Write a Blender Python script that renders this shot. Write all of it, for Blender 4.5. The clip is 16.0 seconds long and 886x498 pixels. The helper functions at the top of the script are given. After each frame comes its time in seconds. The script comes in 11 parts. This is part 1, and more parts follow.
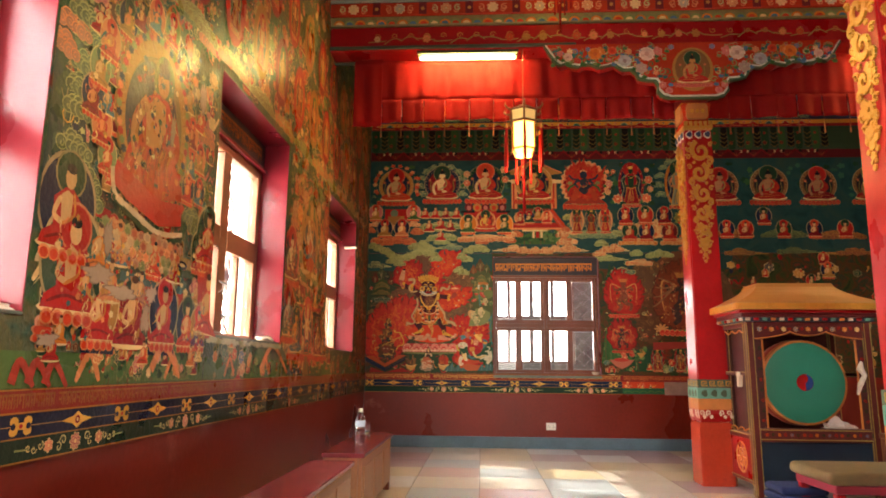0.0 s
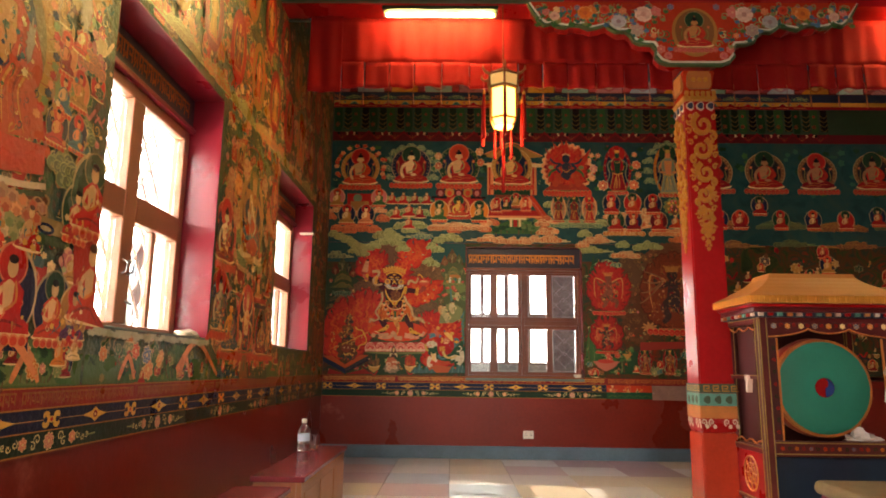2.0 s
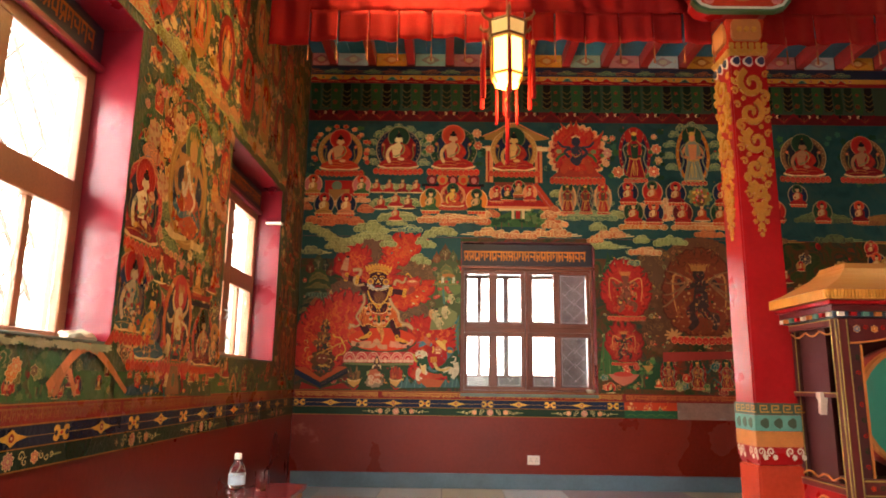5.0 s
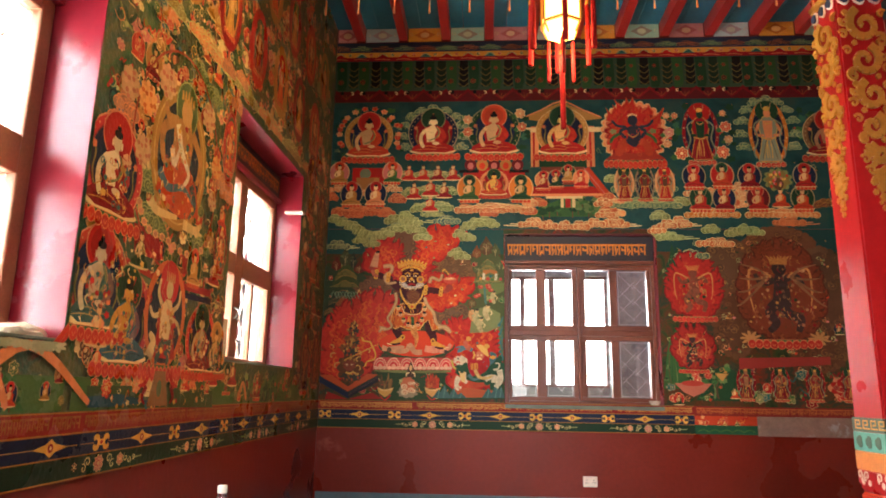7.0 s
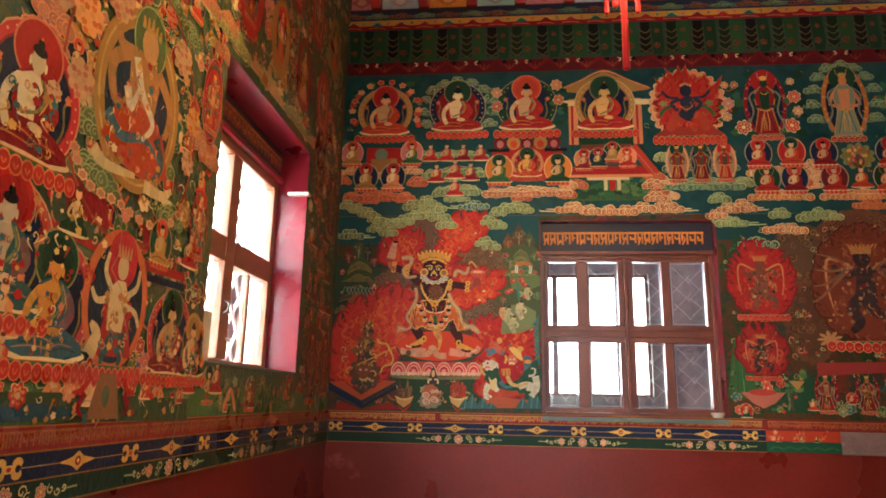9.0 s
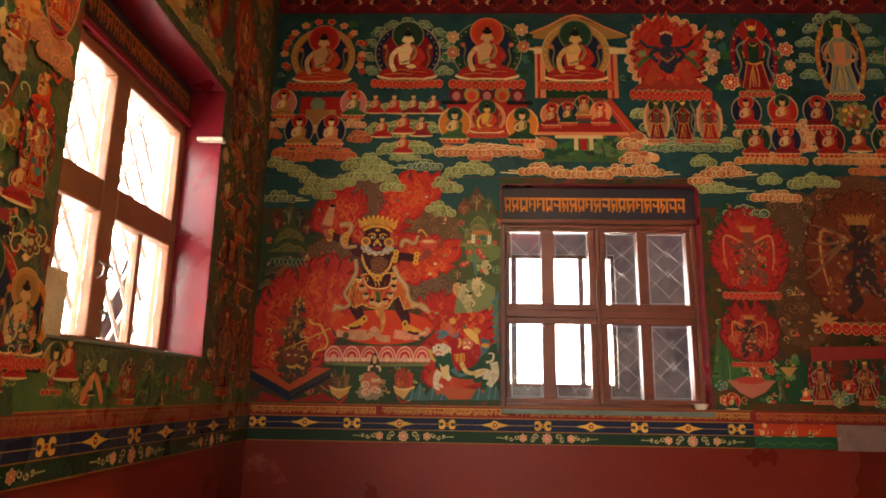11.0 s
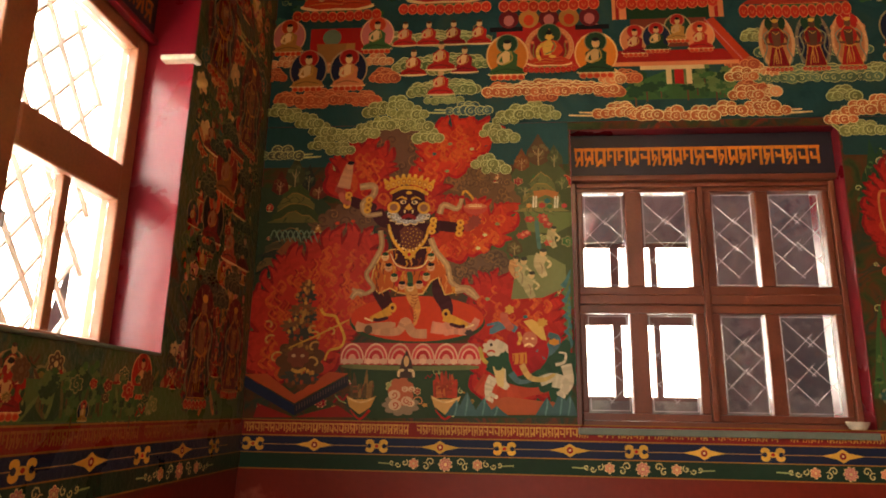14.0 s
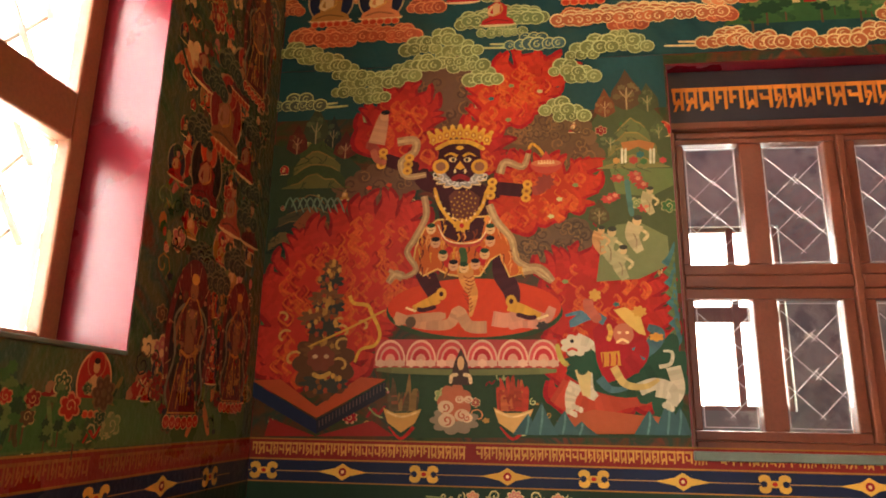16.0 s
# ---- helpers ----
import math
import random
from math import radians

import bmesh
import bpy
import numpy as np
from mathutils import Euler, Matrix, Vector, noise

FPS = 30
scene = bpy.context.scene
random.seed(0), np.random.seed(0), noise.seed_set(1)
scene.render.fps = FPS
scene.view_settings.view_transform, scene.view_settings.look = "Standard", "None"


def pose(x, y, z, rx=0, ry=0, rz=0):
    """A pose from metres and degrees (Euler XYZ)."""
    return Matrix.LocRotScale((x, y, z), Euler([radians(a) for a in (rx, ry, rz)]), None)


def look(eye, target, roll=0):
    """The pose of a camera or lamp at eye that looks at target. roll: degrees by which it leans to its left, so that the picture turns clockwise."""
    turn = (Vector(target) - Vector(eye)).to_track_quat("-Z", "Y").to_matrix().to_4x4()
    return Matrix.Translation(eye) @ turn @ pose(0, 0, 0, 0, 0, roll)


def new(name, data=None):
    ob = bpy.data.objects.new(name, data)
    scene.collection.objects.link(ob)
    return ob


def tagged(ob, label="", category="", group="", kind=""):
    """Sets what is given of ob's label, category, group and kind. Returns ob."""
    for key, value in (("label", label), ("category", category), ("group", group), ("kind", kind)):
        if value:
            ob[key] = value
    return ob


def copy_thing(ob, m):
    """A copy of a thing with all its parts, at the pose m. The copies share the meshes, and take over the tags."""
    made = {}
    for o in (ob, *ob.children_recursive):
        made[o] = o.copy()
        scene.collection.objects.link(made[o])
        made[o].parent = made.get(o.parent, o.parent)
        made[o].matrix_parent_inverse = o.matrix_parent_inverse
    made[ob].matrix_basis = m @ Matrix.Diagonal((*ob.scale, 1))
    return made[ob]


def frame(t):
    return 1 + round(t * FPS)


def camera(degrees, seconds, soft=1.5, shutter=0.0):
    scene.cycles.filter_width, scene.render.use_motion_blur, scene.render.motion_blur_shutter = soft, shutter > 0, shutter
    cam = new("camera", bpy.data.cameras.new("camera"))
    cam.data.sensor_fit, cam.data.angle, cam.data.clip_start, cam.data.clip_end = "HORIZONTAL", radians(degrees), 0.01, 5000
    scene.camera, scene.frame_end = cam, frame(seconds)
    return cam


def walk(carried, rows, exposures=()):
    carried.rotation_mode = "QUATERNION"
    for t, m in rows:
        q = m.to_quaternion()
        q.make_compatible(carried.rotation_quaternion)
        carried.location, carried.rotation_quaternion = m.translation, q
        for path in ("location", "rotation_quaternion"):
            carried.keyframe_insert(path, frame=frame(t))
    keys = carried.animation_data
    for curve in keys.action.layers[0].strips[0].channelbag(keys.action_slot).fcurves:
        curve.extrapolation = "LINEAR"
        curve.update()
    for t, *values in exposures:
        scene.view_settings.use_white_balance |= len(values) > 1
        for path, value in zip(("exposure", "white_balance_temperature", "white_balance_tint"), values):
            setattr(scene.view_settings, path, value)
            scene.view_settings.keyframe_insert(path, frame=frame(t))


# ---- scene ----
cam = camera(67.3, 16.0, soft=1.8)
PATH = [
    (0, (0.036, -0.017, 1.038), (-0.078, 1.949, 1.387), 0.5),
    (0.5, (0.014, 0.222, 1.046), (-0.093, 2.188, 1.395), 0.6),
    (1, (0.035, 0.426, 1.034), (-0.035, 2.394, 1.385), 0.6),
    (1.5, (0.063, 0.643, 1.037), (0.009, 2.611, 1.390), 0.6),
    (2, (0.035, 0.865, 1.039), (0.005, 2.833, 1.393), 0.7),
    (2.5, (0.030, 1.058, 1.030), (0.044, 3.026, 1.387), 0.7),
    (3, (0.063, 1.255, 1.045), (0.084, 3.223, 1.400), 0.6),
    (3.5, (0.051, 1.447, 1.042), (0.063, 3.415, 1.399), 0.7),
    (4, (0.053, 1.631, 1.050), (0.064, 3.597, 1.414), 0.7),
    (6.5, (0.069, 2.542, 1.054), (-0.031, 4.496, 1.472), 0.9),
    (7, (0.017, 2.756, 1.049), (-0.110, 4.708, 1.466), 0.9),
    (7.5, (-0.011, 2.949, 1.038), (-0.163, 4.899, 1.456), 1),
    (8, (0.030, 3.158, 1.043), (-0.137, 5.107, 1.459), 0.9),
    (8.5, (-0.031, 3.374, 1.055), (-0.207, 5.320, 1.481), 0.9),
    (9, (-0.084, 3.543, 1.051), (-0.272, 5.485, 1.492), 1.1),
    (9.5, (-0.032, 3.736, 1.031), (-0.210, 5.679, 1.470), 0.9),
    (9.7, (-0.040, 3.817, 1.029), (-0.190, 5.764, 1.465), 0.9),
    (11.8, (-0.095, 4.695, 1.031), (-0.144, 6.649, 1.455), 0.9),
    (12, (-0.099, 4.780, 1.011), (-0.160, 6.729, 1.453), 0.9),
    (12.5, (-0.107, 4.966, 1.016), (-0.185, 6.912, 1.473), 0.9),
    (13, (-0.098, 5.153, 1.022), (-0.207, 7.095, 1.488), 0.8),
    (13.5, (-0.146, 5.338, 1.017), (-0.291, 7.277, 1.486), 0.9),
    (14, (-0.188, 5.521, 1.015), (-0.357, 7.458, 1.483), 1),
    (14.5, (-0.214, 5.737, 1.029), (-0.413, 7.670, 1.502), 1),
    (15, (-0.269, 5.932, 1.015), (-0.501, 7.858, 1.502), 1),
    (15.5, (-0.377, 6.128, 1.002), (-0.610, 8.050, 1.503), 1.3),
    (16, (-0.410, 6.315, 1.056), (-0.655, 8.241, 1.537), 1),
]
EXPOSURES = [(0, 1.12, 6600, 10), (2, 0.88, 6700, 11), (4, 1.05, 6700, 11), (7, 1.4, 5900, 8), (9.5, 1.2, 5500, 7), (12, 0.62, 7500, 16), (13.5, 0.67, 7500, 16), (15, 0.92, 7300, 15), (16, 1.22, 6900, 13)]
walk(cam, [(t, look(eye, target, roll)) for t, eye, target, roll in PATH], EXPOSURES)

# ---- light ----
RX, FY, TOP = 6.6, -6.0, 5.0  # the hall's far side, near end and height
world = bpy.data.worlds.new("world")
scene.world = world
world.use_nodes = True
wn = world.node_tree
sky = wn.nodes.new("ShaderNodeTexSky")
sky.sky_type, sky.sun_disc = "NISHITA", False
sky.sun_elevation, sky.sun_rotation = radians(38), radians(-74)
wn.links.new(sky.outputs[0], wn.nodes["Background"].inputs[0])
wn.nodes["Background"].inputs[1].default_value = 0.15


def lamp(name, kind, m, energy, color=(1, 1, 1), size=1.0, size_y=None):
    data = bpy.data.lights.new(name, kind)
    data.energy, data.color = energy, color
    if kind == "AREA":
        data.shape, data.size, data.size_y = "RECTANGLE", size, size_y or size
    elif kind == "POINT":
        data.shadow_soft_size = size
    ob = new(name, data)
    ob.matrix_world = m
    return ob


sun = lamp("sun", "SUN", look((-6, 8.4, 4.75), (0, 6.7, 0.0)), 5.0, (1, 0.93, 0.82))
sun.data.angle = radians(0.6)
WINDOW_Y = [(0.72, 2.17), (3.70, 5.12), (6.60, 8.08)]
SILL, HEAD = 1.20, 2.81
DAY = (1.0, 0.94, 0.84)
for y0, y1 in WINDOW_Y:
    lamp("window_daylight", "AREA", look((-2.26, (y0 + y1) / 2, 2.06), (0, (y0 + y1) / 2, 1.46)), 235, (1.0, 0.97, 0.92), 2.6, 2.2)
# the open entrance behind the camera
lamp("entrance_daylight", "AREA", look((0.0, -5.6, 2.0), (-0.3, 0, 2.1)), 70, DAY, 2.6, 2.6)
# added fill light in an assumed roof opening over the middle of the hall, never in view
FILL_HOLE = (-0.1, 1.7, -3.4, -0.5)
lamp("overhead_fill_light", "AREA", look(((FILL_HOLE[0] + FILL_HOLE[1]) / 2, (FILL_HOLE[2] + FILL_HOLE[3]) / 2, 5.3), ((FILL_HOLE[0] + FILL_HOLE[1]) / 2, (FILL_HOLE[2] + FILL_HOLE[3]) / 2 + 0.001, 0)), 440, DAY, 1.8, 2.9)


# ---- materials ----
def mat(name, color, rough=0.5, metal=0.0, var=0.25, scale=6.0, bump=0.15, fine=60.0, stain=None, stain_at=0.62, coat=0.0, spec=0.5):
    m = bpy.data.materials.new(name)
    m.use_nodes = True
    n, l = m.node_tree.nodes, m.node_tree.links
    b = n["Principled BSDF"]
    tc = n.new("ShaderNodeTexCoord")
    big, small = n.new("ShaderNodeTexNoise"), n.new("ShaderNodeTexNoise")
    big.inputs["Scale"].default_value, big.inputs["Detail"].default_value = scale, 5
    small.inputs["Scale"].default_value, small.inputs["Detail"].default_value = fine, 6
    for t in (big, small):
        l.new(tc.outputs["Object"], t.inputs["Vector"])
    ramp = n.new("ShaderNodeValToRGB")
    e = ramp.color_ramp.elements
    e[0].position, e[1].position = 0.25, 0.75
    e[0].color = (*[c * (1 - var) for c in color], 1)
    e[1].color = (*[min(1, c * (1 + var)) for c in color], 1)
    mixf = n.new("ShaderNodeMath")
    mixf.operation = "MULTIPLY_ADD"
    mixf.inputs[1].default_value, mixf.inputs[2].default_value = 0.35, 0.0
    l.new(small.outputs["Fac"], mixf.inputs[0])
    addn = n.new("ShaderNodeMath")
    addn.operation = "MULTIPLY_ADD"
    addn.inputs[1].default_value = 0.65
    l.new(big.outputs["Fac"], addn.inputs[0])
    l.new(mixf.outputs[0], addn.inputs[2])
    l.new(addn.outputs[0], ramp.inputs[0])
    out = ramp.outputs[0]
    if stain:
        st = n.new("ShaderNodeTexNoise")
        st.inputs["Scale"].default_value, st.inputs["Detail"].default_value = scale * 0.6, 8
        st.inputs["Roughness"].default_value = 0.7
        l.new(tc.outputs["Object"], st.inputs["Vector"])
        r2 = n.new("ShaderNodeValToRGB")
        r2.color_ramp.elements[0].position, r2.color_ramp.elements[1].position = stain_at, stain_at + 0.06
        l.new(st.outputs["Fac"], r2.inputs[0])
        mx = n.new("ShaderNodeMix")
        mx.data_type = "RGBA"
        l.new(r2.outputs[0], mx.inputs[0])
        l.new(out, mx.inputs[6])
        mx.inputs[7].default_value = (*stain, 1)
        out = mx.outputs[2]
    l.new(out, b.inputs["Base Color"])
    rr = n.new("ShaderNodeMapRange")
    rr.inputs["To Min"].default_value, rr.inputs["To Max"].default_value = max(0.03, rough - 0.12), min(1, rough + 0.12)
    l.new(big.outputs["Fac"], rr.inputs["Value"])
    l.new(rr.outputs[0], b.inputs["Roughness"])
    b.inputs["Metallic"].default_value = metal
    b.inputs["Coat Weight"].default_value = coat
    b.inputs["Coat Roughness"].default_value = 0.15
    b.inputs["Specular IOR Level"].default_value = spec
    if bump:
        bp = n.new("ShaderNodeBump")
        bp.inputs["Strength"].default_value, bp.inputs["Distance"].default_value = bump, 0.01
        l.new(addn.outputs[0], bp.inputs["Height"])
        l.new(bp.outputs[0], b.inputs["Normal"])
    return m


def paint_mat(name, rough=0.36, bump=0.25, spec=0.3):
    """Mural paint: the pigment is each shape's own colour, worn and stained by noise."""
    m = mat(name, (0.5, 0.5, 0.5), rough, 0, 0.3, 3.0, bump, 45.0, spec=spec)
    n, l = m.node_tree.nodes, m.node_tree.links
    b = n["Principled BSDF"]
    src = b.inputs["Base Color"].links[0].from_socket
    at = n.new("ShaderNodeAttribute")
    at.attribute_name = "paint"
    mx = n.new("ShaderNodeMix")
    mx.data_type, mx.blend_type = "RGBA", "MULTIPLY"
    mx.inputs[0].default_value = 1.0
    sc = n.new("ShaderNodeMix")
    sc.data_type, sc.blend_type = "RGBA", "ADD"
    sc.inputs[0].default_value = 1.0
    sc.inputs[7].default_value = (0.5, 0.5, 0.5, 1)
    l.new(src, sc.inputs[6])
    l.new(at.outputs["Color"], mx.inputs[6])
    l.new(sc.outputs[2], mx.inputs[7])
    l.new(mx.outputs[2], b.inputs["Base Color"])
    return m


def ground_mat(name, cols, scale=4.0, rough=0.36, bump=0.2):
    """Mottled painted landscape ground in several pigments."""
    m = bpy.data.materials.new(name)
    m.use_nodes = True
    n, l = m.node_tree.nodes, m.node_tree.links
    b = n["Principled BSDF"]
    tc = n.new("ShaderNodeTexCoord")
    a, c = n.new("ShaderNodeTexNoise"), n.new("ShaderNodeTexNoise")
    a.inputs["Scale"].default_value, a.inputs["Detail"].default_value, a.inputs["Distortion"].default_value = scale, 7, 1.2
    c.inputs["Scale"].default_value, c.inputs["Detail"].default_value = 40, 5
    l.new(tc.outputs["Object"], a.inputs["Vector"])
    l.new(tc.outputs["Object"], c.inputs["Vector"])
    r = n.new("ShaderNodeValToRGB")
    els = r.color_ramp.elements
    for i, col in enumerate(cols):
        p = 0.3 + 0.4 * i / max(1, len(cols) - 1)
        el = els[i] if i < 2 else els.new(p)
        el.position, el.color = p, (*col, 1)
    l.new(a.outputs["Fac"], r.inputs[0])
    l.new(r.outputs[0], b.inputs["Base Color"])
    b.inputs["Roughness"].default_value = rough
    b.inputs["Specular IOR Level"].default_value = 0.16
    bp = n.new("ShaderNodeBump")
    bp.inputs["Strength"].default_value, bp.inputs["Distance"].default_value = bump, 0.01
    l.new(c.outputs["Fac"], bp.inputs["Height"])
    l.new(bp.outputs[0], b.inputs["Normal"])
    return m


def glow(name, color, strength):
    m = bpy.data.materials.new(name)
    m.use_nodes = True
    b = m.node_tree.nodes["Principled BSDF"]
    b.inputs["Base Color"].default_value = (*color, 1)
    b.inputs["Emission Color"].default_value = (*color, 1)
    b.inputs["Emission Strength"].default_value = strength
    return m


def glass_mat(name, tint=(1, 1, 1), rough=0.0):
    m = bpy.data.materials.new(name)
    m.use_nodes = True
    b = m.node_tree.nodes["Principled BSDF"]
    b.inputs["Base Color"].default_value = (*tint, 1)
    b.inputs["Transmission Weight"].default_value = 1.0
    b.inputs["Roughness"].default_value = rough
    b.inputs["IOR"].default_value = 1.45
    return m


M_MAROON = mat("maroon_plaster", (0.175, 0.017, 0.009), 0.3, 0, 0.25, 1.3, 0.25, 30, (0.28, 0.07, 0.045), 0.63, spec=0.28)
M_REVEAL = mat("pink_red_gloss_paint", (0.19, 0.007, 0.015), 0.3, 0, 0.15, 3, 0.2, 40, (0.55, 0.25, 0.2), 0.7)
M_BASE = mat("blue_grey_paint", (0.10, 0.16, 0.20), 0.5, 0, 0.25, 4, 0.2, 40, (0.3, 0.3, 0.28), 0.68)
M_WOOD = mat("red_brown_varnished_wood", (0.17, 0.045, 0.02), 0.34, 0, 0.3, 5, 0.2, 80)
M_WOOD_LIGHT = mat("worn_brown_wood", (0.30, 0.12, 0.055), 0.4, 0, 0.3, 5, 0.2, 80)
M_SILL = mat("grey_green_sill", (0.13, 0.16, 0.12), 0.5, 0, 0.25, 8, 0.2, 60)
M_RED = mat("red_gloss_lacquer", (0.31, 0.008, 0.009), 0.30, 0, 0.2, 2.5, 0.08, 30, (0.28, 0.02, 0.015), 0.62, spec=0.2)
M_ORANGE_RED = mat("orange_red_worn_lacquer", (0.42, 0.04, 0.016), 0.22, 0, 0.22, 3, 0.15, 40, (0.30, 0.03, 0.02), 0.6)
M_GOLD = mat("gold_paint", (0.47, 0.215, 0.028), 0.38, 0.35, 0.25, 20, 0.25, 120)
M_JOIST = mat("red_painted_joist", (0.42, 0.022, 0.017), 0.45, 0, 0.2, 6, 0.2, 60)
M_BOARD = mat("blue_ceiling_boards", (0.035, 0.19, 0.28), 0.55, 0, 0.3, 3, 0.2, 40)
M_CLOTH = mat("red_curtain_cloth", (0.22, 0.008, 0.007), 0.9, 0, 0.18, 5, 0.3, 200, spec=0.1)
M_PAINT = paint_mat("mural_paint", 0.45, 0.2, 0.14)
M_PAINT_W = paint_mat("varnished_mural_paint", 0.30, 0.8, 0.2)
M_SKY = ground_mat("mural_sky_ground", [(0.012, 0.045, 0.042), (0.018, 0.066, 0.06), (0.032, 0.072, 0.05)])
M_LAND = ground_mat("mural_land_ground", [(0.016, 0.03, 0.012), (0.035, 0.055, 0.016), (0.10, 0.035, 0.012), (0.024, 0.046, 0.024), (0.20, 0.025, 0.010)], 5.0)
M_LEFT = ground_mat("mural_dense_ground", [(0.022, 0.06, 0.03), (0.05, 0.11, 0.04), (0.12, 0.11, 0.045), (0.04, 0.09, 0.06), (0.16, 0.04, 0.02)], 4.5, 0.32, 0.8)
M_GLASS = glass_mat("window_glass")
M_STEEL = mat("grey_iron", (0.35, 0.34, 0.32), 0.4, 0.6, 0.2, 20, 0.1)
M_LIME = mat("whitewash", (0.75, 0.72, 0.66), 0.8, 0, 0.1, 3, 0.2)
M_WHITE = mat("white_plastic", (0.72, 0.68, 0.58), 0.4, 0, 0.08, 20, 0.05)


# ---- mesh helpers ----
def bx(bm, x0, x1, y0, y1, z0, z1):
    v = [bm.verts.new((x, y, z)) for x in (x0, x1) for y in (y0, y1) for z in (z0, z1)]
    for f in ((0, 1, 3, 2), (4, 6, 7, 5), (0, 4, 5, 1), (2, 3, 7, 6), (0, 2, 6, 4), (1, 5, 7, 3)):
        bm.faces.new([v[i] for i in f])
    return v


def box(x0, x1, y0, y1, z0, z1, bevel=0.0, seg=2):
    bm = bmesh.new()
    bx(bm, x0, x1, y0, y1, z0, z1)
    if bevel:
        bmesh.ops.bevel(bm, geom=bm.edges[:], offset=bevel, segments=seg, affect="EDGES", profile=0.5)
    return bm


def prism(pts, d0, d1, plane="xz", bm=None, bevel=0.0):
    """A flat outline given thickness. plane 'xz': along y; 'xy': along z; 'yz': along x."""
    bm = bm or bmesh.new()
    put = {"xz": lambda a, b, d: (a, d, b), "xy": lambda a, b, d: (a, b, d), "yz": lambda a, b, d: (d, a, b)}[plane]
    lo, hi = ([bm.verts.new(put(a, b, d)) for a, b in pts] for d in (d0, d1))
    k = len(pts)
    bm.faces.new(lo)
    bm.faces.new(hi[::-1])
    for i in range(k):
        bm.faces.new((lo[i], hi[i], hi[(i + 1) % k], lo[(i + 1) % k]))
    bmesh.ops.recalc_face_normals(bm, faces=bm.faces[:])
    if bevel:
        bmesh.ops.bevel(bm, geom=[e for e in bm.edges], offset=bevel, segments=1, affect="EDGES")
    return bm


def lathe(profile, seg=20, bm=None, c=(0, 0, 0), axis="z"):
    bm = bm or bmesh.new()
    rings = []
    for r, h in profile:
        ring = []
        for i in range(seg):
            a = 2 * math.pi * i / seg
            p = (r * math.cos(a), r * math.sin(a), h)
            if axis == "y":
                p = (p[0], p[2], p[1])
            ring.append(bm.verts.new((c[0] + p[0], c[1] + p[1], c[2] + p[2])))
        rings.append(ring)
    for a, b in zip(rings, rings[1:]):
        for i in range(seg):
            bm.faces.new((a[i], a[(i + 1) % seg], b[(i + 1) % seg], b[i]))
    for ring in (rings[0], rings[-1]):
        if profile[0 if ring is rings[0] else -1][0] > 1e-4:
            bm.faces.new(ring)
    bmesh.ops.remove_doubles(bm, verts=bm.verts[:], dist=1e-5)
    bmesh.ops.recalc_face_normals(bm, faces=bm.faces[:])
    return bm


def tube(pts, r, seg=8, bm=None):
    bm = bm or bmesh.new()
    pts = [Vector(p) for p in pts]
    rings = []
    for i, p in enumerate(pts):
        d = (pts[min(i + 1, len(pts) - 1)] - pts[max(i - 1, 0)]).normalized()
        u = d.orthogonal().normalized() if i == 0 else (u - d * u.dot(d)).normalized()
        w = d.cross(u)
        rr = r[i] if isinstance(r, (list, tuple)) else r
        rings.append([bm.verts.new(p + rr * (math.cos(2 * math.pi * k / seg) * u + math.sin(2 * math.pi * k / seg) * w)) for k in range(seg)])
    for a, b in zip(rings, rings[1:]):
        for k in range(seg):
            bm.faces.new((a[k], a[(k + 1) % seg], b[(k + 1) % seg], b[k]))
    bm.faces.new(rings[0])
    bm.faces.new(rings[-1][::-1])
    bmesh.ops.recalc_face_normals(bm, faces=bm.faces[:])
    return bm


def part(name, bm, material, parent=None, label="", smooth=False):
    me = bpy.data.meshes.new(name)
    bm.to_mesh(me)
    bm.free()
    me.materials.append(material)
    if smooth:
        me.shade_smooth()
        me.set_sharp_from_angle(angle=radians(40))
    ob = new(name, me)
    if parent:
        ob.parent = parent
    if label:
        ob["label"] = label
    return ob


def thing(name, label, category, group="", kind="", at=(0, 0, 0)):
    ob = new(name)
    ob.location = at
    ob.empty_display_size = 0.1
    return tagged(ob, label, category, group, kind)


def structure(name, bm, material, label, category, smooth=False):
    return tagged(part(name, bm, material, None, "", smooth), label, category, "", "structure")


# ---- the room ----
LX, BY = -1.53, 9.0
BW = (0.20, 1.62, 0.93, 2.53)  # the end wall's window: x0, x1, z0, z1


def wall_pieces(lo, hi, z0, z1, holes):
    """The rectangles left of a wall (along, height) after its openings."""
    out, at = [], lo
    for a, b, c, d in holes:
        out += [(at, a, z0, z1), (a, b, z0, c), (a, b, d, z1)]
        at = b
    return out + [(at, hi, z0, z1)]


bm = bmesh.new()
for a, b, c, d in wall_pieces(FY, BY + 0.4, 0, TOP, [(y0, y1, SILL, HEAD) for y0, y1 in WINDOW_Y]):
    bx(bm, LX - 0.42, LX, a, b, c, d)
structure("wall_west", bm, M_MAROON, "thick plastered wall, maroon below and painted with murals above", "wall")
bm = bmesh.new()
for a, b, c, d in wall_pieces(LX, RX, 0, TOP, [BW]):
    bx(bm, a, b, BY, BY + 0.4, c, d)
structure("wall_north", bm, M_MAROON, "thick plastered end wall, maroon below and painted with murals above", "wall")
structure("wall_east", box(RX, RX + 0.3, FY, BY + 0.4, 0, TOP), M_MAROON, "plain maroon plastered wall", "wall")
bm = bmesh.new()
for a, b, c, d in wall_pieces(LX - 0.42, RX + 0.3, 0, TOP, [(0.2, 2.8, 0.0, 3.2)]):
    if d > c:
        bx(bm, a, b, FY - 0.3, FY, c, d)
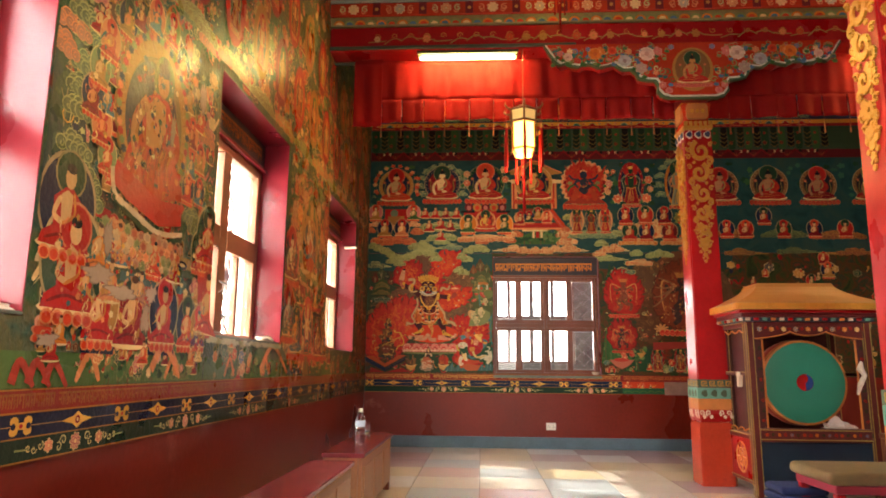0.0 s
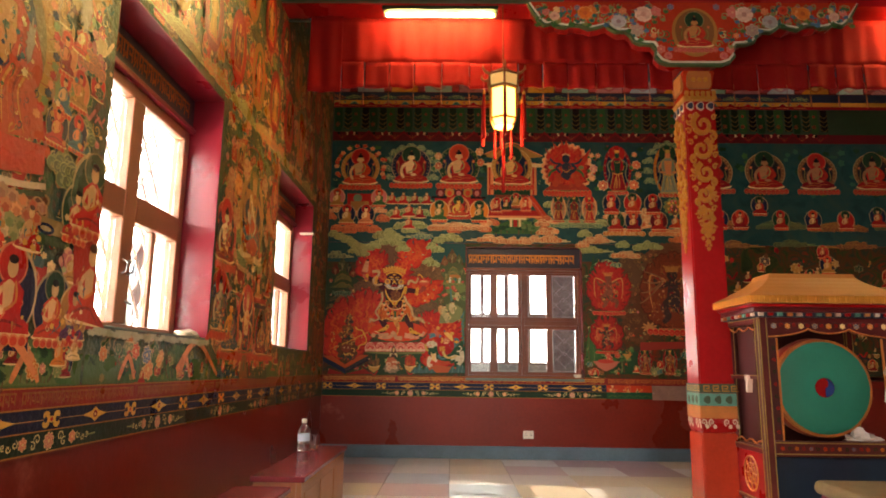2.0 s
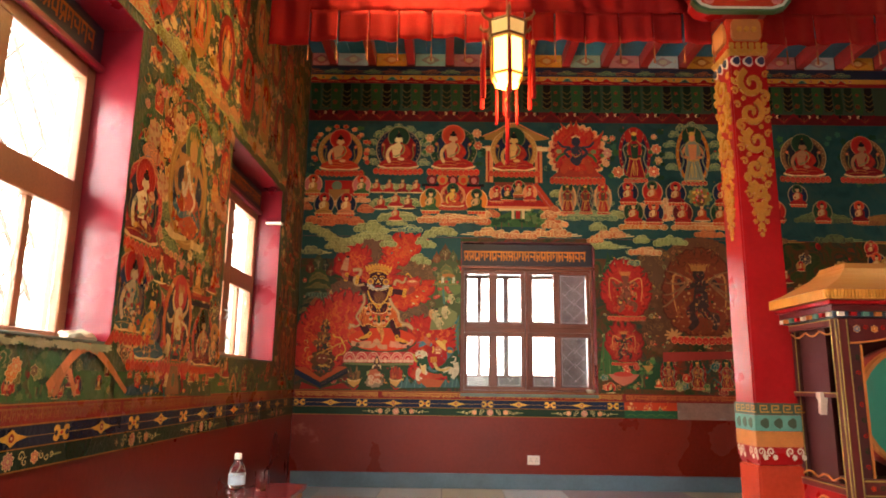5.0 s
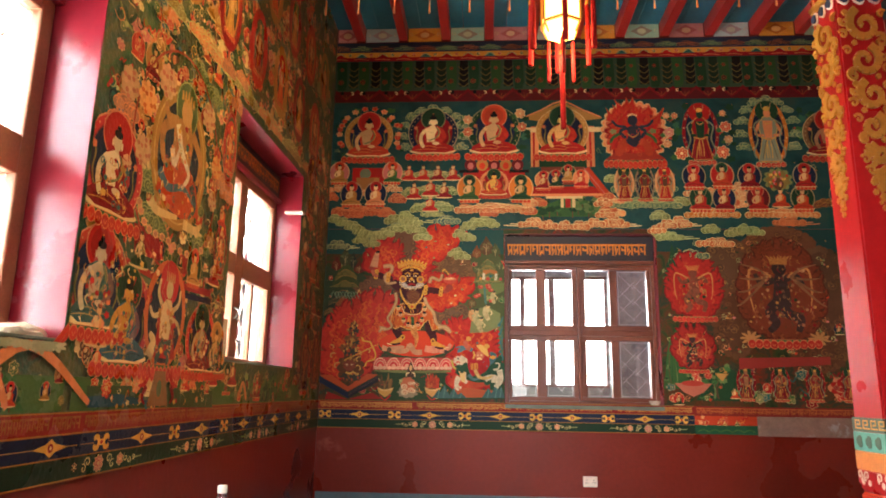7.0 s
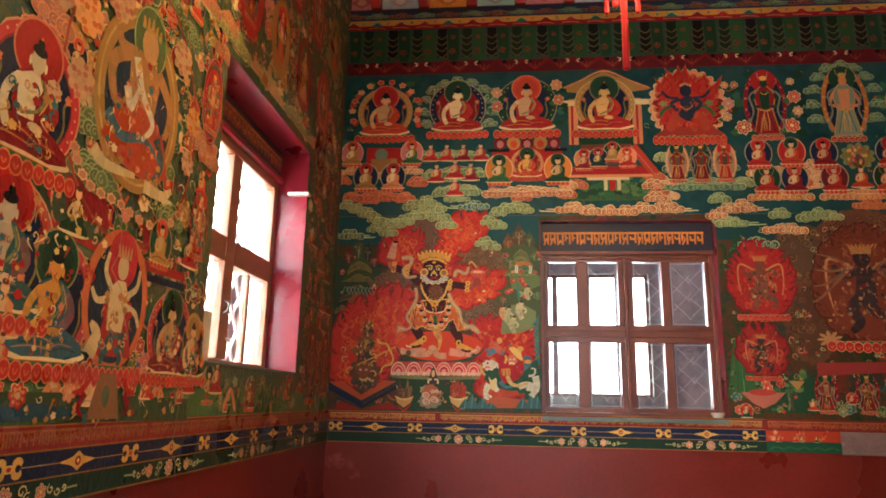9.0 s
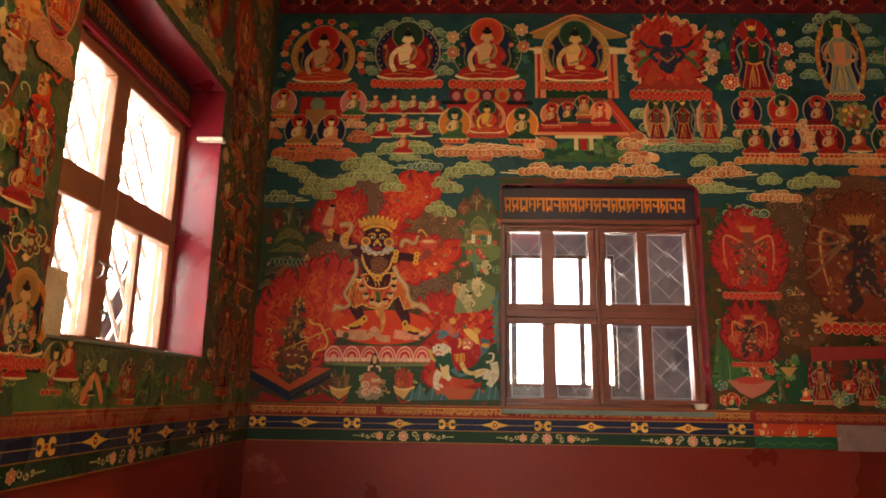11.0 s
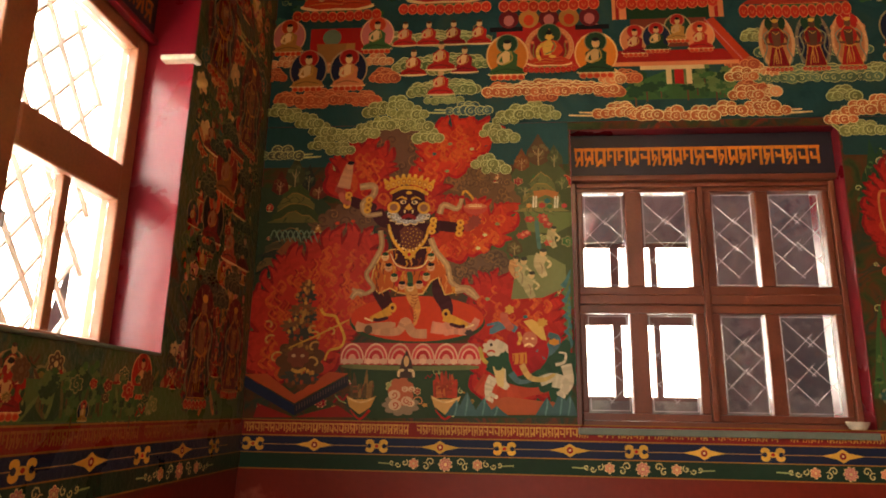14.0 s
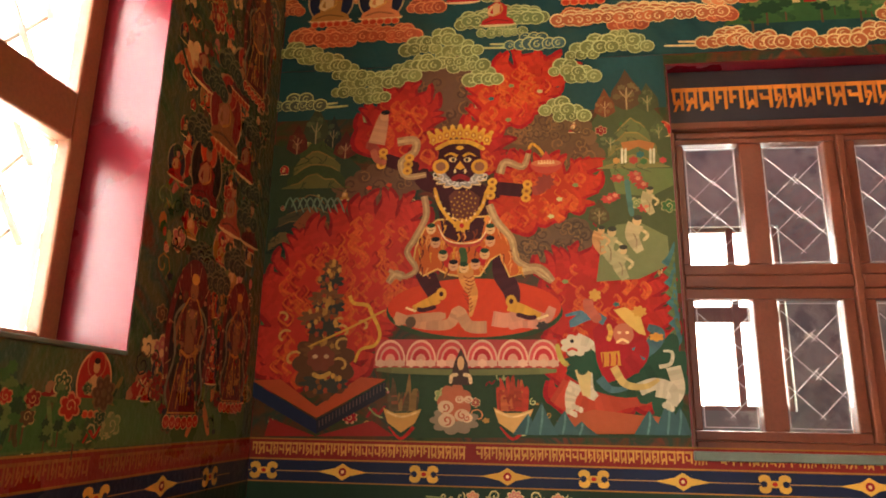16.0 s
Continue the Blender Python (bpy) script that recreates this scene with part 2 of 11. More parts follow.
structure("wall_south", bm, M_MAROON, "plain maroon plastered wall with the entrance opening", "wall")
structure("floor", box(LX - 0.42, RX + 0.3, FY - 0.3, BY + 0.4, -0.3, -0.008), mat("grey_cement_bed", (0.22, 0.2, 0.18), 0.6), "cement bed under large coloured floor tiles", "floor")
structure("ground", box(-60, 60, -60, 80, -0.6, -0.32), mat("pale_dusty_ground", (0.35, 0.32, 0.28), 0.9), "pale dusty yard outside the hall", "ground")
structure("baseboard", box(LX + 0.02, RX, BY - 0.015, BY, 0, 0.148, 0.004), M_BASE, "blue-grey painted skirting along the end wall", "baseboard")

# window reveals: thin painted linings, 3 mm proud
for y0, y1 in WINDOW_Y:
    bm = bmesh.new()
    bx(bm, LX - 0.29, LX + 0.004, y0, y0 + 0.004, SILL, HEAD)
    bx(bm, LX - 0.29, LX + 0.004, y1 - 0.004, y1, SILL, HEAD)
    bx(bm, LX - 0.29, LX + 0.004, y0 + 0.004, y1 - 0.004, HEAD - 0.004, HEAD)
    structure("trim_west", bm, M_REVEAL, "glossy pink-red painted window reveal", "trim")
    bm = bmesh.new()
    bx(bm, LX - 0.425, LX - 0.291, y0, y0 + 0.004, SILL, HEAD)
    bx(bm, LX - 0.425, LX - 0.291, y1 - 0.004, y1, SILL, HEAD)
    structure("trim_west_outer", bm, M_LIME, "whitewashed outer window reveal", "trim")
    structure("sill_west", box(LX - 0.40, LX + 0.012, y0 + 0.005, y1 - 0.005, SILL, SILL + 0.012, 0.003), M_SILL, "chipped grey-green painted window sill", "sill")
bm = bmesh.new()
x0, x1, z0, z1 = BW
bx(bm, x0, x0 + 0.004, BY - 0.004, BY + 0.4, z0, z1)
bx(bm, x1 - 0.004, x1, BY - 0.004, BY + 0.4, z0, z1)
bx(bm, x0 + 0.004, x1 - 0.004, BY - 0.004, BY + 0.4, z1 - 0.004, z1)
structure("trim_north", bm, M_REVEAL, "glossy dark pink-red painted window reveal", "trim")
structure("sill_north", box(x0 - 0.0, x1 + 0.0, BY - 0.03, BY + 0.39, z0 - 0.025, z0 + 0.008, 0.004), M_SILL, "grey-green painted window sill ledge", "sill")

# ceiling: blue boards on red joists, one level behind the beam, one higher before it
bm = bmesh.new()
n_boards = int((RX - LX) / 0.22) + 1
for i in range(n_boards):
    a = LX + i * 0.22
    bx(bm, a, min(a + 0.214, RX), 6.62, BY, 4.72 + 0.003 * (i % 2), 4.76)
    # boards leave out the assumed opening of the overhead fill light
    for c, d in ((FY, FILL_HOLE[2]), (FILL_HOLE[3], 6.62)) if FILL_HOLE[0] - 0.2 < a < FILL_HOLE[1] else ((FY, 6.62),):
        bx(bm, a, min(a + 0.214, RX), c, d, 4.94 + 0.003 * (i % 2), 4.98)
structure("ceiling", bm, M_BOARD, "blue painted ceiling boards", "ceiling")
bm = bmesh.new()
for a, b, c, d in wall_pieces(LX - 0.42, RX + 0.3, FY - 0.3, BY + 0.4, [FILL_HOLE]):
    bx(bm, a, b, c, d, TOP, TOP + 0.25)
structure("roof", bm, M_MAROON, "flat roof slab over the hall", "roof")
JX = [-1.27 + 0.44 * i for i in range(18)]
for x in JX:
    tagged(part("ceiling_joist", box(x - 0.045, x + 0.045, 6.62, BY - 0.02, 4.57, 4.72, 0.006, 1), M_JOIST), "red painted ceiling joist above the end aisle", "joist", "joists of the end aisle")
    tagged(part("ceiling_joist", box(x - 0.045, x + 0.045, FY, 6.3, 4.79, 4.94, 0.006, 1), M_JOIST), "red painted ceiling joist above the hall", "joist", "joists of the hall")


# ---- mural drawing ----
rng = random.Random(7)
RED, CRIM, VERM = (0.42, 0.018, 0.013), (0.25, 0.010, 0.013), (0.54, 0.05, 0.015)
TEAL, GREEN, DKGREEN, OLIVE = (0.03, 0.12, 0.10), (0.05, 0.13, 0.035), (0.018, 0.055, 0.022), (0.20, 0.24, 0.075)
PALE, CREAM, PEACH, ORANGE = (0.46, 0.46, 0.17), (0.74, 0.52, 0.22), (0.64, 0.22, 0.075), (0.62, 0.18, 0.02)
OCHRE, YELLOW, NAVY, BLACK = (0.42, 0.20, 0.04), (0.66, 0.36, 0.06), (0.014, 0.02, 0.045), (0.012, 0.009, 0.01)
PINK, BROWN, BLUE, SKIN = (0.55, 0.16, 0.13), (0.13, 0.055, 0.025), (0.07, 0.15, 0.24), (0.62, 0.36, 0.14)
MAROON = (0.13, 0.012, 0.014)
GILT = (0.34, 0.15, 0.03)


def clear_of(a, b, holes):
    """A point of a wall painting, drawn back to the edge of an opening that it would hang over."""
    for a0, a1, b0, b1 in holes:
        if a0 < a < a1 and b0 < b < b1:
            d = min((a - a0, 0), (a1 - a, 1), (b - b0, 2), (b1 - b, 3))[1]
            return ((a0 - 0.002, b), (a1 + 0.002, b), (a, b0 - 0.002), (a, b1 + 0.002))[d]
    return a, b


class Art:
    """Flat painted shapes on one wall: outlines in wall metres (along, height), each a little proud of the last."""

    def __init__(self, level=1.0):
        self.v, self.f, self.c = [], [], []
        self.base = 0.0015 + 0.0023 * level + rng.uniform(0, 0.0011)

    def add(self, pts, col, z=0):
        k, j = len(self.v), rng.uniform(0.85, 1.15)
        d = self.base + 0.0002 * z + rng.uniform(0, 0.00005)
        self.v += [(a, b, d) for a, b in pts]
        self.f.append(list(range(k, k + len(pts))))
        self.c.append(([c * j for c in col], len(pts)))

    def stroke(self, pts, w, col, z=3):
        if len(pts) in (3, 4, 5, 6):
            e = [pts[0], *pts, pts[-1]]
            out = []
            for i in range(1, len(e) - 2):
                for m in range(4):
                    t = m / 4
                    out.append(tuple(0.5 * (2 * e[i][j] + (e[i + 1][j] - e[i - 1][j]) * t + (2 * e[i - 1][j] - 5 * e[i][j] + 4 * e[i + 1][j] - e[i + 2][j]) * t * t + (3 * e[i][j] - e[i - 1][j] - 3 * e[i + 1][j] + e[i + 2][j]) * t ** 3) for j in (0, 1)))
            pts = out + [pts[-1]]
        n = len(pts)
        left, right = [], []
        for i, (a, b) in enumerate(pts):
            p, q = pts[max(0, i - 1)], pts[min(n - 1, i + 1)]
            dx, dy = q[0] - p[0], q[1] - p[1]
            m = math.hypot(dx, dy) or 1
            ww = w * (0.55 if i in (0, n - 1) else 1) / 2
            left.append((a - dy / m * ww, b + dx / m * ww))
            right.append((a + dy / m * ww, b - dx / m * ww))
        for i in range(n - 1):
            self.add([left[i], left[i + 1], right[i + 1], right[i]], col, z)

    def loop(self, pts, w, col, z=3):
        self.stroke(list(pts) + [pts[0], pts[1]], w, col, z)

    def ell(self, x, y, rx, ry, col, z=0, n=22, a0=0, a1=360):
        self.add([(x + rx * math.cos(radians(a0 + (a1 - a0) * i / n)), y + ry * math.sin(radians(a0 + (a1 - a0) * i / n))) for i in range(n + (a1 - a0 < 360))], col, z)

    def rect(self, x0, x1, y0, y1, col, z=0):
        self.add([(x0, y0), (x1, y0), (x1, y1), (x0, y1)], col, z)

    def lobed(self, x, y, rx, ry, k, depth, col, z=0, ph=0.0):
        n = k * 5
        pts = []
        for i in range(n):
            a = 2 * math.pi * i / n
            r = 1 - depth + depth * abs(math.sin(k * a / 2 + ph))
            pts.append((x + rx * r * math.cos(a), y + ry * r * math.sin(a)))
        self.add(pts, col, z)

    def last(self):
        return [(a, b) for a, b, _ in self.v[self.f[-1][0]:]]

    def build(self, wall, name, parent, label=""):
        if wall == "north":
            co = [(p[0], BY - 0.006 - d, p[1]) for p, d in ((clear_of(a, b, [BW]), d) for a, b, d in self.v)]
        elif wall == "west":
            holes = [(y0, y1, SILL, HEAD) for y0, y1 in WINDOW_Y]
            co = [(LX + 0.006 + d, *p) for p, d in ((clear_of(a, b, holes), d) for a, b, d in self.v)]
        else:
            co = [wall(a, b, d) for a, b, d in self.v]
        me = bpy.data.meshes.new(name)
        me.from_pydata(co, [], self.f)
        at = me.color_attributes.new("paint", "FLOAT_COLOR", "CORNER")
        at.data.foreach_set("color", np.concatenate([np.tile(np.array([*c, 1.0], dtype=np.float32), n) for c, n in self.c]))
        me.materials.append(M_PAINT_W if wall == "west" else M_PAINT)
        ob = new(name, me)
        ob.parent = parent
        if label:
            ob["label"] = label
        return ob


def mixc(a, b, t):
    return tuple(p * (1 - t) + q * t for p, q in zip(a, b))


def spiral(x, y, r, turns=1.3, flip=1, a0=0.0, n=12):
    return [(x + flip * r * (1 - 0.85 * i / n) * math.cos(a0 + 2 * math.pi * turns * i / n), y + r * (1 - 0.85 * i / n) * math.sin(a0 + 2 * math.pi * turns * i / n)) for i in range(n + 1)]


def taper(A, pts, w, col, z=3, tip=0.12):
    """A brush stroke that thins towards its end."""
    e = [pts[0], *pts, pts[-1]]
    line = []
    for i in range(1, len(e) - 2):
        for m in range(5):
            t = m / 5
            line.append(tuple(0.5 * (2 * e[i][j] + (e[i + 1][j] - e[i - 1][j]) * t + (2 * e[i - 1][j] - 5 * e[i][j] + 4 * e[i + 1][j] - e[i + 2][j]) * t * t + (3 * e[i][j] - e[i - 1][j] - 3 * e[i + 1][j] + e[i + 2][j]) * t ** 3) for j in (0, 1)))
    line.append(pts[-1])
    n, left, right = len(line), [], []
    for i, (a, b) in enumerate(line):
        p, q = line[max(0, i - 1)], line[min(n - 1, i + 1)]
        dx, dy = q[0] - p[0], q[1] - p[1]
        m = math.hypot(dx, dy) or 1
        ww = w / 2 * (tip + (1 - tip) * (1 - (i / (n - 1)) ** 1.6))
        left.append((a - dy / m * ww, b + dx / m * ww))
        right.append((a + dy / m * ww, b - dx / m * ww))
    for i in range(n - 1):
        A.add([left[i], left[i + 1], right[i + 1], right[i]], col, z)


def inside(pts, x, y):
    hit = False
    for (a, b), (c, d) in zip(pts, pts[1:] + pts[:1]):
        if (b > y) != (d > y) and x < (c - a) * (y - b) / (d - b) + a:
            hit = not hit
    return hit


def scattered(pts, n):
    """Random spots inside an outline."""
    xs, ys, out = [p[0] for p in pts], [p[1] for p in pts], []
    while len(out) < n:
        x, y = rng.uniform(min(xs), max(xs)), rng.uniform(min(ys), max(ys))
        if inside(pts, x, y):
            out.append((x, y))
    return out


def outline_of(pts, step):
    """Evenly spaced points along a closed outline, each with its outward direction."""
    out = []
    area = sum(a * d - c * b for (a, b), (c, d) in zip(pts, pts[1:] + pts[:1]))
    for (a, b), (c, d) in zip(pts, pts[1:] + pts[:1]):
        m = math.hypot(c - a, d - b)
        s = 1 if area > 0 else -1
        for k in range(max(1, round(m / step))):
            t = k / max(1, round(m / step))
            out.append((a + (c - a) * t, b + (d - b) * t, s * (d - b) / m, -s * (c - a) / m))
    return out


def blaze(A, pts, col, edge, hot, size=0.05, curls=40, lean=0.2):
    """A bank of painted fire: hooked tongues all round, dark rim, curls within."""
    A.add(pts, edge, 0)
    cx, cy = sum(p[0] for p in pts) / len(pts), sum(p[1] for p in pts) / len(pts)
    inner = [(cx + (x - cx) * 0.9, cy + (y - cy) * 0.9) for x, y in pts]
    A.add(inner, col, 1)
    for i, (x, y, nx, ny) in enumerate(outline_of(pts, size * 0.5)):
        q = size * rng.uniform(0.9, 1.7)
        ux, uy = nx * 0.75 + lean, ny * 0.6 + 0.75
        m = math.hypot(ux, uy)
        ux, uy = ux / m, uy / m
        s = rng.choice((-1, 1))
        spine = [(x - nx * q * 0.5, y - ny * q * 0.5), (x + ux * q * 0.45 + s * uy * q * 0.22, y + uy * q * 0.45 - s * ux * q * 0.22), (x + ux * q * 1.05 - s * uy * q * 0.1, y + uy * q * 1.05 + s * ux * q * 0.1)]
        taper(A, spine, q * 0.78, edge, 0.3 + 0.02 * (i % 20))
        taper(A, [(a - nx * q * 0.14, b - ny * q * 0.14 - q * 0.02) for a, b in spine], q * 0.52, col, 1.3 + 0.02 * (i % 20))
    for i, (x, y) in enumerate(scattered(inner, curls)):
        q, s, lift = size * rng.uniform(0.5, 0.95), rng.choice((-1, 1)), 0.05 * (i % 30)
        taper(A, [(x, y - q * 0.7), (x + s * q * 0.5, y - q * 0.1), (x + s * q * 0.1, y + q * 0.5), (x - s * q * 0.15, y + q * 0.15)], q * 0.45, mixc(col, edge if i % 3 == 0 else hot, rng.uniform(0.3, 0.8)), 2.2 + lift)
        taper(A, [(x + q * 0.2, y - q * 0.6), (x + s * q * 0.62, y), (x + s * q * 0.2, y + q * 0.6)], q * 0.2, mixc(col, hot, rng.uniform(0.3, 1)), 4 + lift)


def smoke(A, pts, fill, size=0.06, n=40, line=None):
    """Rolling smoke: a soft bank full of curls."""
    line = line or mixc(fill, OCHRE, 0.35)
    A.add(pts, fill, 0)
    for i, (x, y, nx, ny) in enumerate(outline_of(pts, size * 0.8)):
        A.ell(x - nx * size * 0.2, y - ny * size * 0.2, size * rng.uniform(0.4, 0.62), size * rng.uniform(0.35, 0.55), mixc(fill, line, rng.uniform(0, 0.2)), 0.2 + 0.02 * (i % 20), 12)
    for i, (x, y) in enumerate(scattered(pts, n)):
        q, s = size * rng.uniform(0.35, 0.65), rng.choice((-1, 1))
        A.ell(x, y, q, q * 0.85, mixc(fill, (BLACK, line)[i % 2], 0.16), 1 + 0.05 * (i % 30), 12)
        A.stroke(spiral(x, y, q * 0.9, 1.15, s, rng.random() * 6, 10), q * 0.2, mixc(fill, (line, mixc(fill, BLACK, 0.5))[i % 2], 0.75), 3 + 0.04 * (i % 30))


def ridge(A, x, y, w, h, col, n=5):
    """A stack of rounded painted hill slopes with a lit upper edge."""
    for k in range(n):
        t = k / n
        ww, yy = w * (0.45 + 0.55 * t), y + h * (1 - t)
        pts = [(x - ww / 2, y)] + [(x - ww / 2 + ww * i / 8, max(y + 0.004, yy - h * 0.32 * abs(i / 4 - 1) ** 1.5 + rng.uniform(-0.04, 0.04) * h)) for i in range(9)] + [(x + ww / 2, y)]
        A.add(pts, mixc(col, (BLACK, OCHRE)[k % 2], 0.12 + 0.2 * rng.random()), 1.2 * k)
        A.stroke(pts[2:-2], h * 0.03, mixc(col, OCHRE, 0.4), 1.2 * k + 0.4)
        for i in range(5):
            px = x + ww * rng.uniform(-0.35, 0.35)
            A.stroke([(px, yy - h * 0.12), (px + rng.uniform(-0.03, 0.03), yy - h * 0.22), (px + rng.uniform(-0.06, 0.06), yy - h * 0.34)], h * 0.016, mixc(col, BLACK, 0.45), 1.2 * k + 0.7)


def leafy(A, x, y, w, h, col, z=4):
    """A small painted tree: leaf-shaped crown with pale forked stem."""
    A.add([(x - w * 0.12, y - h * 0.1), (x - w * 0.5, y + h * 0.1), (x - w * 0.42, y + h * 0.42), (x - w * 0.2, y + h * 0.68), (x, y + h), (x + w * 0.2, y + h * 0.7), (x + w * 0.44, y + h * 0.4), (x + w * 0.48, y + h * 0.08), (x + w * 0.12, y - h * 0.1)], mixc(col, BLACK, 0.35), z)
    for k in range(14):
        a, r = rng.random() * 6.28, rng.random() ** 0.5
        A.lobed(x + w * 0.34 * r * math.cos(a), y + h * (0.36 + 0.3 * r * math.sin(a)), w * 0.13, h * 0.09, 6, 0.3, mixc(col, (OLIVE, BLACK)[k % 2], 0.2), z + 0.4 + 0.05 * k)
    stem = mixc(col, CREAM, 0.3)
    A.stroke([(x, y - h * 0.12), (x, y + h * 0.2), (x + w * 0.02, y + h * 0.5)], w * 0.05, stem, z + 1.6)
    for s in (-1, 1):
        A.stroke([(x, y + h * 0.2), (x + s * w * 0.12, y + h * 0.32), (x + s * w * 0.2, y + h * 0.42)], w * 0.035, stem, z + 1.6)


def jewels(A, x, y, w, h, n, z=14.0, cols=(YELLOW, CREAM, RED, OCHRE, (0.05, 0.14, 0.13), PEACH)):
    """Fine ornament over a robe: beads, curls and folds."""
    for k in range(n):
        px, py, q = x + rng.uniform(-w, w), y + rng.uniform(-h, h), rng.uniform(0.008, 0.02)
        c = rng.choice(cols)
        if k % 3 == 0:
            A.lobed(px, py, q, q * 0.9, 5, 0.3, c, z + 0.02 * (k % 20))
        elif k % 3 == 1:
            taper(A, [(px, py + q), (px + rng.uniform(-q, q), py), (px + rng.uniform(-q, q) * 2, py - q * 1.6)], q * 0.6, c, z + 0.02 * (k % 20))
        else:
            A.stroke(spiral(px, py, q, 1.0, 1, k, 7), q * 0.3, c, z + 0.02 * (k % 20))


def cloud(A, x, y, w, h, fill=OLIVE, line=PALE, lobes=5, tail=0):
    """A bank of curling clouds with pale outlines."""
    if h > 0.24 or h > w * 0.9:
        rows = max(2, round(h / min(0.15, w * 0.7)))
        for i in range(rows):
            t = (i + 0.5) / rows
            cw = w * (0.6 + 0.4 * math.sin(math.pi * t)) if w > 0.3 else w
            A.base += 0.00002
            cloud(A, x + rng.uniform(-0.08, 0.08) * w, y + h * (0.5 - t), cw, h / rows * 1.25, mixc(fill, line, rng.uniform(0, 0.15)), line, max(2, round(cw / (h / rows) * 1.1)))
        return
    if tail:
        for dy, l in ((-0.36, 0.95), (-0.2, 0.75)):
            taper(A, [(x - 0.1 * w, y + dy * h), (x + tail * w * l * 0.6, y + dy * h), (x + tail * w * l, y + dy * h + 0.004)], h * 0.13, line, 0, 0.6)
    # rows of round curls, the lower ones in front, each with a pale rim and an inner coil
    r0 = min(0.032, h * 0.32)
    rows = max(2, round(h / (r0 * 1.25)))
    top = []
    for j in range(rows):
        t = 1 - j / (rows - 1)
        half = w / 2 * (1 - 0.55 * t ** 1.3)
        n = max(2, round(2 * half / (r0 * 1.35)))
        for i in range(n):
            u = (i + 0.5) / n * 2 - 1
            top.append((x + half * u + rng.uniform(-0.2, 0.2) * r0, y + h * (0.36 * t - 0.24 - 0.10 * abs(u) * t) + rng.uniform(-0.1, 0.1) * r0, r0 * rng.uniform(0.75, 1.12)))
    for i, (cx, cy, r) in enumerate(top):
        z = 0.6 + 8.0 * i / len(top)
        A.ell(cx, cy, r * 1.12, r, line, z, 12)
        A.ell(cx, cy - 0.05 * r, r * 0.95, r * 0.84, mixc(fill, BLACK, rng.uniform(0, 0.25)), z + 0.5, 12)
        s = 1 if cx > x else -1
        A.stroke(spiral(cx - 0.05 * s * r, cy - 0.1 * r, r * 0.58, 1.0, s, rng.uniform(0.6, 1.8), 7), r * 0.2, mixc(line, fill, 0.2), z + 1.0)


def flame(A, x, y, w, h, col=RED, rim=VERM, k=13, curls=9, smoke=None):
    """A bank of fire with leaning tongues and inner curls."""
    def ring(s):
        pts = []
        kk = int(k * 1.5)
        for i in range(kk):
            a = 2 * math.pi * i / kk - math.pi / 2
            big = rng.uniform(0.94, 1.08)
            for u, r in ((0.0, 0.9), (0.25, 0.97), (0.5, 1.0), (0.66, 1.03), (0.74, 0.97), (0.88, 0.91)):
                b = a + 2 * math.pi / kk * u
                r *= big * rng.uniform(0.985, 1.015)
                pts.append((x + s * w / 2 * r * math.cos(b) * (1.0 if math.sin(b) < 0.2 else 0.92), y + s * h / 2 * r * math.sin(b) + (0.05 * h * s if u == 0.56 else 0.02 * h * s if u == 0.42 else 0)))
        return pts
    A.add(ring(1.0), smoke or rim, 0)
    A.add(ring(0.9), col, 1)
    A.loop(A.last(), min(w, h) * 0.010, mixc(rim, YELLOW, 0.12), 1.5)
    # leaning tongues along the upper edge
    for i in range(max(5, k // 2)):
        a = radians(rng.uniform(8, 172))
        q, d = rng.uniform(0.07, 0.12) * min(w, h), rng.uniform(0.14, 0.26) * min(w, h)
        px, py, lean = x + w * 0.43 * math.cos(a), y + h * 0.44 * math.sin(a), 0.55 * math.cos(a) + rng.uniform(-0.2, 0.3)
        for g, c, z in ((1.0, mixc(rim, YELLOW, 0.15), 1.6), (0.8, col, 1.9), (0.42, rim, 2.2)):
            A.add([(px - q * g, py), (px - q * 0.9 * g, py + d * 0.3 * g), (px - q * 0.2 + lean * d * 0.4 * g, py + d * 0.6 * g), (px + lean * d * g, py + d * 1.15 * g), (px + q * 0.5 * g + lean * d * 0.4 * g, py + d * 0.5 * g), (px + q * g, py + d * 0.2 * g), (px + q * 0.8 * g, py - q * 0.4 * g)], c, z + 0.04 * i)
    for i in range(int(4.5 * curls)):
        lift = 0.35 * (i % 9)
        a, r = rng.random() * 6.28, math.sqrt(rng.random()) * 0.75
        px, py, q = x + w / 2 * r * math.cos(a), y + h / 2 * r * math.sin(a), rng.uniform(0.04, 0.085) * min(w, h)
        A.add([(px - q * 0.5, py - q), (px + q * 0.5, py - q * 0.9), (px + q * 0.62, py), (px + q * 0.2, py + q * 0.5), (px + q * 0.35, py + q * 1.3), (px - q * 0.2, py + q * 0.7), (px - q * 0.6, py)], mixc(col, rng.choice((rim, rim, CRIM)), rng.uniform(0.2, 1)), 3 + lift)
        A.stroke(spiral(px + q * 0.2, py - q * 0.3, q * 0.7, 1.0, rng.choice((-1, 1)), rng.random() * 6, 8), q * 0.12, mixc(rim, rng.choice((YELLOW, CRIM)), rng.uniform(0, 0.4)), 6.5 + lift)


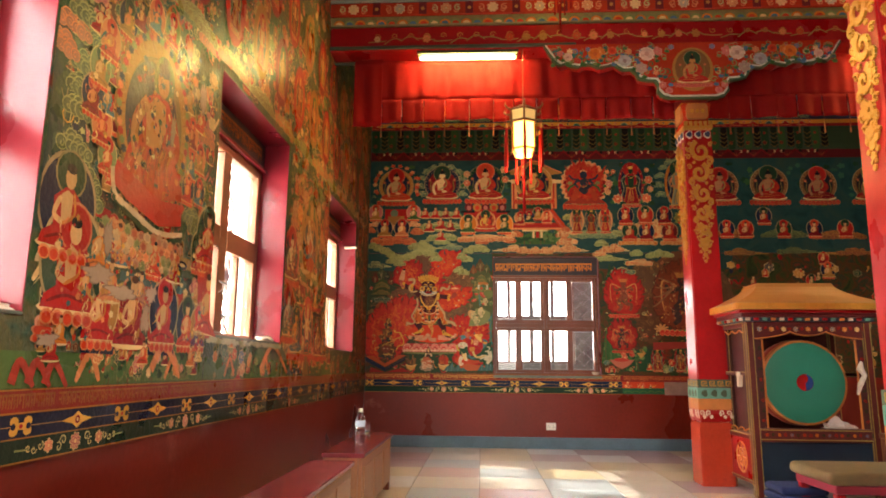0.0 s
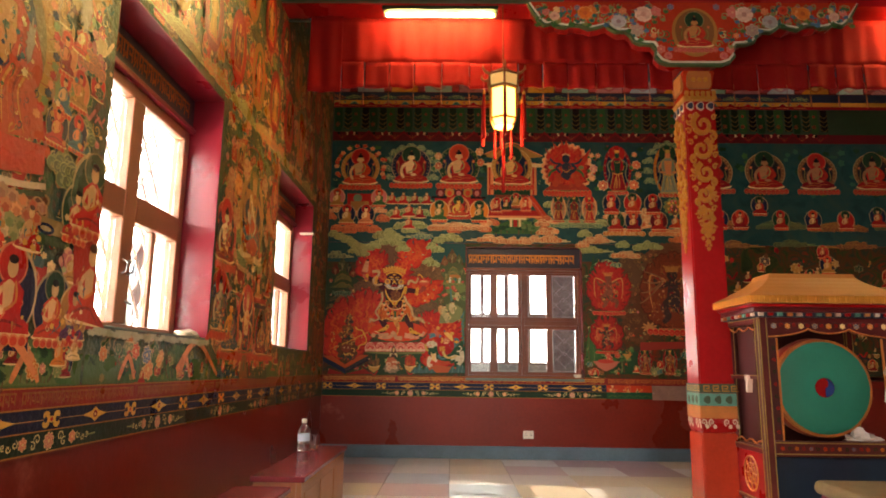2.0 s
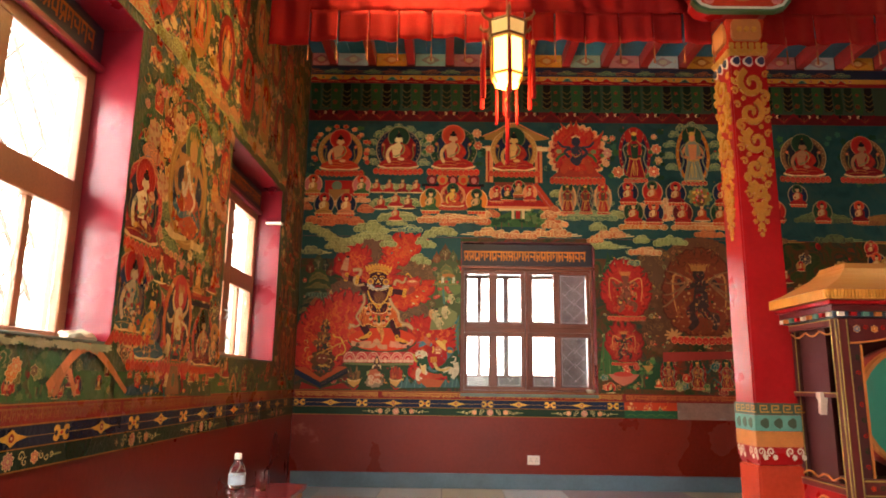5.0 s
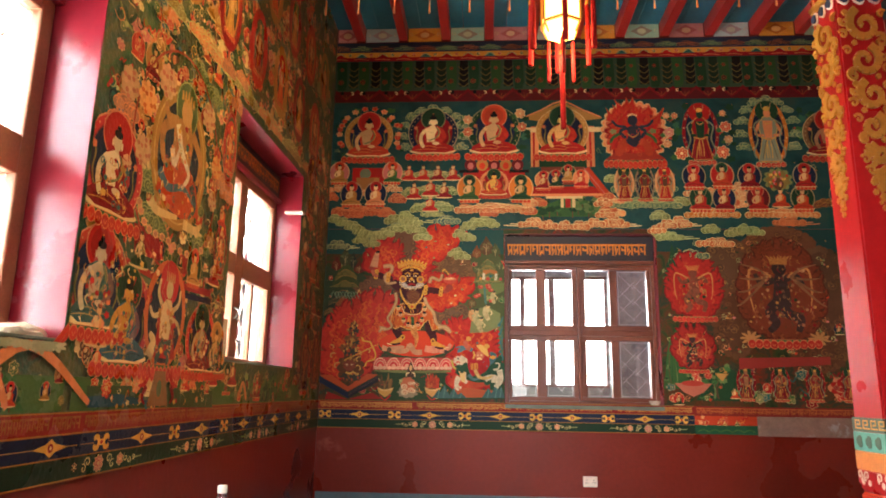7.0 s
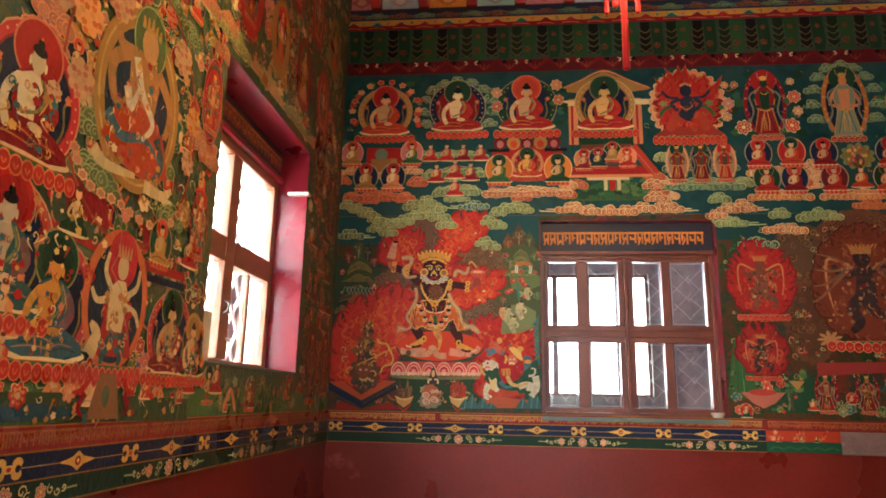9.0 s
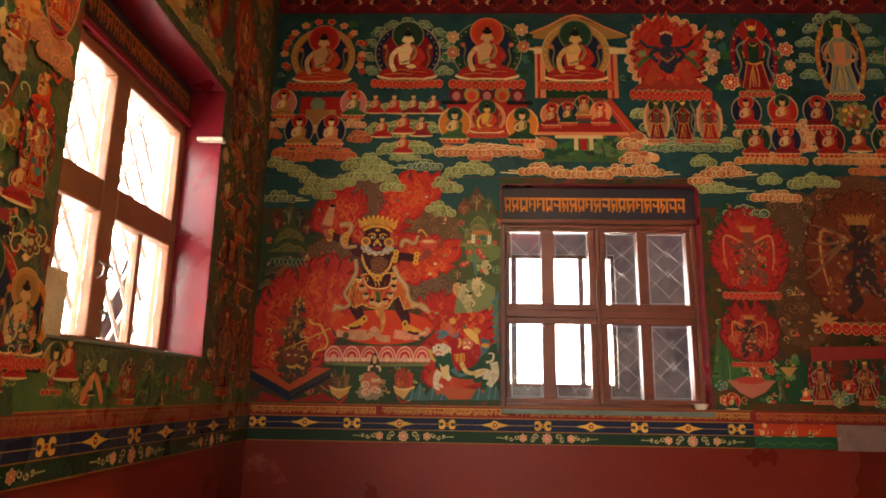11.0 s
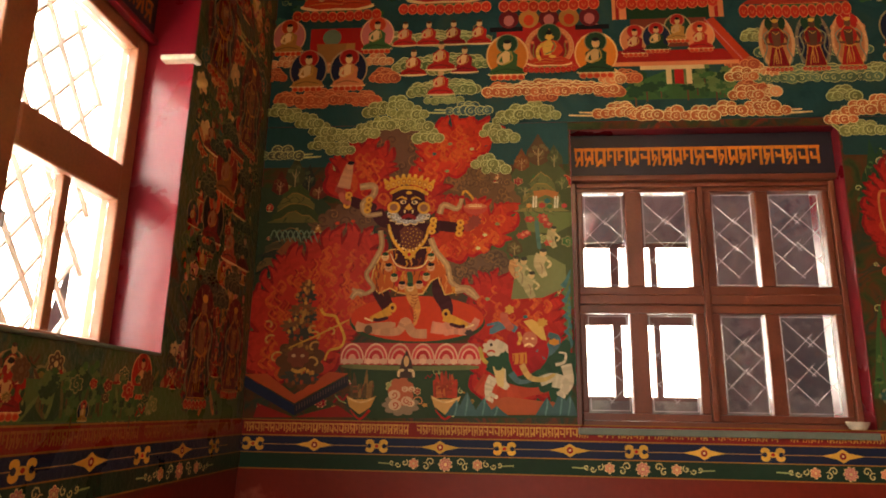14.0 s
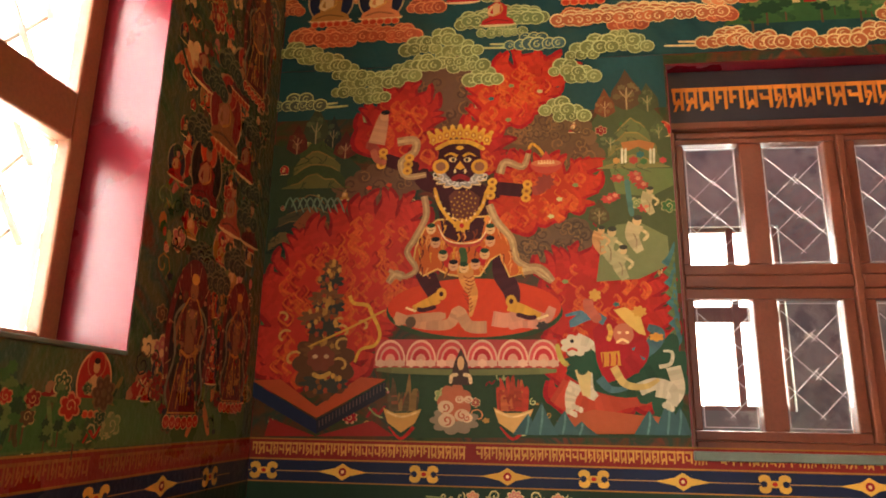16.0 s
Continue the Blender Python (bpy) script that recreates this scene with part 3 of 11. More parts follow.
def lotus(A, x, y, w, h, col=VERM, rim=CREAM, n=9, z=4):
    """A lotus seat: a row of petals under a pale rim."""
    A.ell(x, y + h * 0.5, w * 0.5, h * 0.14, mixc(col, rim, 0.5), z)
    A.ell(x, y + h * 0.52, w * 0.47, h * 0.09, GREEN, z + 0.5)
    for i in range(n):
        px = x + w * ((i + 0.5) / n - 0.5)
        up = h * 0.12 * abs(2 * (i + 0.5) / n - 1)
        A.ell(px, y + h * 0.2 + up, w / n * 0.58, h * 0.36, mixc(rim, col, 0.25), z + 1 + 0.06 * (i % 2), 12)
        A.ell(px, y + h * 0.19 + up, w / n * 0.49, h * 0.30, mixc(col, RED, 0.6), z + 2 + 0.06 * (i % 2), 12)
        A.stroke([(px - w / n * 0.2, y + h * 0.25 + up), (px, y + h * 0.06 + up), (px + w / n * 0.22, y + h * 0.25 + up)], w / n * 0.12, mixc(col, rim, 0.45), z + 3)


def seated(A, x, y, s, halo=RED, back=NAVY, rim=OCHRE, robe=RED, body=SKIN, seat=VERM, leaves=True):
    """A seated figure as plain shapes: disc, robe and lotus, of height s from seat to halo."""
    def at(pts):
        return [(x + s * a, y + s * b) for a, b in pts]
    A.ell(x, y + s * 0.53, s * 0.435, s * 0.425, mixc(rim, CREAM, 0.45), 1.6, 30)
    A.ell(x, y + s * 0.53, s * 0.42, s * 0.41, rim, 2, 30)
    A.ell(x, y + s * 0.525, s * 0.35, s * 0.35, mixc(rim, BLACK, 0.5), 2.6, 28)
    A.ell(x, y + s * 0.525, s * 0.335, s * 0.335, back, 3, 28)
    A.ell(x, y + s * 0.785, s * 0.215, s * 0.21, mixc(halo, CREAM, 0.3), 4, 26)
    A.ell(x, y + s * 0.785, s * 0.2, s * 0.195, halo, 4.6, 26)
    A.ell(x, y + s * 0.785, s * 0.155, s * 0.15, mixc(halo, BLACK, 0.22), 5, 22)
    # cushion, crossed legs and folds
    A.ell(x, y + s * 0.195, s * 0.40, s * 0.062, CREAM, 6, 26)
    A.add(at([(-0.37, 0.205), (-0.345, 0.27), (-0.22, 0.335), (-0.1, 0.37), (0.1, 0.37), (0.22, 0.335), (0.345, 0.27), (0.37, 0.205), (0.2, 0.165), (0, 0.175), (-0.2, 0.165)]), mixc(robe, BLACK, 0.12), 6.6)
    A.add(at([(-0.13, 0.33), (-0.17, 0.5), (-0.14, 0.62), (-0.05, 0.665), (0.06, 0.665), (0.16, 0.61), (0.2, 0.47), (0.14, 0.33)]), robe, 6.3)
    for k in range(4):
        A.stroke(at([(-0.3 + 0.05 * k, 0.215 + 0.03 * k), (-0.12 + 0.03 * k, 0.235 + 0.028 * k), (0.08, 0.215 + 0.02 * k)]), s * 0.011, mixc(robe, (YELLOW, BLACK)[k % 2], 0.5), 7)
        A.stroke(at([(0.3 - 0.05 * k, 0.22 + 0.03 * k), (0.15 - 0.03 * k, 0.235 + 0.026 * k), (0.02, 0.2 + 0.02 * k)]), s * 0.01, mixc(robe, (BLACK, PEACH)[k % 2], 0.45), 7.2)
    # bare side, arms and sleeve
    A.add(at([(-0.1, 0.36), (-0.125, 0.5), (-0.12, 0.61), (-0.04, 0.655), (0.03, 0.655), (0.07, 0.58), (0.03, 0.48), (0.03, 0.37)]), body, 7.4)
    A.stroke(at([(-0.11, 0.6), (-0.2, 0.49), (-0.21, 0.37), (-0.16, 0.26)]), s * 0.062, body, 7.8)
    A.stroke(at([(0.13, 0.59), (0.2, 0.46), (0.1, 0.355)]), s * 0.075, mixc(robe, VERM, 0.3), 7.6)
    A.stroke(at([(0.05, 0.64), (0.1, 0.54), (0.05, 0.44), (-0.08, 0.38)]), s * 0.022, mixc(GREEN, CREAM, 0.2), 8)
    A.stroke(at([(0.07, 0.645), (0.125, 0.54), (0.07, 0.42)]), s * 0.012, mixc(YELLOW, robe, 0.3), 8.2)
    A.ell(x + s * 0.05, y + s * 0.335, s * 0.065, s * 0.03, body, 8.2, 12)
    A.stroke(at([(-0.12, 0.42), (-0.06, 0.4), (0.0, 0.43)]), s * 0.01, mixc(body, BROWN, 0.5), 8)
    A.stroke(at([(-0.09, 0.55), (-0.03, 0.53), (0.02, 0.55)]), s * 0.008, mixc(body, BROWN, 0.4), 8)
    # plain head with dark hair
    A.add(at([(-0.03, 0.645), (-0.03, 0.7), (0.03, 0.7), (0.03, 0.645)]), mixc(body, BROWN, 0.12), 8)
    A.ell(x, y + s * 0.735, s * 0.06, s * 0.078, body, 8.6, 16)
    for sd in (-1, 1):
        A.ell(x + sd * s * 0.066, y + s * 0.715, s * 0.013, s * 0.034, body, 8.4, 8)
        A.stroke(at([(sd * 0.24, 0.3), (sd * 0.29, 0.42), (sd * 0.27, 0.56), (sd * 0.31, 0.62)]), s * 0.02, mixc(GREEN, OCHRE, 0.4), 5.6)
        A.lobed(x + sd * s * 0.3, y + s * 0.62, s * 0.035, s * 0.035, 5, 0.35, mixc(PEACH, VERM, 0.4), 5.8)
    A.ell(x, y + s * 0.80, s * 0.063, s * 0.036, BLACK, 9, 14)
    A.ell(x, y + s * 0.845, s * 0.03, s * 0.03, BLACK, 9.2, 10)
    A.ell(x, y + s * 0.878, s * 0.01, s * 0.012, ORANGE, 9.6, 6)
    for k in range(22):
        a = radians(-38 + 12.3 * k)
        A.ell(x + s * 0.385 * math.cos(a), y + s * (0.528 + 0.378 * math.sin(a)), s * 0.011, s * 0.011, mixc(rim, CREAM, 0.55), 3.2, 6)
    lotus(A, x, y + s * 0.035, s * 0.94, s * 0.18, seat, PEACH, 10, 9)
    if leaves:
        for k in range(12):
            a = radians(-18 + 19.6 * k)
            px, py = x + s * 0.53 * math.cos(a), y + s * 0.55 + s * 0.5 * math.sin(a)
            c = rng.choice((PINK, PEACH, VERM, PEACH))
            A.stroke([(x + s * 0.44 * math.cos(a), y + s * 0.53 + s * 0.42 * math.sin(a)), (px, py)], s * 0.014, OLIVE, 0.6)
            A.lobed(px, py, s * 0.062, s * 0.05, 5, 0.35, mixc(c, CREAM, 0.4), 0.8, k)
            A.lobed(px, py, s * 0.046, s * 0.036, 5, 0.35, c, 1.1, k)


def standing(A, x, y, s, halo=RED, back=NAVY, rim=ORANGE, robe=CRIM, body=SKIN):
    A.ell(x, y + s * 0.5, s * 0.27, s * 0.48, rim, 2, 26)
    A.ell(x, y + s * 0.49, s * 0.22, s * 0.42, back, 3, 26)
    A.ell(x, y + s * 0.82, s * 0.16, s * 0.16, halo, 4)
    A.add([(x - s * 0.16, y + s * 0.08), (x - s * 0.09, y + s * 0.4), (x - s * 0.14, y + s * 0.62), (x - s * 0.05, y + s * 0.74), (x + s * 0.05, y + s * 0.74), (x + s * 0.14, y + s * 0.62), (x + s * 0.09, y + s * 0.4), (x + s * 0.16, y + s * 0.08)], robe, 5)
    A.loop(A.last(), s * 0.014, mixc(YELLOW, robe, 0.3), 5.5)
    for k in range(8):
        a = radians(200 - 31 * k)
        A.stroke([(x + s * 0.2 * math.cos(a), y + s * (0.5 + 0.38 * math.sin(a))), (x + s * 0.255 * math.cos(a), y + s * (0.5 + 0.46 * math.sin(a)))], s * 0.012, mixc(rim, CREAM, 0.5), 5)
    A.add([(x - s * 0.05, y + s * 0.42), (x - s * 0.07, y + s * 0.68), (x + s * 0.07, y + s * 0.68), (x + s * 0.05, y + s * 0.42)], body, 6)
    A.stroke([(x - s * 0.08, y + s * 0.1), (x - s * 0.03, y + s * 0.36), (x, y + s * 0.12)], s * 0.02, mixc(robe, YELLOW, 0.5), 7)
    A.stroke([(x - s * 0.12, y + s * 0.64), (x - s * 0.17, y + s * 0.48), (x - s * 0.06, y + s * 0.46)], s * 0.04, body, 7)
    A.stroke([(x + s * 0.12, y + s * 0.64), (x + s * 0.17, y + s * 0.48), (x + s * 0.06, y + s * 0.46)], s * 0.04, body, 7)
    A.ell(x, y + s * 0.79, s * 0.05, s * 0.065, body, 7, 12)
    A.ell(x, y + s * 0.86, s * 0.05, s * 0.035, YELLOW, 8, 10)
    for sd in (-1, 1):
        A.stroke([(x + sd * s * 0.09, y + s * 0.7), (x + sd * s * 0.19, y + s * 0.6), (x + sd * s * 0.15, y + s * 0.4), (x + sd * s * 0.21, y + s * 0.22), (x + sd * s * 0.18, y + s * 0.12)], s * 0.022, mixc(TEAL, CREAM, 0.25), 7.2)
        A.stroke([(x + sd * s * 0.03, y + s * 0.4), (x + sd * s * 0.07, y + s * 0.25), (x + sd * s * 0.1, y + s * 0.11)], s * 0.01, mixc(robe, BLACK, 0.5), 7.4)
        A.stroke([(x + sd * s * 0.015, y + s * 0.4), (x + sd * s * 0.035, y + s * 0.25), (x + sd * s * 0.03, y + s * 0.12)], s * 0.01, YELLOW, 7.5)
    for k in range(6):
        A.ell(x - s * 0.045 + s * 0.018 * k, y + s * (0.66 - 0.03 * math.sin(math.pi * k / 5)), s * 0.009, s * 0.009, YELLOW, 7.8, 6)
    A.stroke([(x - s * 0.09, y + s * 0.43), (x, y + s * 0.4), (x + s * 0.09, y + s * 0.43)], s * 0.022, mixc(YELLOW, RED, 0.3), 7.7)
    for k in range(14):
        a = radians(-50 + 20 * k)
        A.ell(x + s * 0.245 * math.cos(a), y + s * (0.5 + 0.45 * math.sin(a)), s * 0.012, s * 0.016, mixc(rim, CREAM, 0.5), 3.6, 6)
    lotus(A, x, y, s * 0.4, s * 0.11, VERM, CREAM, 6, 8)


def monk(A, x, y, s, robe=RED, halo=None, body=SKIN):
    """A small seated attendant as plain shapes."""
    if halo:
        A.ell(x, y + s * 0.46, s * 0.45, s * 0.5, mixc(halo, CREAM, 0.55), 1.6, 20, -50, 230)
        A.ell(x, y + s * 0.45, s * 0.415, s * 0.465, halo, 2.4, 20, -50, 230)
        c = rng.choice((RED, DKGREEN, VERM, RED))
        A.ell(x, y + s * 0.74, s * 0.24, s * 0.235, mixc(c, CREAM, 0.3), 3.6, 16)
        A.ell(x, y + s * 0.74, s * 0.215, s * 0.21, c, 4.2, 16)
    A.ell(x, y + s * 0.03, s * 0.42, s * 0.06, CREAM, 4.8, 16)
    A.add([(x - s * 0.38, y + s * 0.03), (x - s * 0.34, y + s * 0.14), (x - s * 0.2, y + s * 0.22), (x - s * 0.22, y + s * 0.48), (x - s * 0.06, y + s * 0.6), (x + s * 0.06, y + s * 0.6), (x + s * 0.22, y + s * 0.48), (x + s * 0.2, y + s * 0.22), (x + s * 0.34, y + s * 0.14), (x + s * 0.38, y + s * 0.03)], robe, 5)
    A.stroke([(x - s * 0.3, y + s * 0.08), (x - s * 0.05, y + s * 0.15), (x + s * 0.26, y + s * 0.1)], s * 0.03, mixc(robe, BLACK, 0.5), 5.5)
    A.stroke([(x + s * 0.07, y + s * 0.57), (x + s * 0.1, y + s * 0.36), (x - s * 0.1, y + s * 0.24)], s * 0.035, mixc(robe, YELLOW, 0.5), 6.4)
    A.add([(x - s * 0.09, y + s * 0.26), (x - s * 0.12, y + s * 0.52), (x - s * 0.03, y + s * 0.58), (x + s * 0.06, y + s * 0.54), (x + s * 0.05, y + s * 0.3)], body, 6)
    A.stroke([(x - s * 0.12, y + s * 0.5), (x - s * 0.2, y + s * 0.32), (x - s * 0.06, y + s * 0.26)], s * 0.06, body, 6.2)
    A.ell(x, y + s * 0.7, s * 0.085, s * 0.11, body, 6.6, 12)
    A.ell(x, y + s * 0.79, s * 0.08, s * 0.05, BLACK if halo else mixc(BROWN, BLACK, 0.3), 7, 10)
    if halo and s > 0.15:
        for k in range(5):
            A.ell(x + s * (0.14 * k - 0.28), y - s * 0.045, s * 0.085, s * 0.07, PEACH, 7.4 + 0.1 * k, 9)
            A.ell(x + s * (0.14 * k - 0.28), y - s * 0.05, s * 0.06, s * 0.05, VERM, 8 + 0.1 * k, 9)


def flower(A, x, y, r, col=PINK, rim=CREAM, n=7, z=2):
    A.lobed(x, y, r, r, n, 0.28, rim, z)
    A.lobed(x, y, r * 0.86, r * 0.86, n, 0.28, col, z + 1)
    for i in range(n):
        a = 2 * math.pi * (i + 0.5) / n
        A.ell(x + r * 0.5 * math.cos(a), y + r * 0.5 * math.sin(a), r * 0.14, r * 0.14, mixc(col, rim, 0.55), z + 2, 7)
    A.ell(x, y, r * 0.24, r * 0.24, rim, z + 3, 9)


def hill(A, x, y, w, h, col=GREEN, trees=5):
    k = 9
    pts = [(x - w / 2, y)] + [(x - w / 2 + w * i / k + rng.uniform(-0.02, 0.02) * w, y + h * math.sin(math.pi * i / k) * rng.uniform(0.75, 1.1)) for i in range(1, k)] + [(x + w / 2, y)]
    A.add(pts, col, 0)
    for i in range(4):
        t = rng.uniform(0.2, 0.8)
        px, top = x - w / 2 + w * t, y + h * math.sin(math.pi * t) * 0.85
        A.stroke([(px, top), (px + rng.uniform(-0.05, 0.05) * w, y + h * 0.3), (px + rng.uniform(-0.1, 0.1) * w, y + 0.05 * h)], w * 0.03, mixc(col, rng.choice((BROWN, DKGREEN, OLIVE)), 0.6), 1)
    for i in range(trees):
        t = rng.uniform(0.08, 0.92)
        px, py, q = x - w / 2 + w * t, y + h * math.sin(math.pi * t) * rng.uniform(0.3, 0.95), rng.uniform(0.06, 0.12) * w
        A.stroke([(px, py - q), (px, py)], q * 0.2, BROWN, 2)
        for m in range(3):
            A.lobed(px + rng.uniform(-0.3, 0.3) * q, py + q * 0.4 * m, q * (0.62 - 0.12 * m), q * 0.38, 7, 0.3, rng.choice((DKGREEN, GREEN, mixc(GREEN, OLIVE, 0.5))), 3)


def glyphs(A, x0, x1, y0, y1, col, z=2, gap=0.28):
    """A line of sacred writing, as plain bars hanging from a head line."""
    h, x = y1 - y0, x0
    while x < x1 - h * 0.5:
        w = h * rng.uniform(0.46, 0.62)
        A.rect(x, x + w, y1 - h * 0.17, y1, col, z)
        A.rect(x + w * 0.68, x + w * 0.92, y0 + h * rng.uniform(0, 0.12), y1 - h * 0.17, col, z)
        b = y0 + h * rng.uniform(0.15, 0.42)
        kind = rng.randrange(4)
        if kind in (0, 2):
            A.rect(x + w * 0.1, x + w * 0.68, b, b + h * 0.15, col, z)
            A.rect(x + w * 0.06, x + w * 0.28, b + h * 0.15, y1 - h * (0.17 if kind else 0.34), col, z)
        if kind in (1, 2):
            A.add([(x + w * 0.05, y0 + h * 0.02), (x + w * 0.26, y0), (x + w * 0.66, b + h * 0.2), (x + w * 0.5, b + h * 0.28)], col, z)
        if kind in (1, 3):
            A.rect(x + w * 0.05, x + w * 0.27, y0 + h * 0.3, y1 - h * 0.17, col, z)
            A.rect(x + w * 0.27, x + w * 0.5, y0 + h * 0.48, y0 + h * 0.62, col, z)
        x += w + h * gap * 0.12


def filler(A, u0, u1, v0, v1, n, size=(0.05, 0.13), cols=None, keep=None):
    """The small crowded painting between the figures: leaves, curls, petals and little attendants."""
    cols = cols or (RED, VERM, GREEN, OLIVE, PEACH, OCHRE, DKGREEN, TEAL, PINK, CREAM, BROWN)
    for _ in range(n):
        x, y, q = rng.uniform(u0, u1), rng.uniform(v0, v1), rng.uniform(*size)
        if keep and not keep(x, y):
            continue
        kind, c = rng.random(), rng.choice(cols)
        A.base, keep_base = A.base + rng.uniform(-0.0007, 0.0009), A.base
        if kind < 0.3:
            A.lobed(x, y, q * 0.6, q * 0.5, rng.choice((5, 6, 8)), 0.3, mixc(c, CREAM, 0.35), 0)
            A.lobed(x, y, q * 0.5, q * 0.41, 6, 0.3, c, 1)
            A.stroke(spiral(x, y, q * 0.28, 1.1, 1, rng.random() * 6, 8), q * 0.06, mixc(c, CREAM, 0.5), 3)
        elif kind < 0.5:
            flower(A, x, y, q * 0.42, c, mixc(CREAM, c, 0.2), 6, 1)
        elif kind < 0.72:
            monk(A, x, y - q * 0.4, q * 1.15, rng.choice((RED, CRIM, VERM, OCHRE, DKGREEN)), rng.choice((None, NAVY, RED, OCHRE)))
        elif kind < 0.88:
            A.stroke([(x - q * 0.5, y - q * 0.3), (x - q * 0.1, y + q * 0.2), (x + q * 0.2, y - q * 0.1), (x + q * 0.6, y + q * 0.4)], q * 0.16, c, 1)
            A.stroke([(x - q * 0.4, y + q * 0.3), (x, y - q * 0.1), (x + q * 0.5, y - q * 0.3)], q * 0.1, rng.choice(cols), 2)
        else:
            for m in range(4):
                A.ell(x + rng.uniform(-0.4, 0.4) * q, y + rng.uniform(-0.4, 0.4) * q, q * 0.14, q * 0.2, rng.choice(cols), 2 + 0.4 * m, 8)
        A.base = keep_base


def panel(wall, rects, material, name, parent, label=""):
    bm = bmesh.new()
    for a, b, c, d in rects:
        if wall == "north":
            bx(bm, a, b, BY - 0.006, BY - 0.0005, c, d)
        else:
            bx(bm, LX + 0.0005, LX + 0.006, a, b, c, d)
    return part(name, bm, material, parent, label)


# ---- the end wall's mural ----
mural = thing("mural_north", "crowded religious mural painted on the end wall", "mural", "", "structure")
hole = [(BW[0], BW[1], BW[2], BW[3])]
panel("north", [(LX + 0.01, RX, 2.58, 3.90)], M_SKY, "sky_ground", mural, "dark teal painted sky")
panel("north", [(LX + 0.01, BW[0] - 0.002, 0.95, 2.575), (BW[1] + 0.002, RX, 0.95, 2.575), (BW[0] - 0.002, BW[1] + 0.002, BW[3] + 0.002, 2.575)], M_LAND, "land_ground", mural, "dark green and brown painted landscape")


def motif(draw, level=3.0, name="painted_figure", wall="north", parent=None, label=""):
    A = Art(level)
    draw(A)
    return A.build(wall, name, parent or mural, label)


# background sky bands and hills behind the wrathful figure
motif(lambda A: [A.rect(LX + 0.01, 0.19, 2.33, 2.575, (0.02, 0.075, 0.066), 0), A.rect(1.63, 3.4, 2.36, 2.575, (0.018, 0.06, 0.052), 0)], 0, "painted_sky")
for hx, hy, hw, hh, hc in ((1.78, 1.98, 0.24, 0.46, DKGREEN), (1.75, 1.1, 0.28, 0.5, GREEN), (2.2, 1.0, 0.6, 0.3, DKGREEN), (2.2, 2.0, 0.3, 0.3, BROWN)):
    motif(lambda A: hill(A, hx, hy, hw, hh, hc, 6), 0.5, "painted_hill")

# upper register of great figures
UP = [(-1.15, 3.235, 0.565, RED, NAVY, OCHRE, VERM, SKIN), (-0.505, 3.26, 0.575, DKGREEN, CRIM, NAVY, RED, CREAM), (0.10, 3.255, 0.61, VERM, NAVY, DKGREEN, RED, SKIN), (0.77, 3.245, 0.60, DKGREEN, NAVY, OCHRE, RED, mixc(SKIN, YELLOW, 0.5))]
for i, (x, y, s, halo, back, rim, robe, body) in enumerate(UP):
    motif(lambda A: seated(A, x, y, s, halo, back, rim, robe, body, VERM, i == 0), 3, "painted_figure", label="seated figure in a red robe on a lotus")
motif(lambda A: [A.rect(0.46, 0.54, 3.2, 3.62, PEACH, 0), A.rect(1.0, 1.08, 3.2, 3.62, PEACH, 0), A.rect(0.48, 0.5, 3.2, 3.6, RED, 1), A.rect(1.03, 1.05, 3.2, 3.6, RED, 1), A.rect(0.4, 0.6, 3.56, 3.61, CREAM, 1), A.rect(0.94, 1.14, 3.56, 3.61, CREAM, 1), A.add([(0.38, 3.70), (0.56, 3.78), (0.77, 3.88), (0.98, 3.78), (1.16, 3.70), (1.0, 3.68), (0.54, 3.68)], OCHRE, 1), A.stroke([(0.38, 3.71), (0.56, 3.79), (0.77, 3.885), (0.98, 3.79), (1.16, 3.71)], 0.016, PEACH, 2), A.rect(0.54, 1.0, 3.62, 3.69, GREEN, 1), A.rect(0.54, 1.0, 3.2, 3.62, DKGREEN, 0)], 2.2, "painted_throne")


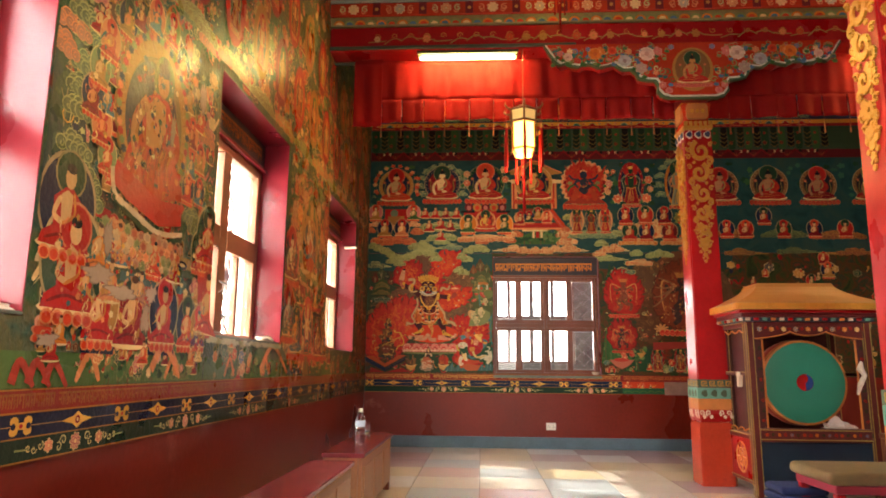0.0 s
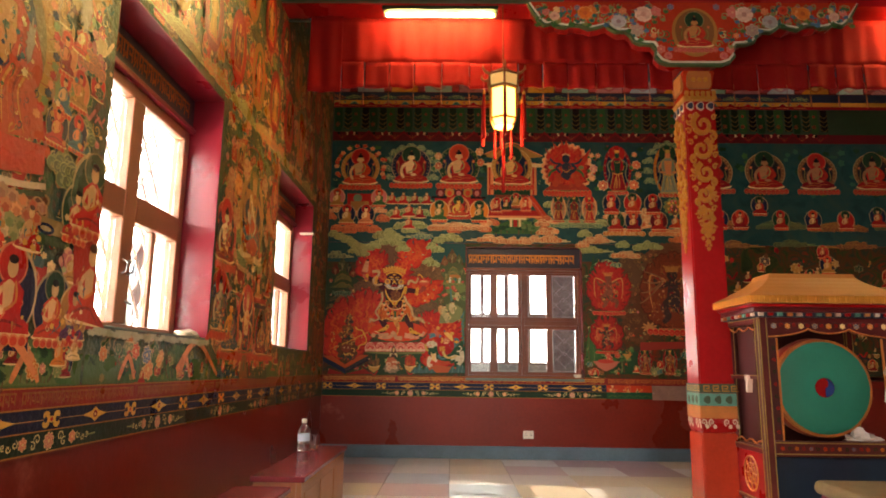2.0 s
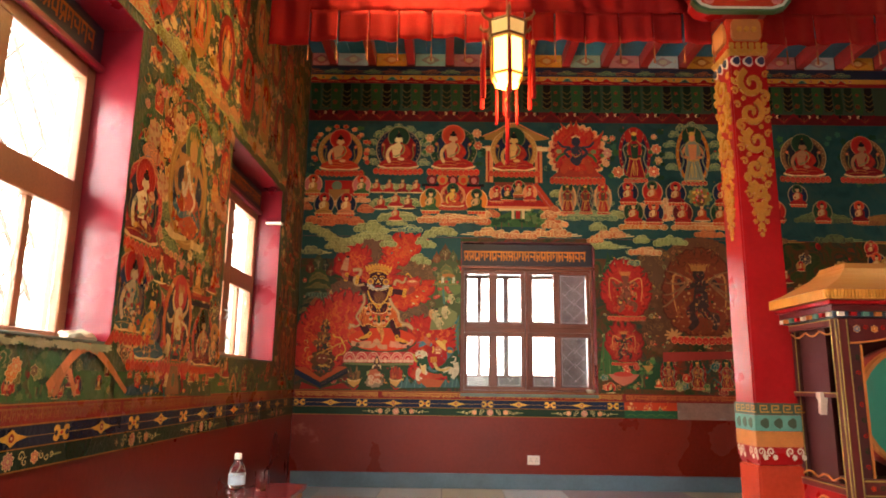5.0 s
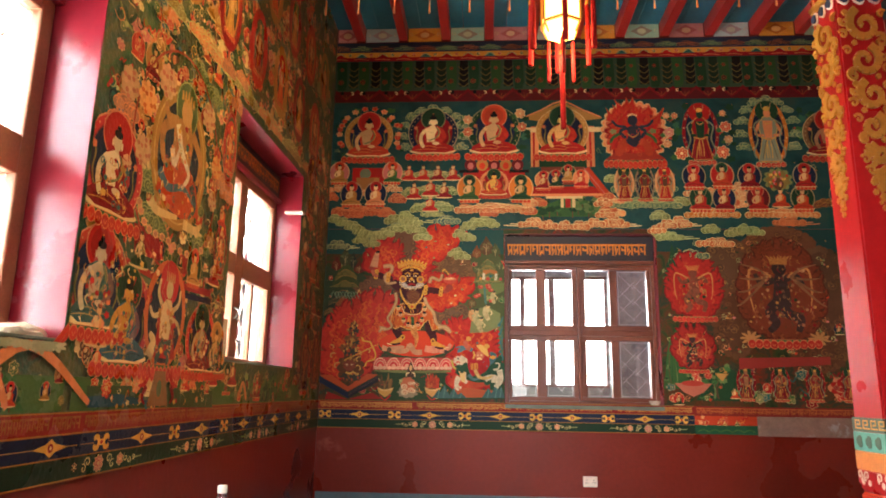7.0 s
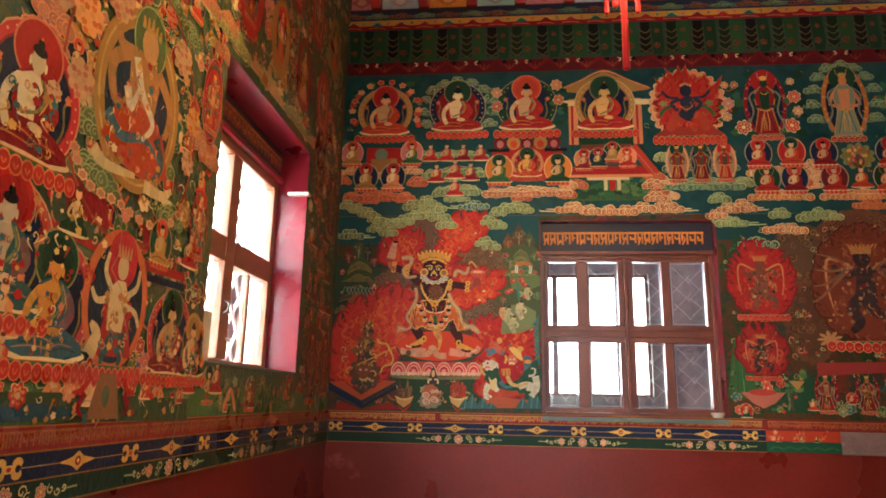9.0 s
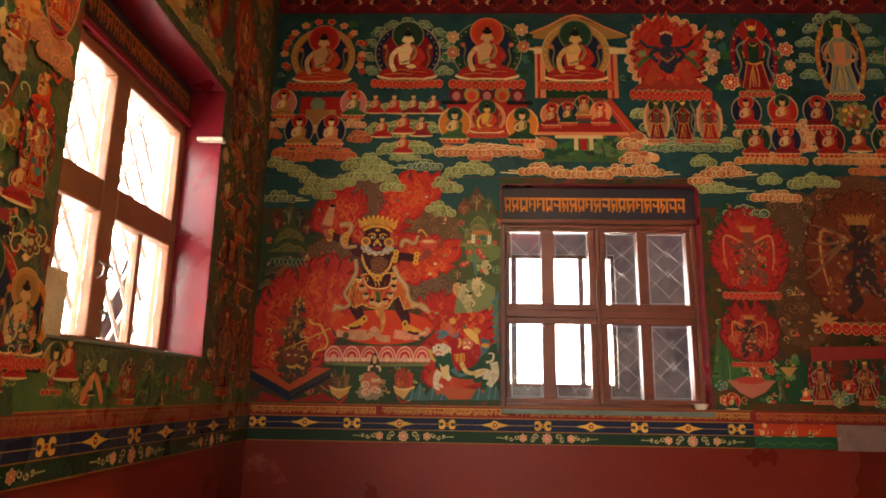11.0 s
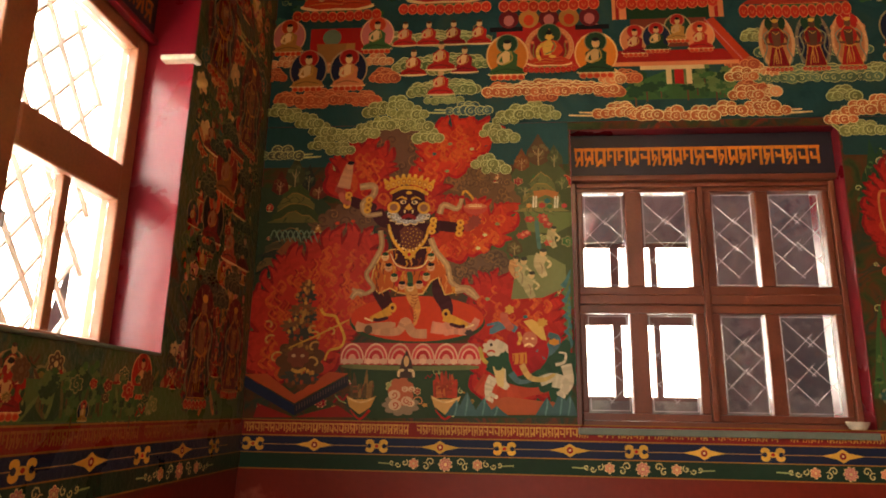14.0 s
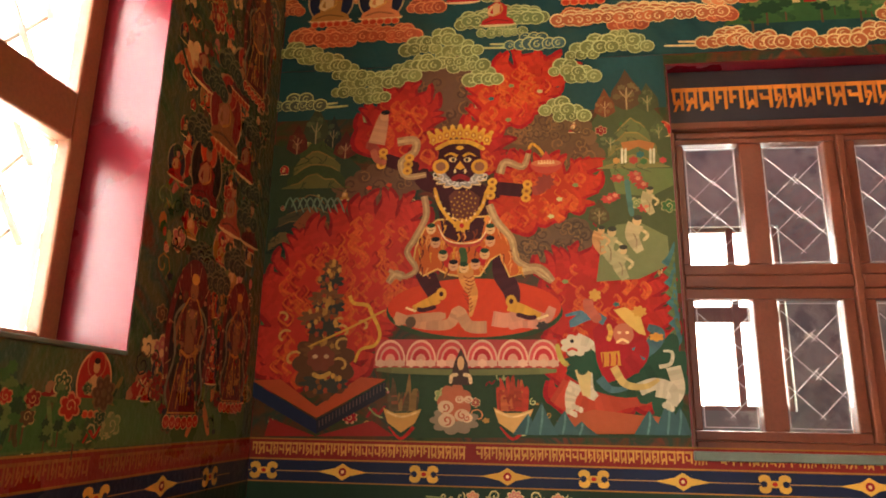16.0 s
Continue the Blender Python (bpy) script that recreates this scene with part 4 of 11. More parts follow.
def fire_figure(A):
    for r, c, z in ((1.0, CREAM, 0), (0.965, PEACH, 0.3), (0.90, mixc(CREAM, PEACH, 0.4), 0.6), (0.87, mixc(PEACH, RED, 0.5), 0.8)):
        A.lobed(1.465, 3.545, 0.335 * r, 0.345 * r, 26, 0.09, c, z)
    A.base += 0.0003
    flame(A, 1.465, 3.535, 0.56, 0.60, RED, mixc(VERM, CRIM, 0.3), 19, 26, CRIM)
    A.add([(1.18, 3.27), (1.3, 3.36), (1.46, 3.33), (1.64, 3.36), (1.76, 3.27)], mixc(RED, BROWN, 0.4), 8.2)
    A.stroke([(1.3, 3.31), (1.37, 3.44), (1.46, 3.46), (1.57, 3.44), (1.61, 3.31)], 0.075, mixc(VERM, BROWN, 0.3), 8.6)
    A.stroke([(1.42, 3.42), (1.47, 3.5), (1.45, 3.62)], 0.12, (0.03, 0.035, 0.05), 9)
    for s in (-1, 1):
        A.stroke([(1.455 + s * 0.05, 3.6), (1.455 + s * 0.12, 3.56), (1.455 + s * 0.07, 3.49)], 0.035, (0.03, 0.035, 0.05), 9.3)
        A.stroke([(1.455 + s * 0.06, 3.61), (1.455 + s * 0.15, 3.62), (1.455 + s * 0.2, 3.68)], 0.026, (0.03, 0.035, 0.05), 9.3)
        A.stroke([(1.455 + s * 0.1, 3.55), (1.455 + s * 0.19, 3.5), (1.455 + s * 0.22, 3.44)], 0.03, GREEN, 9)
        A.lobed(1.455 + s * 0.19, 3.56, 0.04, 0.03, 5, 0.4, OLIVE, 9.4)
    A.ell(1.455, 3.675, 0.05, 0.055, (0.03, 0.035, 0.05), 9.6, 14)
    for k in range(5):
        A.ell(1.415 + 0.02 * k, 3.725 + 0.008 * (2 - abs(k - 2)), 0.009, 0.012, CREAM, 10, 7)
    A.stroke([(1.4, 3.54), (1.455, 3.5), (1.51, 3.54)], 0.012, OCHRE, 10)
    lotus(A, 1.465, 3.19, 0.60, 0.12, VERM, PEACH, 13, 9)


motif(fire_figure, 3, "painted_fire_figure", label="dark dancing figure in a red fire")
motif(lambda A: standing(A, 2.10, 3.215, 0.65, RED, NAVY, CRIM, CRIM, DKGREEN), 3)
motif(lambda A: standing(A, 2.74, 3.19, 0.69, DKGREEN, NAVY, ORANGE, mixc(TEAL, CREAM, 0.25), PEACH), 3)
for x, s, halo, robe in ((3.3, 0.56, RED, CRIM), (3.95, 0.58, DKGREEN, RED), (4.6, 0.56, RED, CRIM), (5.3, 0.58, DKGREEN, RED), (5.95, 0.58, RED, CRIM)):
    motif(lambda A: seated(A, x, 3.22, s, halo, (0.02, 0.018, 0.02), (0.20, 0.09, 0.03), robe, (0.36, 0.17, 0.07), (0.34, 0.05, 0.025), False), 3, label="seated figure in a red robe on a lotus")
# roses, leaves and cloud wreaths round the figures
for x, y, r, c in ((-0.16, 3.70, 0.052, PEACH), (0.36, 3.76, 0.055, PEACH), (-0.16, 3.57, 0.055, VERM), (0.375, 3.62, 0.052, VERM), (1.91, 3.33, 0.07, VERM), (2.30, 3.34, 0.07, VERM), (1.80, 3.55, 0.055, PINK), (2.34, 3.6, 0.06, VERM), (1.78, 3.72, 0.035, PEACH), (1.86, 3.72, 0.035, VERM), (2.32, 3.74, 0.035, PEACH), (2.36, 3.47, 0.045, PEACH), (1.78, 3.43, 0.045, PEACH)):
    motif(lambda A: (flower(A, x, y, r, c, CREAM), A.lobed(x + r, y - r, r * 0.7, r * 0.5, 5, 0.3, DKGREEN, 0), A.lobed(x - r, y - r * 0.6, r * 0.6, r * 0.45, 5, 0.3, GREEN, 0)), 3.4, "painted_flower")
for x0, x1, n in ((-1.5, -0.86, 16), (-0.2, 0.45, 16), (1.75, 2.42, 12), (3.0, 6.4, 110)):
    motif(lambda A: [A.lobed(rng.uniform(x0, x1), rng.uniform(3.22, 3.82), rng.uniform(0.03, 0.06), rng.uniform(0.025, 0.05), 5, 0.35, rng.choice((DKGREEN, GREEN, DKGREEN, mixc(GREEN, TEAL, 0.5))), 0.3 * (k % 9)) for k in range(n)], 0.6, "painted_foliage")
for cx, cy, rx, ry, n in ((-0.505, 3.55, 0.305, 0.285, 11), (2.74, 3.55, 0.26, 0.34, 11)):
    for k in range(n):
        a = radians(-25 + 230 * k / (n - 1))
        motif(lambda A: cloud(A, cx + rx * math.cos(a), cy + ry * math.sin(a), 0.13, 0.09, mixc(TEAL, OLIVE, 0.35), PALE, 3), 1, "painted_cloud")

# lower register of small attendants on cloud banks
for x, y, w, h, f, l in ((-1.43, 3.0, 0.2, 0.09, PEACH, CREAM), (-0.9, 3.0, 0.2, 0.09, PEACH, CREAM), (-1.18, 2.97, 0.3, 0.12, PEACH, CREAM), (-1.18, 2.77, 0.56, 0.13, (0.50, 0.10, 0.03), PEACH), (-0.5, 3.13, 0.54, 0.12, OLIVE, PALE), (-0.5, 2.98, 0.5, 0.16, mixc(OLIVE, GREEN, 0.5), PALE), (-0.5, 2.82, 0.36, 0.14, OLIVE, PALE), (-0.5, 2.74, 0.22, 0.08, OLIVE, PALE), (0.1, 2.80, 0.74, 0.14, (0.50, 0.13, 0.04), CREAM), (0.44, 2.86, 0.14, 0.12, PEACH, CREAM), (1.545, 2.85, 0.66, 0.16, mixc(TEAL, OLIVE, 0.5), PALE), (1.545, 3.02, 0.62, 0.2, mixc(TEAL, OLIVE, 0.3), PALE), (1.2, 2.82, 0.24, 0.22, PEACH, CREAM), (2.16, 2.95, 0.5, 0.1, PEACH, CREAM), (2.16, 2.74, 0.5, 0.1, ORANGE, CREAM), (2.8, 2.74, 0.66, 0.1, mixc(ORANGE, PEACH, 0.5), CREAM), (2.42, 2.92, 0.14, 0.22, PEACH, CREAM), (3.4, 2.86, 0.6, 0.2, (0.22, 0.07, 0.03), OCHRE), (4.1, 2.86, 0.6, 0.2, (0.08, 0.09, 0.04), OLIVE), (4.8, 2.84, 0.7, 0.2, (0.24, 0.08, 0.03), OCHRE), (5.6, 2.86, 0.7, 0.2, (0.08, 0.09, 0.04), OLIVE)):
    motif(lambda A: cloud(A, x, y, w, h, f, l, 6), 1.6, "painted_cloud")
SMALL = [(-1.43, 3.05, 0.225, OCHRE, PINK), (-0.90, 3.05, 0.225, GREEN, PINK), (-1.30, 2.82, 0.25, OCHRE, NAVY), (-1.06, 2.82, 0.25, PEACH, NAVY), (-0.735, 3.07, 0.19, RED, None), (-0.595, 3.07, 0.19, RED, None), (-0.45, 3.07, 0.19, CRIM, None), (-0.30, 3.07, 0.19, RED, None), (-0.68, 2.88, 0.2, RED, None), (-0.385, 2.89, 0.2, CRIM, None), (-0.52, 2.91, 0.22, RED, None), (-0.52, 2.755, 0.2, RED, None),
         (-0.14, 2.865, 0.27, GREEN, ORANGE), (0.36, 2.865, 0.27, DKGREEN, ORANGE), (0.58, 2.98, 0.19, CRIM, PEACH), (0.70, 3.0, 0.18, DKGREEN, NAVY), (0.82, 3.06, 0.17, OCHRE, DKGREEN), (0.94, 3.0, 0.18, RED, PEACH),
         (2.01, 2.985, 0.25, RED, NAVY), (2.275, 2.995, 0.25, VERM, RED), (2.06, 2.765, 0.25, RED, DKGREEN), (2.28, 2.765, 0.25, CRIM, NAVY), (2.53, 2.985, 0.25, CRIM, NAVY), (2.59, 2.765, 0.25, RED, MAROON), (2.80, 2.79, 0.22, VERM, None), (3.0, 2.765, 0.25, VERM, DKGREEN), (3.04, 2.985, 0.25, RED, NAVY), (3.35, 2.8, 0.24, RED, NAVY), (3.6, 2.8, 0.24, CRIM, RED), (3.85, 2.98, 0.24, RED, NAVY), (4.1, 2.8, 0.24, RED, DKGREEN), (4.5, 2.8, 0.24, CRIM, NAVY), (4.9, 2.8, 0.24, RED, RED), (5.3, 2.85, 0.24, RED, NAVY), (5.8, 2.85, 0.24, RED, DKGREEN)]
for i, (x, y, s, robe, halo) in enumerate(SMALL):
    motif(lambda A: monk(A, x, y, s, robe, halo, CREAM if i < 4 else SKIN), 3, "painted_attendant")
motif(lambda A: [A.lobed(2.79, 3.06, 0.14, 0.12, 11, 0.2, OLIVE, 0), A.lobed(2.79, 3.06, 0.12, 0.1, 9, 0.2, mixc(OCHRE, GREEN, 0.5), 0.6), A.ell(2.79, 3.02, 0.05, 0.06, BROWN, 1.2)] + [A.ell(rng.uniform(2.68, 2.9), rng.uniform(2.98, 3.14), 0.012, 0.016, (VERM, YELLOW, PINK)[k % 3], 1.6, 7) for k in range(24)], 2.2, "painted_offerings")
motif(lambda A: (seated(A, 0.10, 2.87, 0.32, DKGREEN, CRIM, PEACH, VERM, YELLOW, RED, False),), 3, "painted_attendant")
for x, robe, rim in ((1.35, CRIM, mixc(PEACH, BROWN, 0.3)), (1.545, CRIM, NAVY), (1.735, RED, mixc(PEACH, BROWN, 0.3))):
    motif(lambda A: standing(A, x, 2.85, 0.36, rng.choice((RED, DKGREEN)), rim, mixc(rim, CREAM, 0.3), robe, BROWN), 3, "painted_attendant")
# red altar tables under the seated figures
motif(lambda A: [A.rect(-0.24, 0.44, 3.145, 3.175, BLACK, 0), A.rect(-0.2, 0.4, 3.10, 3.145, RED, 1), A.rect(-0.16, 0.36, 2.9, 3.10, mixc(CRIM, NAVY, 0.3), 0), A.rect(-0.05, 0.25, 2.9, 3.20, RED, 1.2)] + [A.rect(-0.14 + 0.13 * k, -0.1 + 0.13 * k, 2.9, 3.10, RED, 1) for k in range(4)] + [A.ell(-0.13 + 0.115 * k, 3.225, 0.058, 0.06, (MAROON, OCHRE)[k % 2], 2) for k in range(5)] + [A.ell(-0.13 + 0.115 * k, 3.215, 0.03, 0.035, (PINK, VERM)[k % 2], 3) for k in range(5)], 2, "painted_throne")
motif(lambda A: [A.add([(0.48, 3.0), (1.06, 3.0), (1.14, 2.93), (0.42, 2.93)], RED, 0), A.add([(0.96, 3.17), (1.02, 3.2), (1.2, 2.95), (1.13, 2.91)], VERM, 1), A.stroke([(0.97, 3.19), (1.16, 2.93)], 0.012, PINK, 2), A.rect(0.42, 1.14, 2.905, 2.93, PEACH, 2), A.rect(0.6, 0.95, 2.88, 2.905, CREAM, 2), A.rect(0.74, 0.77, 2.79, 2.88, CREAM, 2), A.rect(0.85, 0.88, 2.79, 2.88, CREAM, 2), A.rect(0.785, 0.835, 2.79, 2.88, RED, 2), A.rect(0.56, 0.98, 3.02, 3.2, mixc(BROWN, RED, 0.3), 0)], 2, "painted_throne")
motif(lambda A: hill(A, 0.82, 2.7, 0.74, 0.2, GREEN, 14), 1.8, "painted_hill")
motif(lambda A: [A.rect(-1.3, -0.98, 3.02, 3.2, RED, 0), A.rect(-1.25, -1.03, 3.05, 3.1, OCHRE, 0.5), A.ell(-1.17, 3.14, 0.055, 0.055, mixc(TEAL, PALE, 0.3), 1), A.add([(-1.26, 3.1), (-1.08, 3.1), (-1.1, 2.98), (-1.24, 2.98)], mixc(OCHRE, BROWN, 0.4), 1.4), A.ell(-1.3, 3.02, 0.03, 0.02, CREAM, 2)], 2, "painted_throne")

# green and ember cloud drifts and rosettes filling the register between the figures
for fill, line, spots in (((0.20, 0.20, 0.06), PALE, ((-0.765, 3.129), (-0.577, 3.121), (-0.389, 3.130), (-0.711, 2.961), (-0.509, 2.937), (-0.331, 2.970), (-0.628, 2.796), (-0.382, 2.813), (1.863, 2.865), (1.238, 3.090), (1.665, 2.723))), ((0.46, 0.09, 0.03), PEACH, ((-1.409, 2.768), (-1.259, 2.744), (-0.950, 2.754), (-0.849, 2.898), (-1.506, 2.917), (-0.182, 2.789), (0.047, 2.757), (0.428, 2.775), (0.524, 2.861), (1.153, 2.925), (1.183, 2.782), (2.044, 2.805), (2.329, 2.867), (1.735, 3.133)))):
    for x, y in spots:
        motif(lambda A: cloud(A, x, y, 0.16, 0.11, fill, line), 1.5, "painted_cloud")
for x, y, r in ((*(-0.950, 3.706), 0.03), (*(-0.861, 3.519), 0.034), (*(-0.848, 3.414), 0.03), (*(-0.834, 3.643), 0.026), (*(-1.445, 3.608), 0.03), (*(-1.417, 3.440), 0.03), (*(-1.403, 3.698), 0.028), (*(2.130, 3.689), 0.03), (*(1.819, 3.690), 0.03), (*(1.812, 3.507), 0.036), (*(2.279, 3.558), 0.036)):
    motif(lambda A: (flower(A, x, y, r, RED, mixc(VERM, PEACH, 0.5)), A.lobed(x + r, y - r, r * 0.8, r * 0.6, 5, 0.3, DKGREEN, 0), A.lobed(x - r, y + r, r * 0.8, r * 0.6, 5, 0.3, DKGREEN, 0.3)), 2.0, "painted_flower")

# cloud belt above the window: chains of curling clusters
LIME, EMBER = (0.22, 0.23, 0.065), (0.50, 0.13, 0.035)
BELT = (
    (LIME, PALE, 0.15, 0.095, ((-1.456, 2.690), (-1.359, 2.661), (-1.276, 2.616), (-1.193, 2.566), (-1.117, 2.528), (-1.194, 2.481), (-1.082, 2.448), (-1.028, 2.524))),
    (LIME, PALE, 0.16, 0.10, ((-0.951, 2.554), (-0.859, 2.600), (-0.751, 2.611), (-0.649, 2.584), (-0.585, 2.519))),
    (LIME, PALE, 0.18, 0.10, ((-0.869, 2.681), (-0.766, 2.721), (-0.675, 2.664))),
    (LIME, PALE, 0.15, 0.10, ((-0.221, 2.539), (-0.150, 2.612), (-0.076, 2.647), (0.010, 2.675), (0.081, 2.644), (-0.154, 2.509), (-0.267, 2.358), (-0.203, 2.323))),
    (EMBER, CREAM, 0.17, 0.10, ((0.482, 2.654), (0.613, 2.631), (0.763, 2.623), (0.913, 2.624), (1.056, 2.649), (1.162, 2.737), (1.149, 2.851), (1.233, 2.673))),
    (EMBER, CREAM, 0.16, 0.10, ((1.636, 2.584), (1.732, 2.636), (1.846, 2.668))),
    (LIME, PALE, 0.16, 0.10, ((2.134, 2.590), (2.427, 2.592), (2.350, 2.560), (2.534, 2.569))),
)
for fill, line, w, h, spots in BELT:
    for x, y in spots:
        motif(lambda A: cloud(A, x, y, w, h, fill, line), 2.6, "painted_cloud", label="curling painted cloud with a pale outline")
for x, y, w, f, l, t in ((*(-1.418, 2.424), 0.24, (0.10, 0.11, 0.06), PALE, 1), (*(-0.359, 2.680), 0.26, (0.06, 0.12, 0.10), PALE, -1), (*(0.482, 2.646), 0.30, EMBER, CREAM, -1), (*(1.250, 2.642), 0.26, EMBER, CREAM, 1), (*(1.863, 2.644), 0.2, EMBER, CREAM, 1), (1.74, 2.52, 0.3, LIME, PALE, 1), (2.17, 2.46, 0.34, EMBER, CREAM, 0), (1.94, 2.34, 0.3, (0.05, 0.10, 0.07), PALE, 0), (2.85, 2.66, 0.3, EMBER, PEACH, 1), (3.5, 2.6, 0.4, (0.2, 0.07, 0.03), OCHRE, 1), (4.2, 2.62, 0.4, (0.08, 0.09, 0.04), OLIVE, 1), (5.0, 2.6, 0.5, (0.2, 0.07, 0.03), OCHRE, -1)):
    motif(lambda A: cloud(A, x, y, w, 0.10, f, l, 5, t), 2.5, "painted_cloud")

# the great wrathful figure amid fire
def sketch(u, v):
    """The panel's drawing grid, in thousandths, laid on the wall in metres."""
    u, v = u / 1000, v / 1000
    w = 0.1302 * u + 0.2586 * v + 1
    return ((2.8036 * u + -0.1438 * v + -3.0486) / w, (0.1857 * u + -2.5204 * v + 3.0657) / w)


# land, trees and smoke behind
motif(lambda A: [A.add([(-1.591, 2.242), (-1.487, 2.205), (-1.373, 2.261), (-1.225, 2.196), (-1.118, 2.092), (-1.097, 1.660), (-1.281, 1.444), (-1.522, 1.444)], (0.035, 0.058, 0.026), 0), A.add([(-0.139, 2.242), (-0.084, 2.331), (0.010, 2.407), (0.102, 2.363), (0.171, 2.282), (0.206, 2.178), (0.197, 1.532), (-0.119, 1.534), (-0.247, 1.770), (-0.192, 2.065)], (0.075, 0.09, 0.03), 0), A.add([(-0.960, 1.225), (-0.305, 1.231), (0.198, 1.078), (0.196, 0.985), (-0.950, 0.961)], (0.03, 0.06, 0.025), 0)], 0.35, "painted_meadow")
motif(lambda A: [ridge(A, *(-1.317, 2.005), 0.36, 0.24, (0.06, 0.09, 0.025), 4), ridge(A, *(-1.342, 1.813), 0.42, 0.16, (0.035, 0.05, 0.03), 3), ridge(A, *(-1.449, 1.713), 0.2, 0.14, (0.02, 0.045, 0.025), 3), A.add([(-1.408, 1.839), (-1.337, 1.920), (-1.269, 1.857), (-1.204, 1.805), (-1.171, 1.760), (-1.302, 1.774)], (0.22, 0.06, 0.02), 3)] + [leafy(A, *sketch(x, y), w, h, c, 4) for x, y, w, h, c in ((560, 250, 0.12, 0.17, (0.07, 0.08, 0.03)), (590, 258, 0.08, 0.14, (0.03, 0.04, 0.025)), (527, 270, 0.1, 0.13, (0.17, 0.03, 0.015)), (612, 278, 0.11, 0.12, (0.16, 0.03, 0.015)))] + [A.stroke([sketch(505 + 12 * k, 372 - 3 * (k % 2)), sketch(515 + 12 * k, 352), sketch(527 + 12 * k, 378)], 0.007, mixc(TEAL, PALE, 0.25), 6) for k in range(8)], 0.8, "painted_hill")
for pts, c in (([(-1.005, 2.453), (-0.942, 2.520), (-0.828, 2.593), (-0.674, 2.605), (-0.560, 2.529), (-0.568, 2.338), (-0.597, 2.180), (-0.819, 2.162), (-0.864, 2.007), (-0.983, 1.857), (-1.176, 1.848), (-1.215, 2.016), (-1.067, 2.090), (-0.971, 2.220)], (0.13, 0.062, 0.03)), ([(-0.572, 2.232), (-0.352, 2.316), (-0.138, 2.255), (-0.097, 2.112), (-0.239, 2.041), (-0.524, 2.074)], (0.15, 0.075, 0.03)), ([(-0.513, 1.774), (-0.361, 1.820), (-0.199, 1.830), (-0.134, 1.721), (-0.250, 1.628), (-0.479, 1.654)], (0.12, 0.07, 0.035))):
    motif(lambda A: smoke(A, pts, c, 0.065, 46), 0.9, "painted_smoke")
HOT = (0.60, 0.12, 0.018)
for pts, c, e, n in (
    ([(-1.205, 1.831), (-1.059, 1.909), (-0.873, 1.885), (-0.882, 1.755), (-0.850, 1.633), (-0.899, 1.514), (-0.967, 1.420), (-1.078, 1.258), (-1.167, 1.144), (-1.428, 1.141), (-1.506, 1.255), (-1.502, 1.444), (-1.445, 1.663), (-1.327, 1.775)], (0.46, 0.030, 0.017), (0.25, 0.012, 0.012), 170),
    ([(-1.096, 2.176), (-1.089, 2.292), (-1.048, 2.380), (-0.948, 2.450), (-0.862, 2.419), (-0.822, 2.335), (-0.820, 2.228), (-0.880, 2.111), (-0.993, 2.128)], (0.42, 0.022, 0.013), (0.26, 0.010, 0.012), 34),
    ([(-0.621, 2.207), (-0.598, 2.448), (-0.498, 2.520), (-0.385, 2.589), (-0.362, 2.505), (-0.226, 2.518), (-0.290, 2.420), (-0.401, 2.305), (-0.523, 2.251)], (0.50, 0.034, 0.013), (0.36, 0.010, 0.012), 44),
    ([(-0.464, 2.060), (-0.286, 2.055), (-0.123, 2.042), (-0.172, 1.952), (-0.186, 1.885), (-0.337, 1.840), (-0.466, 1.786), (-0.520, 1.860), (-0.477, 1.959)], (0.48, 0.036, 0.012), (0.35, 0.010, 0.012), 40),
    ([(-0.323, 1.640), (-0.169, 1.686), (-0.116, 1.608), (0.052, 1.643), (0.105, 1.533), (0.119, 1.267), (0.095, 1.093), (-0.266, 1.049), (-0.294, 1.220), (-0.275, 1.375)], (0.42, 0.022, 0.013), (0.28, 0.010, 0.012), 70),
    ([(-0.854, 2.084), (-0.843, 2.157), (-0.789, 2.166), (-0.777, 2.082)], (0.38, 0.02, 0.014), (0.24, 0.01, 0.012), 4),
    ([(-0.592, 2.064), (-0.582, 2.141), (-0.529, 2.147), (-0.524, 2.062)], (0.38, 0.02, 0.014), (0.24, 0.01, 0.012), 4),
):
    motif(lambda A: blaze(A, pts, c, e, HOT, 0.062, n), 1.6, "painted_fire", label="bank of red painted fire")
motif(lambda A: [A.lobed(*sketch(x, y), 0.014, 0.010, 5, 0.3, c, 0) for x, y, c in ((905, 155, OLIVE), (955, 165, PALE), (870, 178, TEAL), (900, 215, OLIVE), (990, 355, PALE), (1018, 330, OLIVE), (975, 385, PALE), (1000, 500, OLIVE), (1090, 540, TEAL), (1150, 600, OLIVE), (1165, 660, PALE), (690, 330, VERM), (655, 335, VERM))], 3.1, "painted_foliage")


